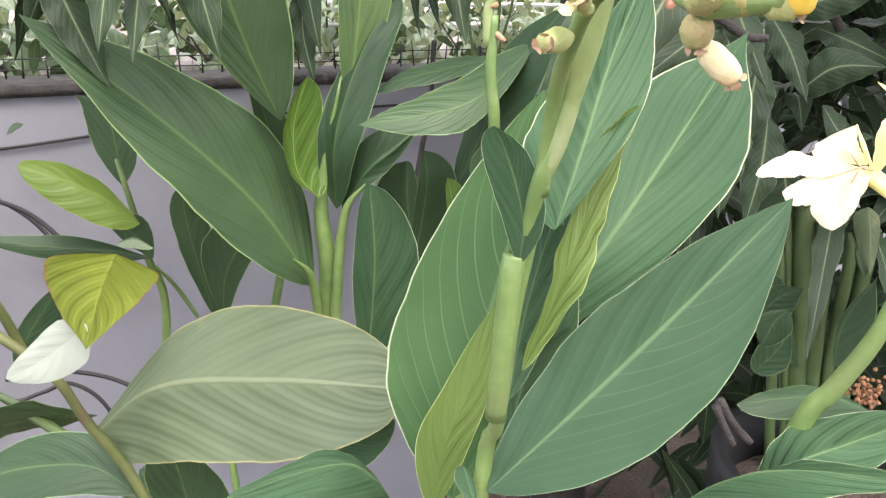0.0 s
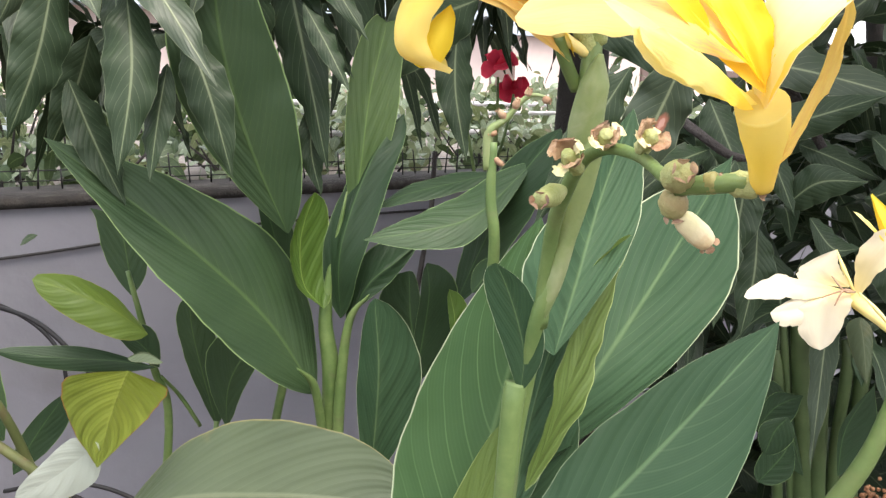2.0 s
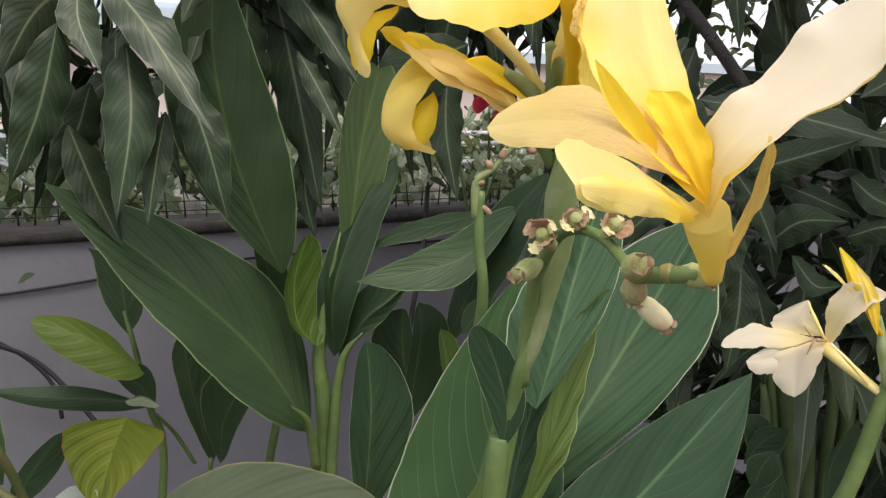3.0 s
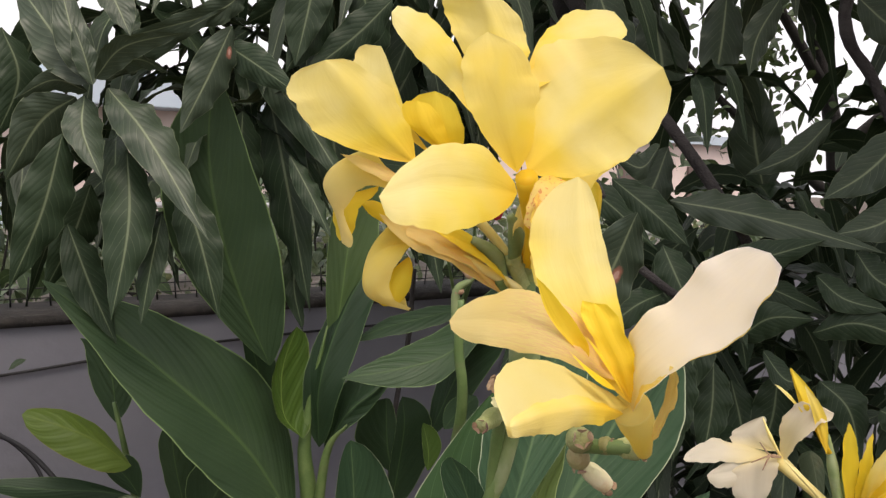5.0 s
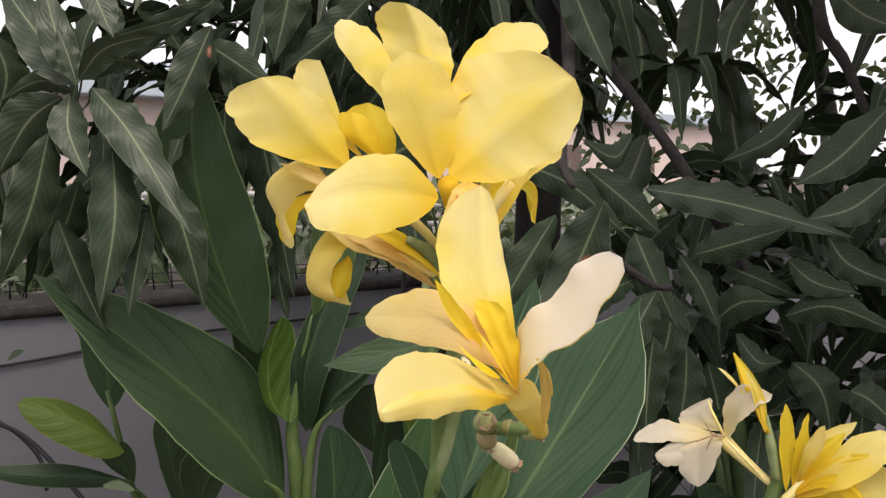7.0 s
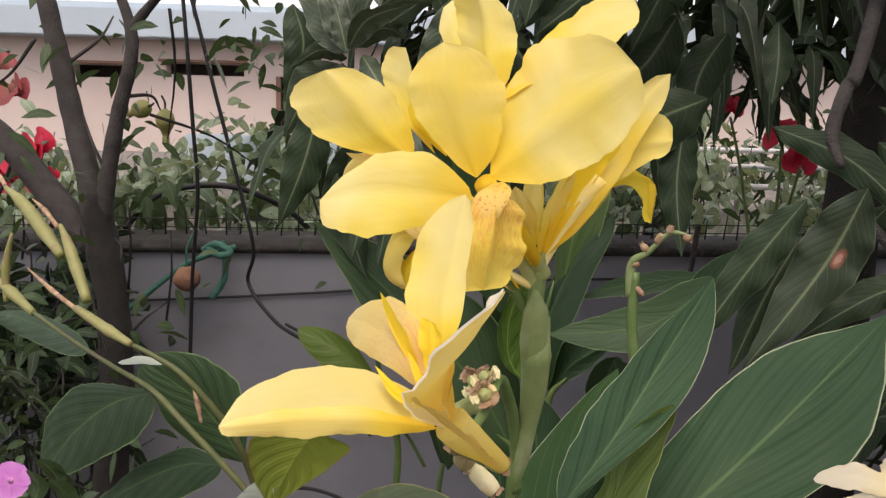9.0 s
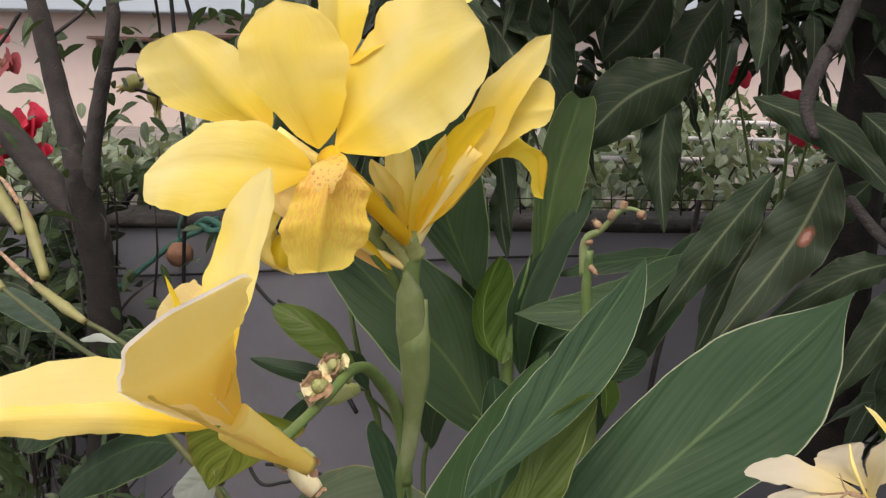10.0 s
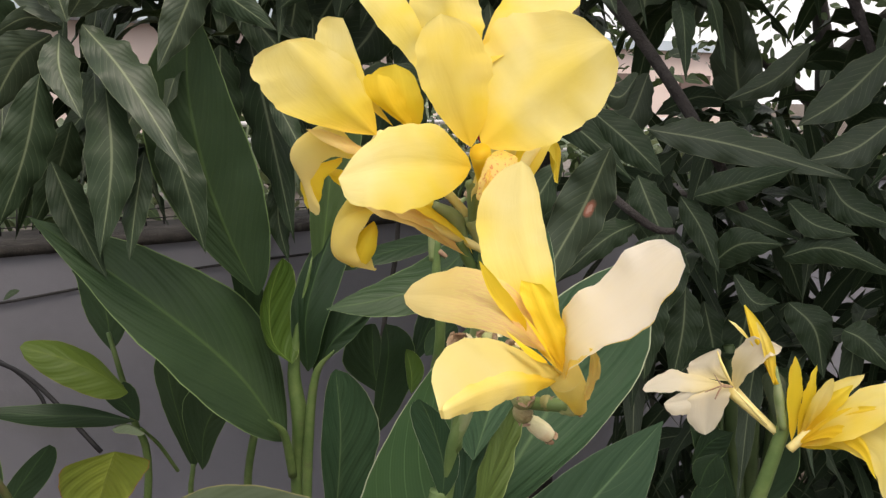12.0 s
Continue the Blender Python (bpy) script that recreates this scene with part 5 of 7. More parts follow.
blade("leaf", canna5, CANNA_MID, [(-0.238, 0.660, 0.829), (-0.243, 0.660, 0.889), (-0.258, 0.660, 0.970)], (-0.044, 0.0, 0.006), (0.052, 0.0, 0.002), label="dark green leaf under the pale one", power=1.0, nu=22, nv=6, ragged=0.01, wave=0.006, peak=0.6)
blade("leaf", canna5, CANNA_MID, [(-0.322, 0.640, 1.012), (-0.420, 0.640, 0.995), (-0.536, 0.640, 0.948), (-0.690, 0.640, 0.872)], (0.010, -0.030, 0.040), (-0.006, 0.020, -0.026), label="grey-green leaf seen nearly edge-on", power=1.2, nu=28, nv=6, ragged=0.01, wave=0.008, peak=0.45)
blade("leaf", canna5, CANNA_DARK, [(-0.225, 0.700, 0.810), (-0.255, 0.700, 0.856), (-0.287, 0.700, 0.884), (-0.330, 0.720, 0.890)], (0.011, 0.021, 0.031), (-0.012, -0.019, -0.027), label="dark low leaf", power=1.1, nu=16, nv=4, ragged=0.01, wave=0.006, peak=0.5)
canna6 = thing("canna_plant", (-0.5, 1.05, 0.0), "young canna shoots close to the white wall", "canna lily", "canna lilies")
tube("stem", canna6, STEM, [(-0.440, 1.000, 0.000), (-0.450, 0.980, 0.600), (-0.392, 0.950, 0.979), (-0.394, 0.920, 1.086), (-0.400, 0.900, 1.173), (-0.412, 0.900, 1.227)], (0.007, 0.007, 0.006, 0.005, 0.004, 0.003), label="thin green stem")
blade("leaf", canna6, CANNA_OLIVE, [(-0.369, 0.860, 1.154), (-0.402, 0.840, 1.191), (-0.440, 0.820, 1.217), (-0.480, 0.800, 1.236)], (-0.013, 0.017, 0.019), (-0.000, -0.013, -0.034), label="olive green leaf with a dry tip", power=1.0, nu=20, nv=5, ragged=0.01, wave=0.006)
blade("leaf", canna6, CANNA_DARK, [(-0.381, 0.900, 1.094), (-0.422, 0.880, 1.108), (-0.482, 0.850, 1.120), (-0.552, 0.820, 1.135)], (-0.037, -0.005, 0.019), (-0.026, -0.015, -0.012), label="long narrow grey-green leaf", power=1.2, nu=20, nv=4, ragged=0.01, wave=0.006, peak=0.4)
blade("leaf", canna6, CANNA_DARK, [(-0.376, 0.900, 1.094), (-0.399, 0.900, 1.125), (-0.430, 0.900, 1.144)], (0.014, 0.000, 0.026), (-0.029, 0.000, 0.004), label="dark small leaf", power=1.0, nu=14, nv=4, ragged=0.01, wave=0.006, peak=0.4)
blade("leaf", canna6, CANNA_MID, [(-0.463, 1.000, 1.166), (-0.465, 1.000, 1.217), (-0.475, 1.000, 1.268), (-0.507, 1.000, 1.292)], (-0.039, 0.000, 0.014), (0.033, 0.000, -0.001), label="hanging dark green leaf", power=1.0, nu=18, nv=5, ragged=0.01, wave=0.006)
blade("leaf", canna6, CANNA_MID, [(-0.361, 1.050, 0.943), (-0.376, 1.040, 1.031), (-0.390, 1.040, 1.104), (-0.392, 1.040, 1.153)], (-0.027, 0.001, 0.015), (0.033, 0.011, -0.004), label="dark green leaf", power=1.0, nu=18, nv=5, ragged=0.01, wave=0.006, peak=0.5)
blade("leaf", canna6, CANNA_MID, [(-0.335, 1.020, 0.959), (-0.328, 1.020, 1.023), (-0.304, 1.020, 1.070), (-0.282, 1.020, 1.080)], (-0.039, 0.000, 0.035), (0.020, 0.000, -0.016), label="dark green leaf", power=0.9, nu=18, nv=5, ragged=0.01, wave=0.006, peak=0.5)
tube("stem", canna6, STEM, [(-0.340, 1.050, 0.000), (-0.340, 1.050, 0.500), (-0.368, 1.050, 0.856), (-0.362, 1.050, 0.953)], (0.007, 0.007, 0.005, 0.004), label="thin stalk")
tube("stem", canna6, STEM, [(-0.200, 1.120, 0.000), (-0.200, 1.100, 0.500), (-0.285, 1.100, 0.834), (-0.267, 1.100, 1.013), (-0.261, 1.100, 1.071)], (0.007, 0.007, 0.007, 0.007, 0.005), label="upright green stalk")
tube("stem", canna6, STEM, [(-0.358, 0.980, 0.976), (-0.376, 0.960, 1.028), (-0.384, 0.920, 1.074)], (0.003, 0.003, 0.002), label="thin leaf stalk")
blade("leaf", canna6, CANNA_DARK, [(-0.639, 0.950, 0.894), (-0.602, 0.950, 0.953), (-0.546, 0.950, 1.027)], (-0.016, 0.000, 0.008), (0.046, 0.000, 0.012), label="dry grey-green leaf", power=1.1, nu=16, nv=4, ragged=0.01, wave=0.006, peak=0.5)

# ---- the mango tree ----
mango = thing("mango_tree", (0.25, 1.6, 0.0), "mango tree with long drooping dark green leaves", "mango tree")
# the trunk's shade under the crown is put into its darker bark colour
tube("trunk", mango, BARK_DARK, [(0.250, 1.600, 0.000), (0.220, 1.530, 0.800), (0.220, 1.520, 1.600), (0.300, 1.600, 2.300), (0.400, 1.700, 3.000)], (0.07, 0.055, 0.046, 0.045, 0.03), label="dark trunk", sides=14, lump=0.04)
tube("branch", mango, BARK, [(0.220, 1.500, 1.950), (0.270, 1.300, 1.800), (0.348, 1.122, 1.654), (0.421, 1.058, 1.534), (0.500, 1.030, 1.400)], (0.02, 0.014, 0.0095, 0.0085, 0.006), label="bare grey-brown branch", lump=0.05)
tube("branch", mango, BARK, [(0.220, 1.500, 2.050), (0.000, 1.250, 2.000), (-0.120, 1.000, 1.900), (-0.200, 0.860, 1.780), (-0.360, 0.820, 1.690)], (0.02, 0.014, 0.009, 0.007, 0.004), label="thin branch", lump=0.05)
tube("branch", mango, BARK, [(0.250, 1.550, 2.100), (0.700, 1.300, 2.100), (0.647, 1.200, 1.815), (0.688, 1.180, 1.712), (0.729, 1.160, 1.603)], (0.02, 0.014, 0.01, 0.008, 0.006), label="knobbly branch", lump=0.12)
tube("branch", mango, BARK, [(0.250, 1.450, 2.000), (0.233, 0.950, 1.654), (0.223, 0.880, 1.602), (0.217, 0.840, 1.555), (0.231, 0.820, 1.522)], (0.012, 0.0085, 0.0075, 0.007, 0.004), label="grey-brown branch", lump=0.06)
tube("branch", mango, BARK, [(0.260, 0.900, 1.457), (0.299, 0.860, 1.424), (0.334, 0.850, 1.400), (0.359, 0.850, 1.397)], (0.006, 0.0055, 0.005, 0.004), label="grey-brown twig", lump=0.06)
mango_leaf(mango, MANGO_LIGHT, [(-0.362, 0.800, 1.641), (-0.299, 0.770, 1.581), (-0.215, 0.740, 1.465)], (-0.023, -0.015, -0.014), (0.022, 0.029, 0.008))
mango_leaf(mango, MANGO_LIGHT, [(-0.380, 0.780, 1.630), (-0.366, 0.750, 1.586), (-0.333, 0.730, 1.531)], (-0.021, -0.013, -0.003), (0.017, 0.023, -0.004))
mango_leaf(mango, MANGO_PATCH, [(-0.216, 0.820, 1.718), (-0.240, 0.800, 1.651), (-0.265, 0.780, 1.586)], (-0.022, -0.012, 0.012), (0.016, 0.025, -0.013))
mango_leaf(mango, MANGO, [(-0.233, 0.840, 1.701), (-0.190, 0.830, 1.675), (-0.132, 0.820, 1.636)], (-0.013, 0.005, -0.022), (0.014, 0.007, 0.020))
mango_leaf(mango, MANGO, [(-0.115, 0.900, 1.773), (-0.135, 0.880, 1.725), (-0.163, 0.860, 1.668)], (-0.023, -0.011, 0.015), (0.017, 0.024, -0.017))
mango_leaf(mango, MANGO, [(-0.037, 0.920, 1.773), (-0.083, 0.900, 1.721), (-0.148, 0.880, 1.666)], (-0.021, 0.000, 0.021), (0.015, 0.013, -0.021))
mango_leaf(mango, MANGO, [(-0.339, 0.800, 1.568), (-0.318, 0.760, 1.480), (-0.325, 0.730, 1.372)], (-0.035, -0.007, -0.000), (0.027, 0.021, -0.006))
mango_leaf(mango, MANGO, [(-0.384, 0.740, 1.582), (-0.398, 0.720, 1.494), (-0.426, 0.700, 1.408)], (-0.024, -0.017, 0.010), (0.016, 0.030, -0.011))
mango_leaf(mango, MANGO, [(-0.296, 0.800, 1.491), (-0.301, 0.780, 1.430), (-0.305, 0.760, 1.362)], (-0.022, 0.003, 0.001), (0.018, 0.005, -0.003))
mango_leaf(mango, MANGO, [(-0.445, 0.850, 1.473), (-0.406, 0.830, 1.401), (-0.366, 0.820, 1.325)], (-0.021, -0.018, -0.008), (0.016, 0.030, 0.002))
mango_leaf(mango, MANGO, [(-0.211, 0.950, 1.653), (-0.180, 0.930, 1.534), (-0.144, 0.920, 1.357)], (-0.042, 0.013, -0.011), (0.037, 0.005, 0.008))
mango_leaf(mango, MANGO, [(-0.289, 0.840, 1.526), (-0.256, 0.820, 1.455), (-0.233, 0.820, 1.361)], (-0.030, -0.004, -0.010), (0.025, 0.017, 0.006))
mango_leaf(mango, MANGO_LIGHT, [(-0.387, 0.800, 1.637), (-0.418, 0.780, 1.647), (-0.456, 0.760, 1.621)], (-0.001, -0.005, 0.015), (-0.003, 0.012, -0.014))
mango_leaf(mango, MANGO_LIGHT, [(-0.383, 0.820, 1.653), (-0.320, 0.820, 1.691), (-0.221, 0.830, 1.744)], (0.007, 0.011, -0.013), (-0.008, -0.003, 0.015))
mango_leaf(mango, MANGO_LIGHT, [(-0.402, 0.800, 1.630), (-0.435, 0.780, 1.598), (-0.468, 0.760, 1.526)], (-0.021, -0.021, 0.021), (0.011, 0.036, -0.020))
mango_leaf(mango, MANGO, [(-0.495, 0.900, 1.761), (-0.521, 0.900, 1.709), (-0.544, 0.900, 1.655)], (-0.020, -0.019, 0.009), (0.013, 0.032, -0.006))
mango_leaf(mango, MANGO, [(-0.422, 0.850, 1.657), (-0.432, 0.860, 1.709), (-0.455, 0.880, 1.771)], (0.017, 0.019, -0.000), (-0.022, -0.009, -0.004))
mango_leaf(mango, MANGO, [(-0.371, 0.880, 1.713), (-0.392, 0.900, 1.753), (-0.410, 0.900, 1.805)], (0.017, 0.014, 0.004), (-0.020, -0.004, -0.008))
mango_leaf(mango, MANGO, [(-0.327, 0.950, 1.770), (-0.368, 0.950, 1.755), (-0.427, 0.950, 1.740)], (-0.006, -0.010, 0.019), (0.005, 0.021, -0.016))
mango_leaf(mango, MANGO, [(-0.418, 0.860, 1.525), (-0.444, 0.860, 1.457), (-0.480, 0.850, 1.381)], (-0.022, -0.017, 0.011), (0.016, 0.030, -0.009))
mango_leaf(mango, MANGO, [(-0.231, 0.900, 1.625), (-0.232, 0.900, 1.549), (-0.218, 0.900, 1.457)], (-0.028, -0.015, -0.002), (0.023, 0.031, 0.002))
mango_leaf(mango, MANGO, [(-0.125, 0.980, 1.672), (-0.126, 0.980, 1.583), (-0.100, 0.970, 1.469)], (-0.035, -0.014, -0.004), (0.031, 0.033, 0.002))
mango_leaf(mango, MANGO, [(-0.086, 0.950, 1.799), (-0.070, 0.950, 1.738), (-0.084, 0.940, 1.652)], (-0.031, -0.011, 0.000), (0.028, 0.027, -0.002))
mango_leaf(mango, MANGO, [(-0.027, 1.100, 1.842), (-0.033, 1.080, 1.761), (-0.074, 1.060, 1.656)], (-0.037, -0.014, 0.012), (0.033, 0.033, -0.015))
mango_leaf(mango, MANGO, [(-0.527, 0.850, 1.722), (-0.500, 0.840, 1.656), (-0.521, 0.820, 1.575)], (-0.025, -0.023, 0.004), (0.016, 0.037, -0.007))
mango_leaf(mango, MANGO, [(-0.181, 0.950, 1.800), (-0.205, 0.950, 1.769), (-0.246, 0.950, 1.746)], (-0.013, -0.012, 0.016), (0.011, 0.023, -0.013))
mango_leaf(mango, MANGO_LIGHT, [(0.350, 1.020, 1.517), (0.467, 1.000, 1.497), (0.630, 0.980, 1.452)], (-0.008, -0.004, -0.030), (0.010, 0.019, 0.030))
mango_leaf(mango, MANGO, [(0.415, 0.990, 1.424), (0.471, 0.980, 1.443), (0.549, 0.970, 1.470)], (0.010, 0.003, -0.028), (-0.008, 0.011, 0.026))
mango_leaf(mango, MANGO, [(0.448, 1.000, 1.324), (0.482, 0.980, 1.359), (0.539, 0.970, 1.362)], (0.013, 0.003, -0.028), (-0.008, 0.010, 0.027))
mango_leaf(mango, MANGO, [(0.556, 1.020, 1.334), (0.615, 1.000, 1.352), (0.718, 1.000, 1.311)], (-0.004, 0.006, -0.029), (0.005, 0.009, 0.028))
mango_leaf(mango, MANGO, [(0.381, 0.950, 1.374), (0.372, 0.930, 1.314), (0.348, 0.920, 1.245)], (-0.027, 0.019, 0.002), (0.030, -0.004, -0.007))
mango_leaf(mango, MANGO, [(0.402, 0.950, 1.303), (0.400, 0.940, 1.241), (0.387, 0.930, 1.164)], (-0.029, 0.006, 0.002), (0.032, 0.008, -0.005))
mango_leaf(mango, MANGO, [(0.398, 1.000, 1.424), (0.429, 0.990, 1.377), (0.456, 0.980, 1.314)], (-0.020, 0.000, -0.011), (0.022, 0.011, 0.010))
mango_leaf(mango, MANGO, [(0.482, 1.000, 1.310), (0.512, 0.990, 1.272), (0.544, 0.980, 1.275)], (-0.010, -0.004, -0.016), (0.013, 0.013, 0.015))
mango_leaf(mango, MANGO_LIGHT, [(0.228, 1.000, 1.823), (0.261, 1.000, 1.745), (0.295, 0.990, 1.672)], (-0.030, 0.001, -0.013), (0.033, 0.015, 0.014))
mango_leaf(mango, MANGO_LIGHT, [(0.381, 1.200, 1.603), (0.351, 1.180, 1.528), (0.303, 1.150, 1.463)], (-0.033, 0.000, 0.018), (0.033, 0.017, -0.024))
mango_leaf(mango, MANGO_LIGHT, [(0.571, 1.300, 1.528), (0.548, 1.300, 1.629), (0.543, 1.300, 1.748)], (0.045, -0.021, 0.006), (-0.038, 0.045, -0.005))
mango_leaf(mango, MANGO_LIGHT, [(0.531, 1.150, 1.831), (0.496, 1.140, 1.769), (0.480, 1.120, 1.705)], (-0.024, 0.001, 0.009), (0.025, 0.011, -0.013))
mango_leaf(mango, MANGO_LIGHT, [(0.477, 1.250, 1.864), (0.468, 1.240, 1.768), (0.448, 1.220, 1.662)], (-0.042, 0.003, 0.005), (0.046, 0.017, -0.009))
mango_leaf(mango, MANGO_LIGHT, [(0.362, 1.300, 1.848), (0.385, 1.300, 1.749), (0.374, 1.280, 1.647)], (-0.054, 0.001, -0.003), (0.059, 0.025, 0.001))
mango_leaf(mango, MANGO_LIGHT, [(0.618, 1.150, 1.646), (0.561, 1.130, 1.592), (0.476, 1.100, 1.556)], (-0.014, 0.000, 0.022), (0.012, 0.012, -0.025))
mango_leaf(mango, MANGO_LIGHT, [(0.722, 1.100, 1.642), (0.645, 1.080, 1.565), (0.574, 1.060, 1.522)], (-0.024, 0.023, 0.022), (0.024, -0.005, -0.028))
mango_leaf(mango, MANGO_LIGHT, [(0.705, 1.050, 1.532), (0.648, 1.040, 1.490), (0.581, 1.030, 1.473)], (-0.015, 0.019, 0.024), (0.014, -0.004, -0.029))
mango_leaf(mango, MANGO, [(0.622, 1.050, 1.447), (0.653, 1.040, 1.407), (0.729, 1.030, 1.376)], (-0.017, -0.000, -0.025), (0.020, 0.015, 0.026))
mango_leaf(mango, MANGO, [(0.556, 1.020, 1.416), (0.589, 1.000, 1.386), (0.653, 1.000, 1.371)], (-0.010, -0.003, -0.021), (0.012, 0.014, 0.021))
mango_leaf(mango, MANGO, [(0.476, 1.050, 1.403), (0.515, 1.040, 1.388), (0.586, 1.030, 1.357)], (-0.009, -0.003, -0.020), (0.011, 0.014, 0.019))
mango_leaf(mango, MANGO, [(0.645, 1.000, 1.231), (0.677, 1.000, 1.215), (0.727, 1.000, 1.166)], (-0.018, -0.002, -0.022), (0.018, 0.017, 0.023))
mango_leaf(mango, MANGO_LIGHT, [(0.624, 1.100, 1.819), (0.675, 1.100, 1.777), (0.742, 1.100, 1.751)], (-0.017, 0.007, -0.029), (0.020, 0.009, 0.034))
mango_leaf(mango, MANGO, [(0.324, 0.950, 1.452), (0.339, 0.940, 1.398), (0.347, 0.930, 1.345)], (-0.024, -0.000, -0.005), (0.026, 0.012, 0.003))
mango_leaf(mango, MANGO, [(0.277, 0.950, 1.475), (0.246, 0.940, 1.436), (0.200, 0.930, 1.382)], (-0.014, -0.000, 0.011), (0.014, 0.009, -0.013))
mango_leaf(mango, MANGO, [(0.582, 1.050, 1.258), (0.621, 1.040, 1.219), (0.638, 1.030, 1.144)], (-0.030, 0.003, -0.015), (0.035, 0.013, 0.014))
mango_leaf(mango, MANGO, [(0.540, 1.100, 1.254), (0.534, 1.100, 1.181), (0.511, 1.100, 1.106)], (-0.036, 0.007, 0.007), (0.043, 0.010, -0.008))
mango_leaf(mango, MANGO, [(0.470, 1.100, 1.243), (0.491, 1.100, 1.161), (0.494, 1.100, 1.087)], (-0.033, 0.003, -0.005), (0.037, 0.013, 0.006))
mango_leaf(mango, MANGO_SPOT, [(0.259, 0.745, 1.507), (0.228, 0.758, 1.426), (0.164, 0.740, 1.310)], (-0.032, 0.008, 0.015), (0.032, 0.009, -0.016))
mango_leaf(mango, MANGO, [(0.207, 0.760, 1.492), (0.164, 0.740, 1.421), (0.113, 0.720, 1.327)], (-0.022, 0.005, 0.012), (0.020, 0.008, -0.014))
mango_leaf(mango, MANGO, [(0.197, 0.800, 1.439), (0.176, 0.780, 1.387), (0.149, 0.760, 1.299)], (-0.027, 0.005, 0.008), (0.025, 0.009, -0.011))
mango_leaf(mango, MANGO, [(0.314, 0.860, 1.406), (0.269, 0.830, 1.388), (0.200, 0.800, 1.332)], (-0.014, 0.007, 0.016), (0.011, 0.003, -0.019))
mango_leaf(mango, MANGO, [(0.338, 0.840, 1.395), (0.311, 0.820, 1.350), (0.269, 0.800, 1.262)], (-0.023, 0.007, 0.010), (0.022, 0.005, -0.013))
mango_leaf(mango, MANGO, [(0.340, 0.860, 1.333), (0.333, 0.850, 1.272), (0.330, 0.840, 1.199)], (-0.030, 0.006, 0.001), (0.030, 0.008, -0.004))
mango_leaf(mango, MANGO, [(0.144, 0.950, 1.560), (0.235, 0.920, 1.524), (0.314, 0.900, 1.453)], (-0.013, 0.003, -0.022), (0.015, 0.009, 0.019))
mango_leaf(mango, MANGO, [(0.258, 0.950, 1.546), (0.311, 0.930, 1.502), (0.357, 0.920, 1.458)], (-0.019, 0.004, -0.023), (0.021, 0.010, 0.020))
mango_leaf(mango, MANGO, [(0.318, 0.900, 1.462), (0.335, 0.880, 1.419), (0.370, 0.860, 1.341)], (-0.025, 0.003, -0.012), (0.025, 0.009, 0.008))
mango_leaf(mango, MANGO, [(-0.221, 0.900, 1.695), (-0.152, 0.900, 1.620), (-0.083, 0.880, 1.522)], (-0.023, -0.005, -0.018), (0.019, 0.018, 0.013))
mango_leaf(mango, MANGO, [(-0.167, 0.900, 1.568), (-0.134, 0.880, 1.517), (-0.102, 0.860, 1.462)], (-0.015, -0.005, -0.007), (0.012, 0.012, 0.003))
mango_leaf(mango, MANGO, [(-0.168, 0.950, 1.456), (-0.172, 0.940, 1.391), (-0.159, 0.940, 1.326)], (-0.020, -0.006, -0.001), (0.015, 0.015, -0.000))
mango_leaf(mango, MANGO, [(-0.139, 0.950, 1.697), (-0.148, 0.950, 1.653), (-0.163, 0.950, 1.603)], (-0.031, -0.009, 0.008), (0.024, 0.023, -0.006))
mango_leaf(mango, MANGO, [(0.032, 1.100, 1.597), (-0.040, 1.050, 1.555), (-0.107, 1.000, 1.465)], (-0.041, -0.000, 0.043), (0.026, 0.025, -0.047))
mango_leaf(mango, MANGO, [(0.004, 1.100, 1.580), (0.003, 1.080, 1.474), (0.023, 1.060, 1.368)], (-0.033, -0.003, -0.002), (0.028, 0.018, -0.001))
mango_leaf(mango, MANGO, [(-0.118, 1.150, 1.734), (-0.150, 1.120, 1.673), (-0.191, 1.100, 1.613)], (-0.035, -0.007, 0.024), (0.024, 0.025, -0.025))
mango_leaf(mango, MANGO, [(-0.045, 1.200, 1.727), (-0.079, 1.180, 1.659), (-0.121, 1.150, 1.606)], (-0.048, -0.006, 0.033), (0.035, 0.031, -0.035))
mango_leaf(mango, MANGO, [(0.118, 1.100, 1.700), (0.125, 1.080, 1.647), (0.125, 1.060, 1.588)], (-0.024, -0.000, -0.002), (0.021, 0.011, -0.002))
mango_leaf(mango, MANGO_LIGHT, [(0.329, 1.000, 1.594), (0.300, 0.980, 1.562), (0.252, 0.970, 1.587)], (-0.004, 0.005, 0.022), (0.000, 0.005, -0.022))
mango_leaf(mango, MANGO, [(0.022, 1.250, 1.704), (-0.009, 1.220, 1.634), (-0.014, 1.200, 1.537)], (-0.043, -0.003, 0.010), (0.035, 0.023, -0.014))
mango_leaf(mango, MANGO, [(-0.288, 0.950, 1.632), (-0.281, 0.940, 1.550), (-0.294, 0.930, 1.483)], (-0.025, -0.009, 0.002), (0.017, 0.020, -0.003))
mango_leaf(mango, MANGO_LIGHT, [(-0.3740, 0.7800, 1.6420), (-0.4220, 0.7900, 1.7020), (-0.4960, 0.8200, 1.7830)], (-0.0250, -0.0120, -0.0230), (0.0250, 0.0120, 0.0230))
mango_leaf(mango, MANGO_LIGHT, [(-0.3680, 0.7750, 1.6430), (-0.3930, 0.7800, 1.7010), (-0.4230, 0.8000, 1.7840)], (-0.0210, -0.0120, -0.0070), (0.0180, 0.0120, 0.0060))
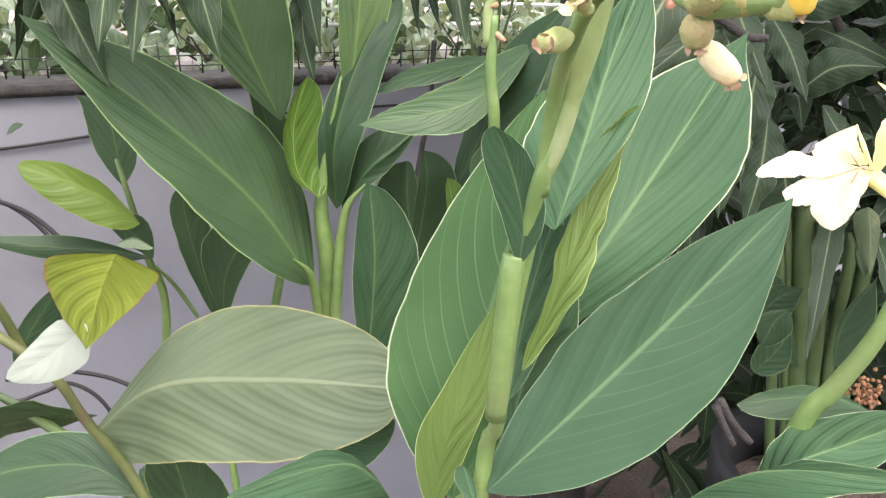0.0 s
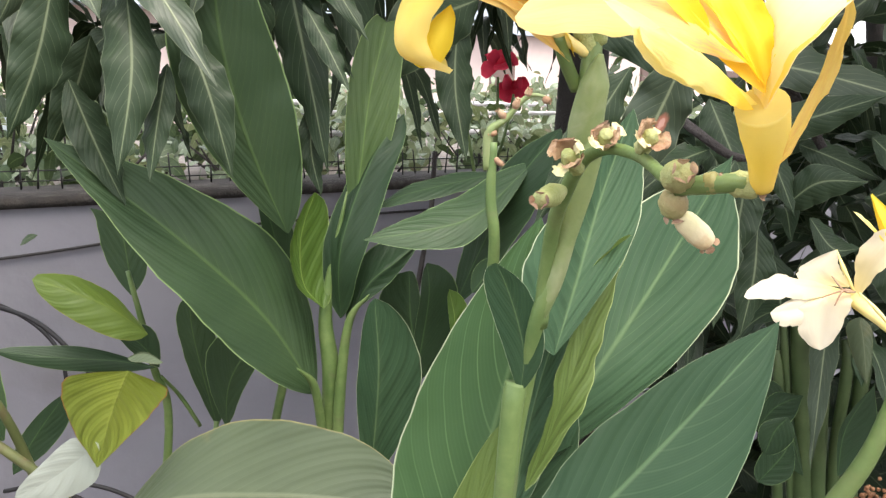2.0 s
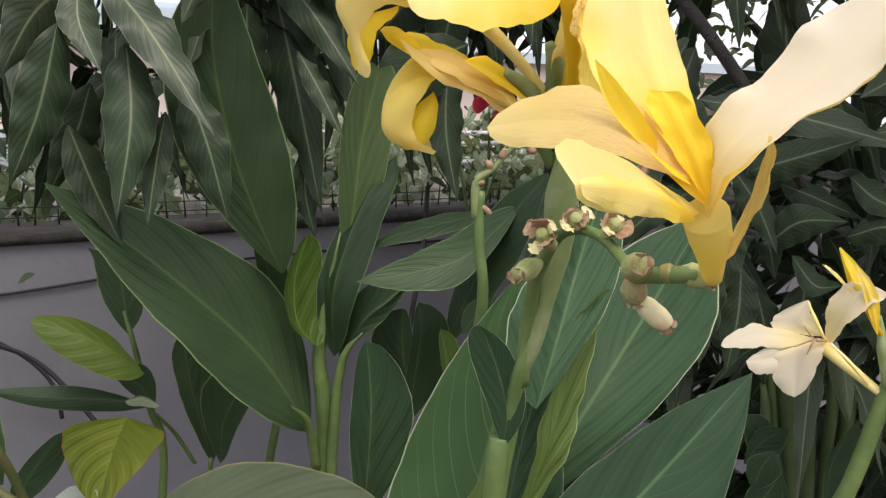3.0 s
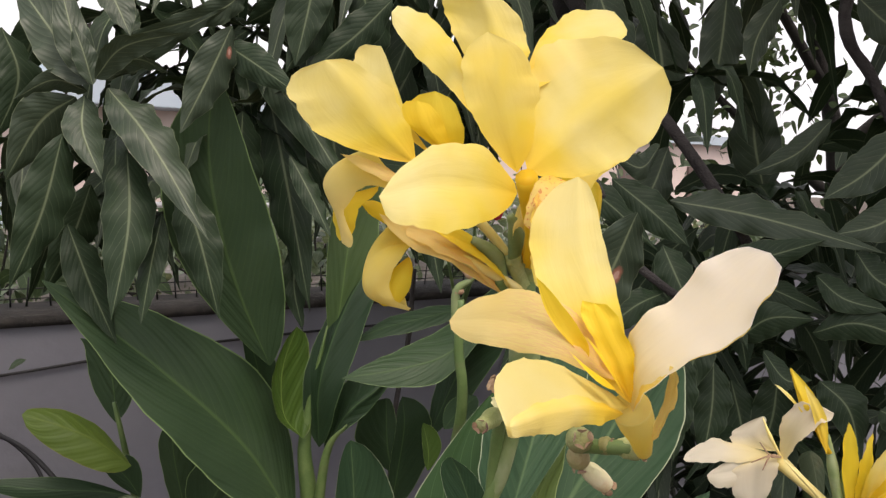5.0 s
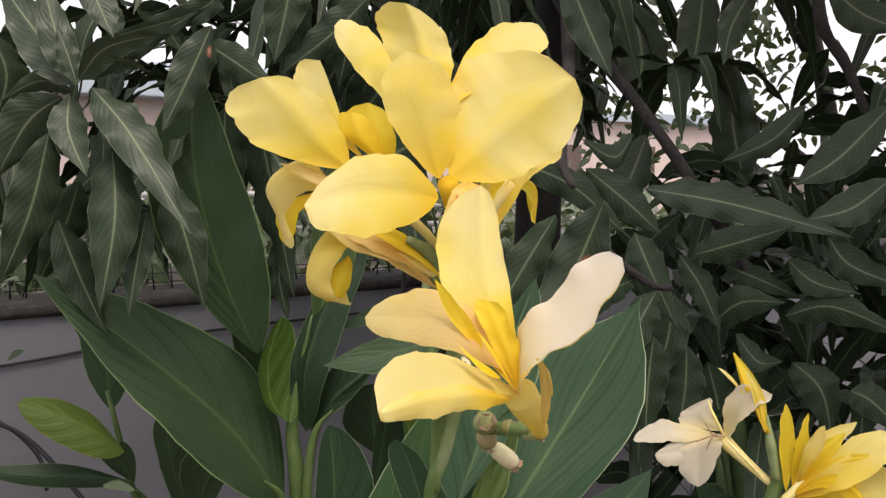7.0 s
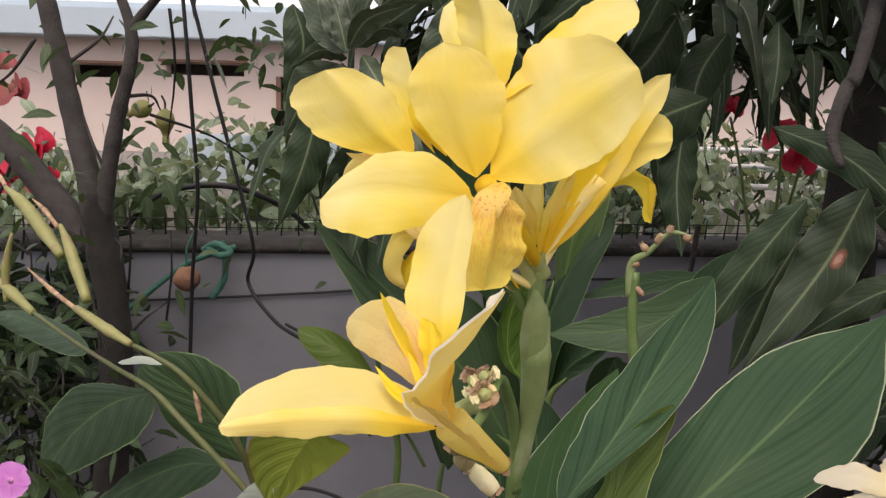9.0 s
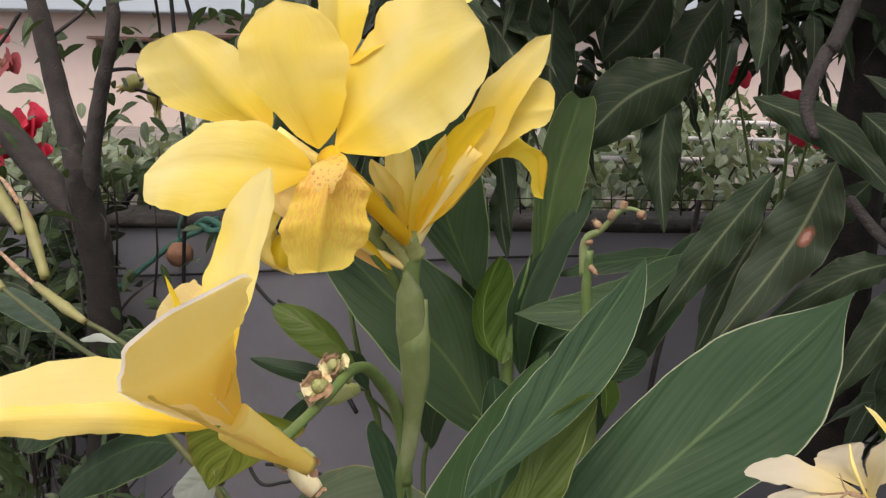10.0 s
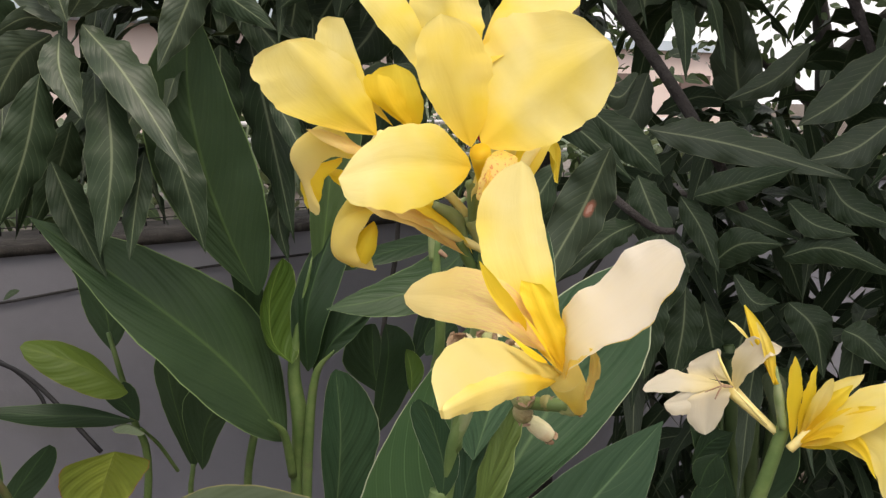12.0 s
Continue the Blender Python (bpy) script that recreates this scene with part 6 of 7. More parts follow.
mango_leaf(mango, MANGO_LIGHT, [(-0.3610, 0.7650, 1.6400), (-0.3710, 0.7650, 1.6750), (-0.3870, 0.7700, 1.7120)], (-0.0110, -0.0120, -0.0030), (0.0110, 0.0120, 0.0040))
mango_leaf(mango, MANGO_LIGHT, [(-0.3560, 0.7600, 1.6460), (-0.3150, 0.7500, 1.6810), (-0.2470, 0.7600, 1.6990)], (-0.0070, -0.0120, 0.0090), (0.0070, 0.0120, -0.0160))
mango_leaf(mango, MANGO_LIGHT, [(-0.3860, 0.8300, 1.7920), (-0.3550, 0.8100, 1.7430), (-0.3320, 0.8000, 1.7010)], (-0.0190, -0.0120, -0.0040), (0.0220, 0.0120, 0.0040))
mango_leaf(mango, MANGO_LIGHT, [(-0.3760, 0.8000, 1.6580), (-0.3270, 0.8000, 1.6750), (-0.2850, 0.8000, 1.6590)], (-0.0030, -0.0120, 0.0130), (0.0040, 0.0120, -0.0130))
mango_leaf(mango, MANGO_LIGHT, [(-0.2090, 0.8600, 1.7720), (-0.2470, 0.8300, 1.7340), (-0.3540, 0.8000, 1.6970)], (-0.0080, -0.0120, 0.0120), (0.0090, 0.0120, -0.0130))
mango_leaf(mango, MANGO, [(-0.1280, 0.8800, 1.8050), (-0.1360, 0.8700, 1.7470), (-0.1500, 0.8600, 1.6770)], (-0.0330, -0.0120, -0.0040), (0.0320, 0.0120, 0.0070))

# ---- the canna with red buds at the left ----
canna7 = thing("canna_plant", (-0.12, 0.56, 0.0), "canna lily with leaning bud stalks and broad leaves", "canna lily", "canna lilies")
tube("stem", canna7, STEM_OLIVE, [(-0.120, 0.560, 0.000), (-0.140, 0.550, 0.700), (-0.226, 0.550, 0.973), (-0.264, 0.530, 1.074), (-0.285, 0.510, 1.138), (-0.376, 0.490, 1.218), (-0.439, 0.500, 1.240), (-0.517, 0.510, 1.249), (-0.619, 0.525, 1.261), (-0.733, 0.540, 1.281)], (0.0075, 0.00675, 0.00525, 0.0046, 0.0042, 0.0038, 0.0034, 0.003, 0.0028, 0.0028), label="leaning green bud stalk")
tube("stem", canna7, STEM_OLIVE, [(-0.327, 0.560, 1.103), (-0.339, 0.530, 1.196), (-0.377, 0.500, 1.264), (-0.416, 0.490, 1.286), (-0.453, 0.480, 1.300)], (0.0045, 0.004, 0.0034, 0.003, 0.003), label="leaning green bud stalk")
tube("flower_bud", canna7, BUD, [(-0.444, 0.478, 1.300), (-0.488, 0.483, 1.307), (-0.561, 0.492, 1.321)], (0.00364, 0.00676, 0.00468), label="yellow-green bud sheath", lump=0.08)
tube("flower_bud", canna7, BUD, [(-0.536, 0.490, 1.334), (-0.569, 0.500, 1.370), (-0.589, 0.505, 1.395), (-0.611, 0.510, 1.417)], (0.00546, 0.00754, 0.0065, 0.00234), label="yellow-green flower bud", lump=0.08)
tube("flower_bud", canna7, BUD, [(-0.597, 0.500, 1.381), (-0.651, 0.515, 1.402), (-0.710, 0.525, 1.433), (-0.757, 0.530, 1.452)], (0.0052, 0.00936, 0.00858, 0.0026), label="pale green flower bud", lump=0.08)
tube("flower_bud", canna7, BUD, [(-0.729, 0.540, 1.279), (-0.793, 0.550, 1.296), (-0.863, 0.560, 1.315)], (0.00455, 0.00858, 0.0026), label="pale green flower bud", lump=0.08)
tube("flower_bud", canna7, BUD, [(-0.810, 0.550, 1.281), (-0.815, 0.555, 1.330), (-0.802, 0.560, 1.381)], (0.0039, 0.0065, 0.00195), label="pale green flower bud", lump=0.08)
tube("withered_stub", canna7, HUSK, [(-0.556, 0.490, 1.320), (-0.621, 0.500, 1.334), (-0.687, 0.510, 1.353)], (0.0026, 0.0034, 0.0008), label="pinkish withered stub", lump=0.15)
tube("withered_stub", canna7, HUSK, [(-0.752, 0.530, 1.445), (-0.789, 0.540, 1.465), (-0.857, 0.550, 1.485)], (0.0026, 0.0034, 0.0008), label="pinkish withered stub", lump=0.15)
tube("withered_stub", canna7, HUSK, [(-0.616, 0.510, 1.413), (-0.656, 0.520, 1.430), (-0.698, 0.530, 1.441)], (0.0026, 0.0034, 0.0008), label="pinkish withered stub", lump=0.15)
blade("leaf", canna7, CANNA_MID, [(-0.365, 0.570, 1.142), (-0.409, 0.580, 1.170), (-0.473, 0.590, 1.197), (-0.577, 0.600, 1.221)], (0.036, -0.004, 0.064), (-0.091, 0.006, -0.032), label="broad green leaf with fine veins", power=1.0, nu=24, nv=6, cup=0.1, ragged=0.01, wave=0.006)
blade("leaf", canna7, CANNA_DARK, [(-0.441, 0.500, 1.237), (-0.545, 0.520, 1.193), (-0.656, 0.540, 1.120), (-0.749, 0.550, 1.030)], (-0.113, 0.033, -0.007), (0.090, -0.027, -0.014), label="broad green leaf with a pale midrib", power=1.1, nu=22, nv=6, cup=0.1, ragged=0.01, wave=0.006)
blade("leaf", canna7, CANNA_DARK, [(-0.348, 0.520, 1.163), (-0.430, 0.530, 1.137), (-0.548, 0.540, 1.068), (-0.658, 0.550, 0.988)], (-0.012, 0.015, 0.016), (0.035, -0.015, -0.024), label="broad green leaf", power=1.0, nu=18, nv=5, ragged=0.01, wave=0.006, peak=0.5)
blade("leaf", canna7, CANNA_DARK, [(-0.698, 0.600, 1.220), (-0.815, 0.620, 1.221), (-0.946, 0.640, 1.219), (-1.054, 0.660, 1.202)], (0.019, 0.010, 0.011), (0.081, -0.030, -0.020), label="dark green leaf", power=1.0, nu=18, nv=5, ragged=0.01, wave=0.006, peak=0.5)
blade("leaf", canna7, CANNA_UNDER, [(-0.415, 0.500, 1.276), (-0.467, 0.510, 1.270), (-0.526, 0.520, 1.251)], (-0.007, 0.005, 0.001), (0.006, -0.005, -0.004), label="thin pale leaf", power=1.0, nu=12, nv=3, ragged=0.01, wave=0.006, peak=0.5)
tube("flower_bud", canna7, HUSK, [(-0.403, 0.540, 1.194), (-0.409, 0.540, 1.218), (-0.416, 0.540, 1.236)], (0.00225, 0.003375, 0.00075), label="dry papery bud")

# ---- the pomegranate by the wall ----
red_canna = thing("canna_plant", (0.0, 1.95, 1.18), "red canna lily in the bed beyond the wall", "canna lily", "canna lilies")
tube("stem", red_canna, STEM, [(0.000, 1.950, 1.180), (0.036, 1.920, 1.355), (0.038, 1.900, 1.508)], (0.006, 0.005, 0.003), label="thin stem")
tube("stem", red_canna, STEM, [(0.000, 1.950, 1.180), (-0.050, 1.920, 1.444), (-0.082, 1.900, 1.577)], (0.005, 0.004, 0.003), label="thin stem")
tube("stem", red_canna, STEM, [(0.000, 1.950, 1.180), (0.058, 1.950, 1.368), (0.077, 1.950, 1.468)], (0.005, 0.004, 0.003), label="thin stem")
pomegranate = thing("pomegranate_tree", (-1.0, 0.87, 0.0), "small pomegranate tree with grey forked trunk and hanging fruits", "pomegranate tree")
# lower trunk in darker bark than the branches, standing for shade down there
tube("trunk", pomegranate, BARK_DARK, [(-0.920, 0.920, 0.000), (-0.950, 0.900, 0.500), (-1.082, 0.900, 0.721), (-1.040, 0.890, 0.965), (-1.021, 0.880, 1.163), (-1.032, 0.870, 1.300), (-1.039, 0.862, 1.400)], (0.045, 0.04, 0.036, 0.034, 0.03, 0.032, 0.026), label="forked trunk, bark darkened for shade", sides=12, lump=0.06)
tube("branch", pomegranate, BARK, [(-1.041, 0.865, 1.322), (-1.044, 0.860, 1.411), (-1.086, 0.860, 1.539), (-1.120, 0.860, 1.656), (-1.162, 0.860, 1.794), (-1.240, 0.870, 1.927)], (0.028, 0.024, 0.021, 0.019, 0.017, 0.012), label="grey branch", lump=0.06)
tube("branch", pomegranate, BARK, [(-1.035, 0.870, 1.322), (-1.009, 0.870, 1.423), (-0.984, 0.880, 1.541), (-0.953, 0.890, 1.645), (-0.962, 0.900, 1.707), (-0.994, 0.900, 1.779)], (0.02, 0.016, 0.014, 0.012, 0.011, 0.008), label="grey branch", lump=0.06)
tube("branch", pomegranate, BARK, [(-0.963, 0.900, 1.702), (-0.937, 0.910, 1.732), (-0.876, 0.920, 1.784)], (0.01, 0.009, 0.006), label="grey branch", lump=0.06)
tube("branch", pomegranate, BARK, [(-1.050, 0.870, 1.298), (-1.116, 0.850, 1.361), (-1.228, 0.820, 1.479), (-1.349, 0.800, 1.555), (-1.572, 0.800, 1.624)], (0.03, 0.028, 0.026, 0.024, 0.02), label="thick leaning branch", lump=0.06)
tube("twig", pomegranate, BARK, [(-0.969, 0.890, 1.583), (-0.973, 0.950, 1.585), (-1.069, 1.050, 1.558)], (0.004, 0.003, 0.0015), label="thin twig", sides=6)
tube("twig", pomegranate, BARK, [(-1.003, 0.870, 1.434), (-1.014, 0.850, 1.488), (-1.043, 0.850, 1.550)], (0.004, 0.003, 0.0015), label="thin twig", sides=6)
tube("twig", pomegranate, BARK, [(-1.192, 0.860, 1.689), (-1.245, 0.840, 1.624), (-1.315, 0.830, 1.590)], (0.004, 0.003, 0.0015), label="thin twig", sides=6)
tube("twig", pomegranate, BARK, [(-1.060, 0.880, 1.133), (-1.222, 0.860, 1.060), (-1.438, 0.850, 0.969)], (0.004, 0.003, 0.0015), label="thin twig", sides=6)
tube("twig", pomegranate, BARK, [(-1.054, 0.890, 1.036), (-1.191, 0.870, 0.911), (-1.382, 0.860, 0.814)], (0.004, 0.003, 0.0015), label="thin twig", sides=6)
tube("twig", pomegranate, BARK, [(-1.085, 0.860, 1.645), (-1.052, 0.900, 1.689), (-1.075, 0.950, 1.737)], (0.004, 0.003, 0.0015), label="thin twig", sides=6)
tube("twig", pomegranate, BARK, [(-1.033, 0.890, 1.064), (-1.010, 0.930, 1.131), (-1.007, 1.000, 1.165)], (0.004, 0.003, 0.0015), label="thin twig", sides=6)
tube("twig", pomegranate, BARK, [(-1.233, 0.820, 1.445), (-1.308, 0.820, 1.347), (-1.393, 0.820, 1.217)], (0.004, 0.003, 0.0015), label="thin twig", sides=6)
tube("twig", pomegranate, BARK, [(-1.438, 0.850, 0.969), (-1.338, 0.830, 1.097), (-1.328, 0.820, 1.200)], (0.004, 0.003, 0.0015), label="thin twig", sides=6)
pomegranate_fruit(pomegranate, (-1.146, 1.126, 1.535), 0.0 if 1 else 1.3)
pomegranate_fruit(pomegranate, (-1.218, 1.120, 1.559), 0.0 if 0 else 1.3)
red_flower(pomegranate, (-1.391, 0.970, 1.454), 0.075)
red_flower(pomegranate, (-1.479, 0.960, 1.400), 0.06)
red_flower(pomegranate, (-1.354, 0.970, 1.392), 0.045)
red_flower(pomegranate, (-1.479, 0.900, 1.371), 0.06)
red_flower(pomegranate, (-1.424, 0.950, 1.594), 0.05, faded=True)
red_flower(pomegranate, (-1.505, 0.950, 1.644), 0.06, faded=True)
red_flower(red_canna, (0.042, 1.900, 1.540), 0.05)
red_flower(red_canna, (-0.084, 1.900, 1.600), 0.035)
red_flower(red_canna, (0.077, 1.950, 1.489), 0.045)

# ---- cables and ropes ----
hanging_cable = tube("hanging_cable", None, BLACK, [(-0.996, 1.050, 1.832), (-0.985, 1.050, 1.700), (-0.984, 1.060, 1.519), (-0.987, 1.070, 1.389), (-1.021, 1.080, 1.212), (-1.037, 1.080, 1.015)], (0.0042, 0.0042), sides=8, count=60)
tagged(hanging_cable, "black cable hanging straight down beside the wall", "cable")
loose_cable = tube("loose_cable", None, BLACK, [(-1.050, 1.100, 1.844), (-1.018, 1.100, 1.774), (-0.979, 1.120, 1.590), (-0.937, 1.140, 1.400), (-0.918, 1.160, 1.263), (-0.954, 1.180, 1.178), (-0.843, 1.150, 1.111), (-0.673, 1.100, 1.080), (-0.520, 1.050, 0.968)], (0.0042, 0.0042), sides=8, count=90)
tagged(loose_cable, "black cable hanging in a loose bend", "cable")
low_cable = tube("low_cable", None, BLACK, [(-0.863, 1.200, 1.094), (-0.803, 1.200, 1.076), (-0.732, 1.180, 1.048), (-0.684, 1.160, 1.011), (-0.670, 1.150, 0.963)], (0.0036, 0.0036), sides=8, count=50)
tagged(low_cable, "black cable curving in front of the wall", "cable")
ground_cable = tube("ground_cable", None, BLACK, [(-0.664, 0.900, 0.909), (-0.620, 0.900, 0.861), (-0.579, 0.920, 0.867), (-0.546, 0.940, 0.873), (-0.503, 0.950, 0.836), (-0.469, 0.950, 0.749)], (0.0032, 0.0032), sides=8, count=60)
tagged(ground_cable, "black cable looping near the plants", "cable")
bottom_cable = tube("bottom_cable", None, BLACK, [(-0.656, 0.950, 0.866), (-0.572, 0.950, 0.886), (-0.493, 0.950, 0.882), (-0.418, 0.950, 0.853)], (0.0034, 0.0034), sides=8, count=40)
tagged(bottom_cable, "black cable lying low by the wall", "cable")
green_rope = tube("green_rope", None, ROPE, [(-1.233, 1.020, 1.073), (-1.181, 1.060, 1.127), (-1.114, 1.120, 1.200), (-1.052, 1.150, 1.236), (-1.002, 1.190, 1.256)], (0.0065, 0.0065), sides=8, count=50)
tagged(green_rope, "green nylon rope tied along the wall", "rope")
rope_tail = tube("rope_tail", None, ROPE, [(-1.026, 1.170, 1.269), (-1.015, 1.170, 1.225), (-1.018, 1.165, 1.179), (-1.040, 1.150, 1.138)], (0.008, 0.008), sides=8, count=40)
tagged(rope_tail, "knotted end of green nylon rope", "rope")
rope_knot = tube("rope_knot", None, ROPE, [(-1.061, 1.150, 1.248), (-1.023, 1.150, 1.265), (-0.989, 1.160, 1.249), (-1.004, 1.140, 1.243), (-1.051, 1.150, 1.256)], (0.008, 0.008), sides=8, count=50)
tagged(rope_knot, "knot in a green nylon rope", "rope")
bent_pipe = tube("bent_pipe", None, BLACK, [(-1.469, 1.250, 1.245), (-1.403, 1.300, 1.330), (-1.318, 1.360, 1.362), (-1.234, 1.440, 1.355), (-1.164, 1.540, 1.298), (-1.135, 1.600, 1.239)], (0.008, 0.008), sides=8, count=60)
tagged(bent_pipe, "bent dark pipe arching over the bed", "pipe")
dry_vine = tube("dry_vine", None, BARK, [(-0.093, 1.700, 1.336), (-0.096, 1.650, 1.197), (-0.107, 1.600, 1.108), (-0.116, 1.550, 1.008), (-0.117, 1.500, 0.860)], (0.006, 0.006), sides=8, count=50)
tagged(dry_vine, "dry brown vine stem hanging on the wall", "vine")
CLAY_AT = Vector((-1.080, 1.115, 1.184))

# ---- the cannas at the right, their shade put into stem and leaf colours ----
canna8 = thing("canna_plant", (0.62, 1.1, 0.0), "dense shaded canna stalks with dark leaves", "canna lily", "canna lilies")
tube("stalk", canna8, STEM_SHADE, [(0.514, 1.100, 1.172), (0.522, 1.100, 1.122), (0.560, 1.120, 0.846), (0.614, 1.150, 0.496)], (0.0084, 0.014, 0.014, 0.014), label="green stalk, darkened for shade")
tube("stalk", canna8, STEM_SHADE, [(0.549, 1.100, 1.149), (0.558, 1.100, 1.098), (0.583, 1.120, 0.837), (0.640, 1.150, 0.486)], (0.0072, 0.012, 0.012, 0.012), label="green stalk, darkened for shade")
tube("stalk", canna8, STEM_SHADE, [(0.586, 1.100, 1.116), (0.595, 1.100, 1.065), (0.603, 1.120, 0.869), (0.662, 1.150, 0.525)], (0.0054, 0.009, 0.009, 0.009), label="green stalk, darkened for shade")
tube("stalk", canna8, STEM_SHADE, [(0.491, 1.100, 1.095), (0.499, 1.100, 1.042), (0.520, 1.120, 0.863), (0.570, 1.150, 0.516)], (0.0048, 0.008, 0.008, 0.008), label="green stalk, darkened for shade")
tube("stalk", canna8, STEM_SHADE, [(0.609, 1.100, 1.143), (0.618, 1.100, 1.092), (0.629, 1.120, 0.870), (0.690, 1.150, 0.527)], (0.0066, 0.011, 0.011, 0.011), label="green stalk, darkened for shade")
tube("stalk", canna8, STEM_SHADE, [(0.495, 1.100, 1.146), (0.503, 1.100, 1.095), (0.540, 1.120, 0.864), (0.592, 1.150, 0.518)], (0.0036, 0.006, 0.006, 0.006), label="green stalk, darkened for shade")
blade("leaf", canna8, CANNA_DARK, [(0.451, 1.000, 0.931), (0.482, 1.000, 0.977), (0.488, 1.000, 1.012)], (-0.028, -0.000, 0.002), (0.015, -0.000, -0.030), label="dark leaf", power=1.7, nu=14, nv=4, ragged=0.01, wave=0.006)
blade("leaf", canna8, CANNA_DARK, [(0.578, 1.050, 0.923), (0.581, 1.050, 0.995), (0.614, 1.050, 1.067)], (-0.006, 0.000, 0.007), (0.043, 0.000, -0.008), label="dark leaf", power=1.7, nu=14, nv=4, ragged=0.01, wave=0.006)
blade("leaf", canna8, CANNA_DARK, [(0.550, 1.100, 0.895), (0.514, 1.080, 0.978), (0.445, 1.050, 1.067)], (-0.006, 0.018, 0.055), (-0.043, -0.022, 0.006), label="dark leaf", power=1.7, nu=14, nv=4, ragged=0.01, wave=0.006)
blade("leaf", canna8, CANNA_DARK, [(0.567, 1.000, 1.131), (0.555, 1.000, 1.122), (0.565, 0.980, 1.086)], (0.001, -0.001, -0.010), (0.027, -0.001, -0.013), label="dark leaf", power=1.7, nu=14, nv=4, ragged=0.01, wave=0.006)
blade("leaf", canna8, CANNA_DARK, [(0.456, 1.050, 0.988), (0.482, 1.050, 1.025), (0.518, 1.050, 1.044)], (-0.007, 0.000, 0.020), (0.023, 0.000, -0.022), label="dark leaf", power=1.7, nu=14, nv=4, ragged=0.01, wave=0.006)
seed_head(canna8, (0.599, 0.980, 0.917))
blade("leaf", canna8, CANNA_PALE, [(0.4990, 0.8600, 1.2150), (0.5070, 0.8600, 1.1850), (0.5160, 0.8600, 1.1340)], (-0.0150, 0.0100, 0.0), (0.0150, 0.0100, 0.0), label="hanging dry grey leaf tip", power=1.2, nu=14, nv=4, cup=0.3, peak=0.35)
tube("stalk", canna8, BARK, [(0.3790, 0.9000, 0.9380), (0.4020, 0.9000, 0.9020), (0.4270, 0.9000, 0.8770)], (0.006, 0.006, 0.005), label="dry brown leaf stalk", lump=0.08)
tube("stalk", canna8, BARK, [(0.3690, 0.8800, 0.9400), (0.3850, 0.8800, 0.9080), (0.3990, 0.8800, 0.8840)], (0.005, 0.005, 0.004), label="dry brown leaf stalk", lump=0.08)
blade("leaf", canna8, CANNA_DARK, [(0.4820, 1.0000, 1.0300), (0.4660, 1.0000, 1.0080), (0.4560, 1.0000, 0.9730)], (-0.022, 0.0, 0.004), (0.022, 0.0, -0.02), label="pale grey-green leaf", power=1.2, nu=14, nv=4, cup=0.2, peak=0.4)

# ---- the periwinkle ----
periwinkle((-0.425, 0.322, 1.205), [(-0.391, 0.333, 1.219), (-0.383, 0.347, 1.206), (-0.364, 0.345, 1.201), (-0.413, 0.355, 1.216), (-0.371, 0.362, 1.186), (-0.377, 0.315, 1.204), (-0.406, 0.368, 1.203), (-0.352, 0.330, 1.188), (-0.396, 0.318, 1.190), (-0.362, 0.320, 1.176), (-0.345, 0.350, 1.178), (-0.410, 0.330, 1.180)])

# ---- shaded leaf tufts of the mango ----
mango_whorl(mango, (-0.308, 1.380, 1.698), 7, 0.21, 500)
mango_whorl(mango, (-0.274, 1.502, 1.617), 7, 0.21, 501)
mango_whorl(mango, (-0.243, 1.666, 1.719), 7, 0.21, 502)
mango_whorl(mango, (-0.145, 1.621, 1.780), 7, 0.21, 503)
mango_whorl(mango, (-0.114, 1.985, 1.713), 7, 0.21, 504)
mango_whorl(mango, (-0.008, 1.948, 1.784), 7, 0.21, 505)
mango_whorl(mango, (-0.033, 2.141, 1.651), 7, 0.21, 506)
mango_whorl(mango, (0.102, 1.906, 1.822), 7, 0.21, 507)
mango_whorl(mango, (0.243, 1.736, 1.751), 7, 0.21, 508)
mango_whorl(mango, (0.274, 1.857, 1.673), 7, 0.21, 509)
mango_whorl(mango, (-0.228, 1.327, 1.770), 7, 0.21, 510)
mango_whorl(mango, (-0.169, 1.431, 1.551), 7, 0.21, 511)
mango_whorl(mango, (-0.061, 1.561, 1.810), 7, 0.21, 512)
mango_whorl(mango, (0.139, 2.177, 1.853), 7, 0.21, 513)
mango_whorl(mango, (-0.258, 1.878, 1.642), 7, 0.21, 514)
mango_whorl(mango, (-0.341, 1.333, 1.590), 7, 0.21, 515)
mango_whorl(mango, (-0.439, 1.100, 1.783), 6, 0.19, 618)
mango_whorl(mango, (-0.383, 1.020, 1.698), 6, 0.19, 640)
mango_whorl(mango, (-0.286, 1.050, 1.716), 6, 0.19, 641)
mango_whorl(mango, (-0.586, 1.000, 1.607), 6, 0.19, 642)
mango_whorl(mango, (-0.618, 1.000, 1.544), 6, 0.19, 643)
mango_whorl(mango, (-0.442, 1.050, 1.548), 6, 0.19, 644)
mango_whorl(mango, (-0.346, 1.050, 1.739), 6, 0.19, 619)
mango_whorl(mango, (-0.455, 1.000, 1.607), 6, 0.19, 620)
mango_whorl(mango, (-0.388, 1.000, 1.533), 6, 0.19, 622)
mango_whorl(mango, (-0.465, 1.050, 1.488), 6, 0.19, 623)
mango_whorl(mango, (-0.284, 1.100, 1.775), 6, 0.19, 625)
mango_whorl(mango, (-0.031, 1.500, 1.700), 6, 0.19, 650)
mango_whorl(mango, (0.038, 1.550, 1.702), 6, 0.19, 651)
mango_whorl(mango, (0.119, 1.500, 1.706), 6, 0.19, 652)

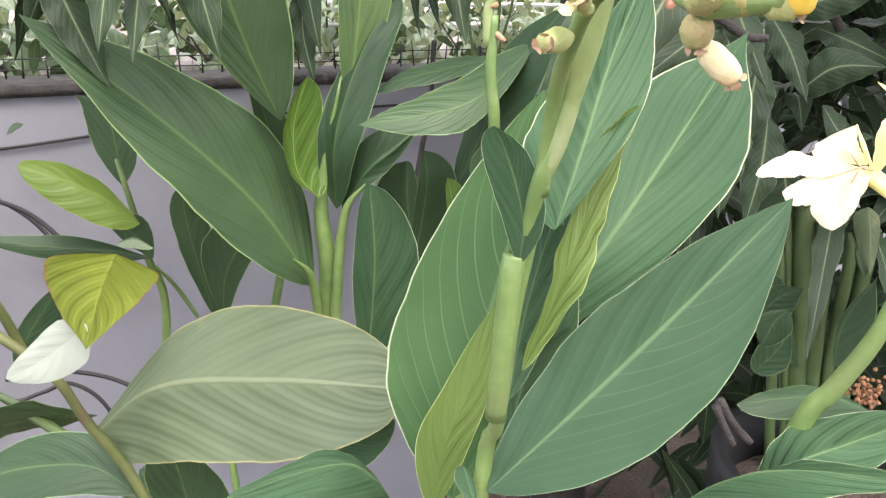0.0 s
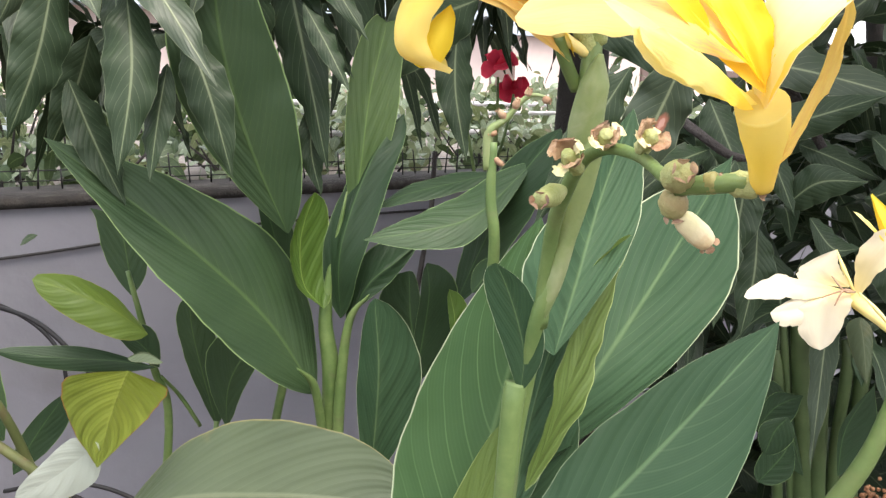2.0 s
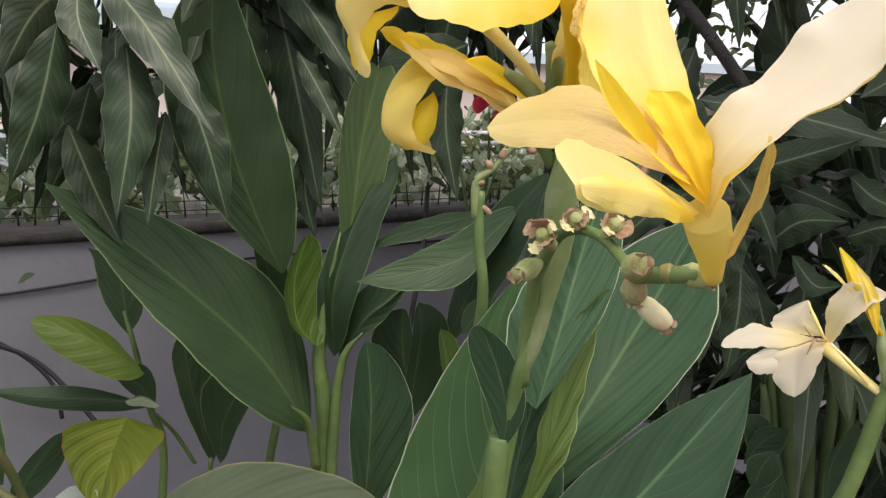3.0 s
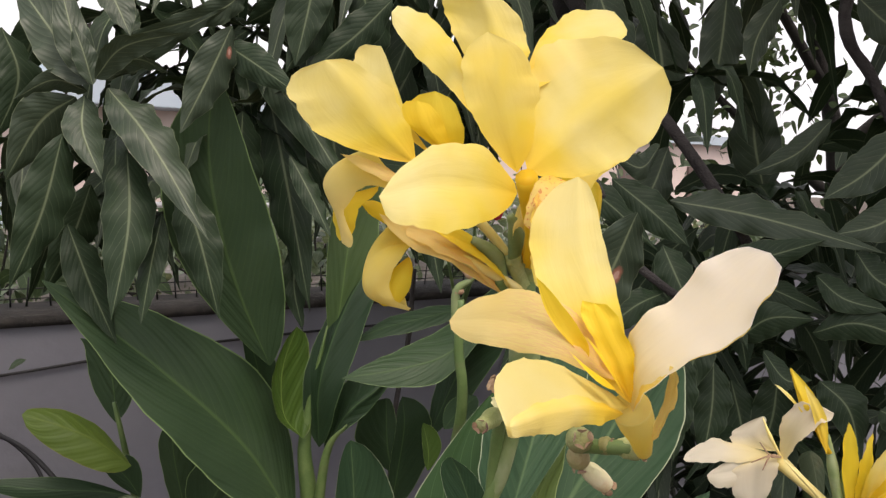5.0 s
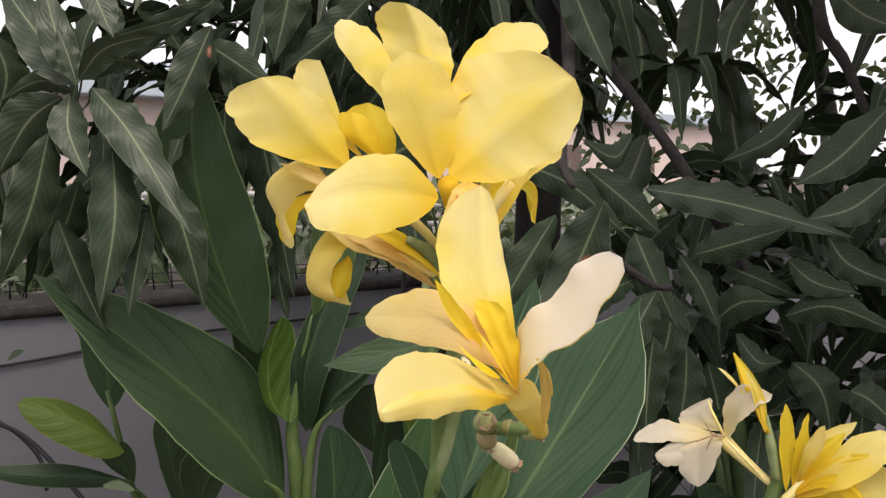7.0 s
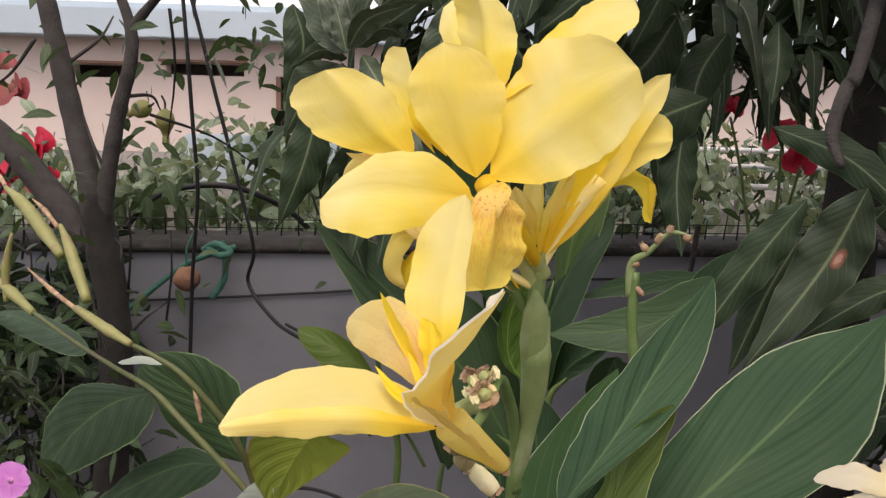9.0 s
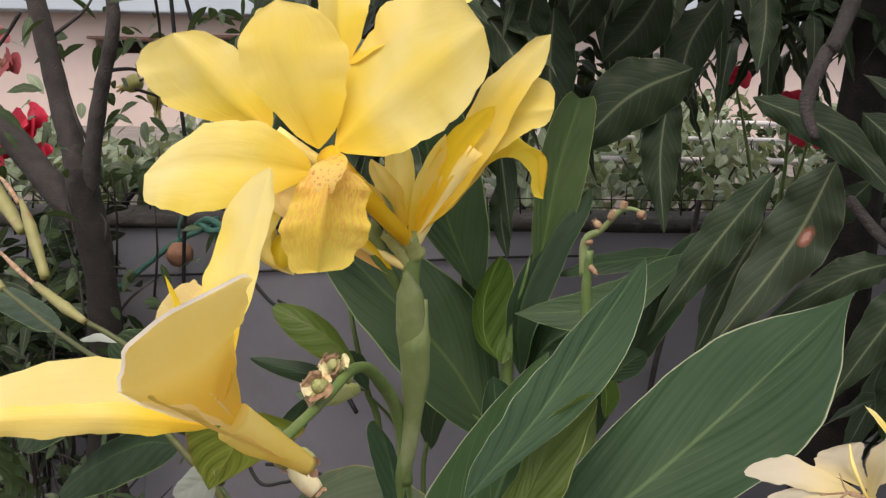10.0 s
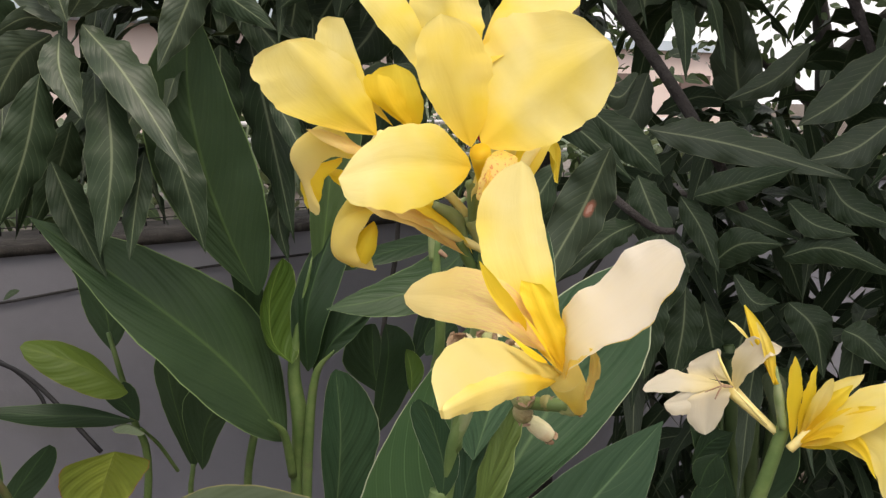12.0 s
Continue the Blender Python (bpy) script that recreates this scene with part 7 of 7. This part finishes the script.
# ---- the wall's coping, fence and hanging things ----
coping = part("wall_coping", box_mesh((9.0, 0.225, 0.02), by_wall(1.5, 0.1, 1.242), 0.003, turn=turn_wall), MOSS)
tagged(coping, "dark mossy coping along the top of the wall", "coping", kind="structure")

fence = thing("wire_fence", by_wall(1.5, 0.14, 1.251), "low black wire fence on top of the wall", "fence")
post = tube_mesh([(0, 0, -0.004), (0, 0, 0.03), (0, 0, 0.062)], (0.0022, 0.002, 0.0016), sides=5, count=2)
first = part("post", post, BLACK, fence)
rnd = random.Random(4)
for k in range(110):
    ob = first if k == 0 else new("post", first.data)
    ob.parent = fence
    ob.matrix_parent_inverse = fence.matrix_world.inverted()
    at = by_wall(-1.3 + k * 0.045 + rnd.uniform(-0.008, 0.008), 0.14 + rnd.uniform(-0.01, 0.01), 1.251)
    ob.matrix_basis = Matrix.Translation(at) @ Euler((rnd.uniform(-0.12, 0.12), rnd.uniform(-0.12, 0.12), 0)).to_matrix().to_4x4() @ Matrix.Diagonal((1, 1, rnd.uniform(0.7, 1.3), 1))
for z in (0.022, 0.044):
    tube("wire", fence, BLACK, [by_wall(-1.3, 0.14, 1.251 + z), by_wall(1.2, 0.14, 1.247 + z), by_wall(3.6, 0.14, 1.251 + z)], (0.0014, 0.0014), sides=5, count=24)

cable_on_wall = tube("wall_cable", None, BLACK, [by_wall(-1.5, -0.006, 1.12), by_wall(-0.2, -0.006, 1.115), by_wall(0.35, -0.006, 1.135), by_wall(0.9, -0.006, 1.17), by_wall(2.2, -0.006, 1.18)], (0.003, 0.003), sides=8, count=40)
tagged(cable_on_wall, "thin dark cable fixed along the white wall", "cable")

clay = thing("clay_weight", CLAY_AT, "round brown clay weight hung on the wall", "weight")
part("body", ball_mesh(CLAY_AT, 0.03, (1, 1, 0.95), 0.12, 2), CLAY, clay)
part("cord", tube_mesh([CLAY_AT + Vector((0, 0, 0.026)), CLAY_AT + Vector((0.004, 0, 0.07)), CLAY_AT + Vector((0.01, 0.02, 0.11))], (0.003, 0.003), sides=6), ROPE, clay, "green cord")

# ---- the neighbouring roof bed ----
bed = flat(part("planting_bed", box_mesh((9.0, 5.0, 0.1), by_wall(1.5, 2.75, 1.13), turn=turn_wall), rough_material("bed_soil", (0.13, 0.115, 0.1), (0.2, 0.18, 0.16), 9.0, 0.95, (0.25, 0.235, 0.225), relief=0.9, distance=0.01)))
tagged(bed, "grey gritty bed beyond the wall", "bed", kind="structure")
for k, (d, z, r) in enumerate(((1.15, 1.31, 0.012), (1.17, 1.39, 0.010), (2.1, 1.42, 0.014))):
    rail = thing("rail", by_wall(1.5, d, 1.18), "white painted pipe rail beyond the wall", "rail", "pipe rails")
    tube("pipe", rail, WHITE, [by_wall(1.0, d, z), by_wall(5.0, d, z)], (r, r), sides=10, count=4)
    for s in (1.1, 1.9, 3.0, 4.3):
        tube("upright", rail, WHITE, [by_wall(s + 0.1 * k, d + 0.02, 1.18), by_wall(s + 0.1 * k, d + 0.02, z)], (0.009, 0.009), sides=8, count=2)
rnd = random.Random(11)
for k in range(64):
    s = -1.4 + (k % 32) * 0.185 + rnd.uniform(-0.08, 0.08)
    d = (0.42 if k < 32 else 1.0) + rnd.uniform(-0.12, 0.35)
    h = rnd.uniform(0.1, 0.24) * (1.0 if k < 32 else 1.35)
    kind = rnd.random()
    mat, word = (SHRUB, "leafy green bedding plant") if kind < 0.42 else (SHRUB_PALE, "pale variegated bedding plant")
    shrub(by_wall(s, d, 1.18), h, 0.14, 80, rnd.uniform(0.04, 0.08), rnd.uniform(0.013, 0.026), mat, word + " beyond the wall", k)
for k in range(26):
    at = by_wall(-1.0 + rnd.uniform(0, 5.5), rnd.uniform(1.9, 4.6), 1.18)
    shrub(at, rnd.uniform(0.2, 0.42), 0.3, 90, 0.08, 0.022, SHRUB if rnd.random() < 0.7 else SHRUB_PALE, "leafy shrub in the far bed", 100 + k)

# ---- the house beyond ----
HOUSE_EYE, ahead = Vector((0.306, -0.049, 0)), Vector((-0.5396, 0.8419, 0))
rightward = Vector((0.8419, 0.5396, 0))
house_turn = Matrix(((rightward.x, ahead.x, 0), (rightward.y, ahead.y, 0), (0, 0, 1)))


def at_house(s, d, z):
    return HOUSE_EYE + s * rightward + (9.0 + d) * ahead + Vector((0, 0, z))


house = thing("house", at_house(-2, 1, 0), "cream house with pale blue fascia and slit windows", "house")
bm = bmesh.new()
openings = [(-3.85, -3.14, 1.88, 2.02), (-2.82, -1.95, 1.93, 2.06), (-1.59, -0.9, 1.3, 1.94)]
edges_x = sorted({-9.0, 5.0, *[v for o in openings for v in o[:2]]})
edges_z = sorted({0.0, 2.4, *[v for o in openings for v in o[2:]]})
for x0, x1 in zip(edges_x, edges_x[1:]):
    for z0, z1 in zip(edges_z, edges_z[1:]):
        cx, cz = (x0 + x1) / 2, (z0 + z1) / 2
        if not any(a < cx < b and c < cz < e for a, b, c, e in openings):
            box_mesh((x1 - x0, 0.2, z1 - z0), at_house(cx, 0.1, cz), bm=bm, turn=house_turn)
flat(part("wall", bm, HOUSE, house, "cream plastered wall"))
# sheet behind the openings; its dark colour stands for the shade indoors
flat(part("inner_wall", box_mesh((14, 0.1, 2.4), at_house(-2, 0.7, 1.2), turn=house_turn), DARK, house, "brown sheet coloured as the unlit interior"))
flat(part("fascia", box_mesh((14, 0.7, 0.3), at_house(-2, 0.0, 2.45), 0.01, turn=house_turn), HOUSE_BLUE, house, "pale blue roof fascia"))
flat(part("roof", box_mesh((14, 6, 0.12), at_house(-2, 3.2, 2.66), turn=house_turn), HOUSE_BLUE, house, "flat pale roof"))
for a, b, c, e in openings[:2]:
    flat(part("window_hood", box_mesh((b - a + 0.1, 0.12, 0.03), at_house((a + b) / 2, -0.06, e + 0.02), 0.004, turn=house_turn), BRICKRED, house, "narrow window hood"))
a, b, c, e = openings[2]
for x in (a + 0.02, b - 0.02):
    flat(part("window_jamb", box_mesh((0.05, 0.08, e - c), at_house(x, 0.02, (c + e) / 2), turn=house_turn), BRICKRED, house, "brown window jamb"))
panel = flat(part("garden_panel", box_mesh((0.95, 0.05, 0.26), (-2.62, 3.08, 1.3), 0.01, turn=house_turn), HOUSE_BLUE))
tagged(panel, "pale blue painted panel standing before the house", "panel")
wing = thing("house", at_house(9, 6, 0), "distant pale pink house behind the trees", "house")
flat(part("wall", box_mesh((9, 4, 2.6), at_house(10.5, 6, 1.3), turn=house_turn), HOUSE, wing, "pale pink wall"))
flat(part("roof", box_mesh((9.4, 4.4, 0.2), at_house(10.5, 6, 2.7), turn=house_turn), HOUSE_BLUE, wing, "flat roof slab"))
for k in range(4):
    flat(part("window", box_mesh((0.9, 0.1, 0.8), at_house(7.4 + k * 2.0, 3.98, 1.7), turn=house_turn), DARK, wing, "dark window"))

# ---- leaf tufts of the mango behind the nearest leaves ----
for k, at in enumerate(((-0.40, 0.95, 1.78), (-0.28, 1.0, 1.88), (-0.14, 1.02, 1.82), (-0.04, 1.08, 1.92), (-0.26, 0.95, 1.64), (0.10, 1.15, 1.86), (0.22, 1.2, 1.92))):
    mango_whorl(mango, at, 8, 0.2, 200 + k)
for k, at in enumerate(((0.42, 1.2, 1.72), (0.55, 1.2, 1.52), (0.66, 1.15, 1.4), (0.78, 1.2, 1.66), (0.92, 1.12, 1.42), (0.48, 1.15, 1.3), (0.72, 1.12, 1.2), (0.96, 1.2, 1.15), (0.56, 1.1, 1.16),
                         (0.86, 1.05, 1.55), (1.05, 1.3, 1.8), (0.3, 1.42, 2.0), (0.62, 1.4, 1.92), (0.4, 1.3, 1.12), (1.15, 1.2, 1.55), (1.2, 1.1, 1.3), (0.62, 1.25, 1.0), (0.85, 1.25, 0.98))):
    mango_whorl(mango, at, 9, 0.2, 300 + k)
rnd = random.Random(77)
bm = bmesh.new()
# unseen canopy overhead, added to keep sky light off wall and plants
for k in range(110):
    c = (rnd.uniform(-1.7, 2.0), rnd.uniform(0.8, 2.7), rnd.uniform(2.15, 3.0))
    scattered_leaves(bm, c, (0.13, 0.13, 0.1), 14, 0.2, 0.025, rnd, droop=1.0, nu=6)
for k in range(15):
    c = (rnd.uniform(-0.12, 0.38), rnd.uniform(1.8, 2.3), rnd.uniform(1.84, 2.1))
    scattered_leaves(bm, c, (0.07, 0.1, 0.06), 12, 0.19, 0.026, rnd, droop=1.0, nu=6)
# more unseen clusters over the right side, added to shade the leaves below
for k in range(48):
    c = (rnd.uniform(0.6, 1.8), rnd.uniform(0.4, 1.4), rnd.uniform(2.15, 2.6))
    scattered_leaves(bm, c, (0.13, 0.13, 0.08), 14, 0.2, 0.026, rnd, droop=1.0, nu=6)
for k in range(46):
    c = (rnd.uniform(0.45, 1.9), rnd.uniform(1.45, 2.1), rnd.uniform(0.5, 1.75))
    scattered_leaves(bm, c, (0.12, 0.1, 0.12), 12, 0.19, 0.024, rnd, droop=1.0, nu=6)
for k in range(95):
    c = (rnd.uniform(0.5, 2.2), rnd.uniform(1.3, 1.9), rnd.uniform(0.35, 1.5))
    scattered_leaves(bm, c, (0.1, 0.08, 0.1), 12, 0.2, 0.03, rnd, droop=1.0, nu=6)
tagged(part("foliage", bm, MANGO, mango, "crown of long dark leaves, its unseen top added for shade"), kind="stuff")

# ---- the tree with small leaves against the sky ----
far_tree = thing("tree", (1.6, 3.4, 0.0), "small-leaved tree dark against the bright sky", "tree")
part("trunk", tube_mesh([(1.6, 3.4, 0), (1.55, 3.35, 1.0), (1.5, 3.3, 1.7), (1.3, 3.2, 2.4)], (0.06, 0.05, 0.04, 0.015), lump=0.05), BARK_DARK, far_tree, "dark trunk")
for q in (((1.52, 3.3, 1.5), (1.0, 3.2, 1.9), (0.6, 3.1, 2.3)), ((1.5, 3.3, 1.7), (1.9, 3.2, 2.1), (2.3, 3.1, 2.4)), ((1.4, 3.25, 2.0), (1.1, 3.1, 2.4), (1.0, 3.0, 2.7))):
    part("limb", tube_mesh(q, (0.025, 0.016, 0.006), sides=7, lump=0.05), BARK_DARK, far_tree, "dark limb")
rnd = random.Random(21)
bm = bmesh.new()
for k in range(72):
    c = (rnd.uniform(0.35, 2.5), rnd.uniform(2.8, 3.6), rnd.uniform(1.55, 2.75))
    scattered_leaves(bm, c, (0.1, 0.1, 0.1), 24, 0.065, 0.014, rnd, droop=0.2)
tagged(part("crown", bm, SHRUB, far_tree, "crown of small dark leaves"), kind="stuff")

# ---- twigs and small leaves of the pomegranate ----
rnd = random.Random(31)
bm = bmesh.new()
for c, sp, n in (((-1.15, 0.9, 1.75), (0.18, 0.15, 0.1), 45), ((-0.85, 1.0, 1.55), (0.1, 0.1, 0.12), 26), ((-0.75, 1.1, 1.5), (0.05, 0.06, 0.1), 16), ((-1.25, 0.85, 1.45), (0.12, 0.1, 0.12), 45),
                 ((-1.1, 0.85, 1.15), (0.16, 0.1, 0.15), 90), ((-1.15, 0.8, 0.9), (0.16, 0.1, 0.18), 110), ((-0.95, 0.75, 0.75), (0.14, 0.1, 0.15), 80), ((-1.4, 0.8, 1.1), (0.15, 0.1, 0.25), 90),
                 ((-0.947, 1.233, 1.716), (0.04, 0.04, 0.05), 12), ((-0.983, 1.218, 1.751), (0.04, 0.04, 0.05), 12), ((-0.921, 1.24, 1.668), (0.04, 0.04, 0.05), 12), ((-1.142, 1.083, 1.6), (0.04, 0.04, 0.05), 12), ((-1.16, 1.047, 1.489), (0.04, 0.04, 0.05), 12)):
    scattered_leaves(bm, c, sp, n, 0.05, 0.0085, rnd, droop=0.2, nu=4)
tagged(part("foliage", bm, SHRUB, pomegranate, "sparse narrow leaves"), kind="stuff")
bm = bmesh.new()
for a, b in (((-0.72, 1.42, 1.86), (-0.76, 1.3, 1.6)), ((-0.70, 1.36, 1.84), (-0.70, 1.33, 1.62)), ((-0.95, 0.98, 1.75), (-1.05, 1.05, 1.5)), ((-0.98, 0.95, 1.55), (-0.9, 1.15, 1.45))):
    a, b = Vector(a), Vector(b)
    tube_mesh([a, a.lerp(b, 0.5) + Vector((0.02, 0, 0.01)), b], (0.0035, 0.0026, 0.0012), sides=5, count=6, bm=bm)
for k in range(46):
    a = Vector((rnd.uniform(-1.45, -0.9), rnd.uniform(0.75, 0.95), rnd.uniform(0.6, 1.3)))
    b = a + Vector((rnd.uniform(-0.2, 0.2), rnd.uniform(-0.08, 0.08), rnd.uniform(-0.05, 0.25)))
    tube_mesh([a, a.lerp(b, 0.5) + Vector((0.01, 0, 0.01)), b], (0.0028, 0.0022, 0.001), sides=5, count=4, bm=bm)
tagged(part("twig_tangle", bm, BARK_DARK, pomegranate, "tangle of thin twigs"), kind="stuff")


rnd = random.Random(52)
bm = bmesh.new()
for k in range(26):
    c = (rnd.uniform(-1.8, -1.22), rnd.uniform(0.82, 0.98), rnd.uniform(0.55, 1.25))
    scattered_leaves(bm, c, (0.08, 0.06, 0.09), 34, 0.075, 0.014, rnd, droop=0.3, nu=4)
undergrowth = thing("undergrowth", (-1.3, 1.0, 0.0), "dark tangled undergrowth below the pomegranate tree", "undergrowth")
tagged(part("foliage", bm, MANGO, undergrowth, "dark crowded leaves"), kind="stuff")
bm = bmesh.new()
for k in range(70):
    a = Vector((rnd.uniform(-1.75, -1.15), rnd.uniform(0.82, 0.95), rnd.uniform(0.0, 0.7)))
    b = a + Vector((rnd.uniform(-0.12, 0.12), rnd.uniform(-0.05, 0.05), rnd.uniform(0.3, 0.55)))
    tube_mesh([a, a.lerp(b, 0.5) + Vector((0.015, 0, 0)), b], (0.004, 0.003, 0.0015), sides=5, count=4, bm=bm)
tagged(part("twig_tangle", bm, BARK_DARK, undergrowth, "thin dark twigs"), kind="stuff")


# ---- pots and litter at the foot of the plants ----
def plant_pot(at, radius, height, material, label):
    at = Vector(at)
    pot = thing("plant_pot", at, label, "plant pot", "plant pots")
    bm = bmesh.new()
    steps = [(0.72, 0.0), (0.76, 0.02), (0.95, height * 0.9), (1.06, height * 0.9), (1.06, height), (0.95, height), (0.93, height * 0.88)]
    rings = [[bm.verts.new(at + Vector((radius * f * math.cos(j * 0.2618), radius * f * math.sin(j * 0.2618), z))) for j in range(24)] for f, z in steps]
    for p, q in zip(rings, rings[1:]):
        for j in range(24):
            bm.faces.new((p[j], p[(j + 1) % 24], q[(j + 1) % 24], q[j]))
    bm.faces.new(rings[0][::-1])
    part("body", bm, material, pot)
    bm = bmesh.new()
    verts = [bm.verts.new(at + Vector((radius * 0.93 * math.cos(j * 0.2618), radius * 0.93 * math.sin(j * 0.2618), height * 0.88))) for j in range(24)]
    top = bm.verts.new(at + Vector((0, 0, height * 0.92)))
    for j in range(24):
        bm.faces.new((verts[j], verts[(j + 1) % 24], top))
    part("soil", bm, SOIL, pot, "dark potting soil")


plant_pot((0.62, 1.02, 0.0), 0.19, 0.78, BLACK, "black plastic pot under the shaded cannas")
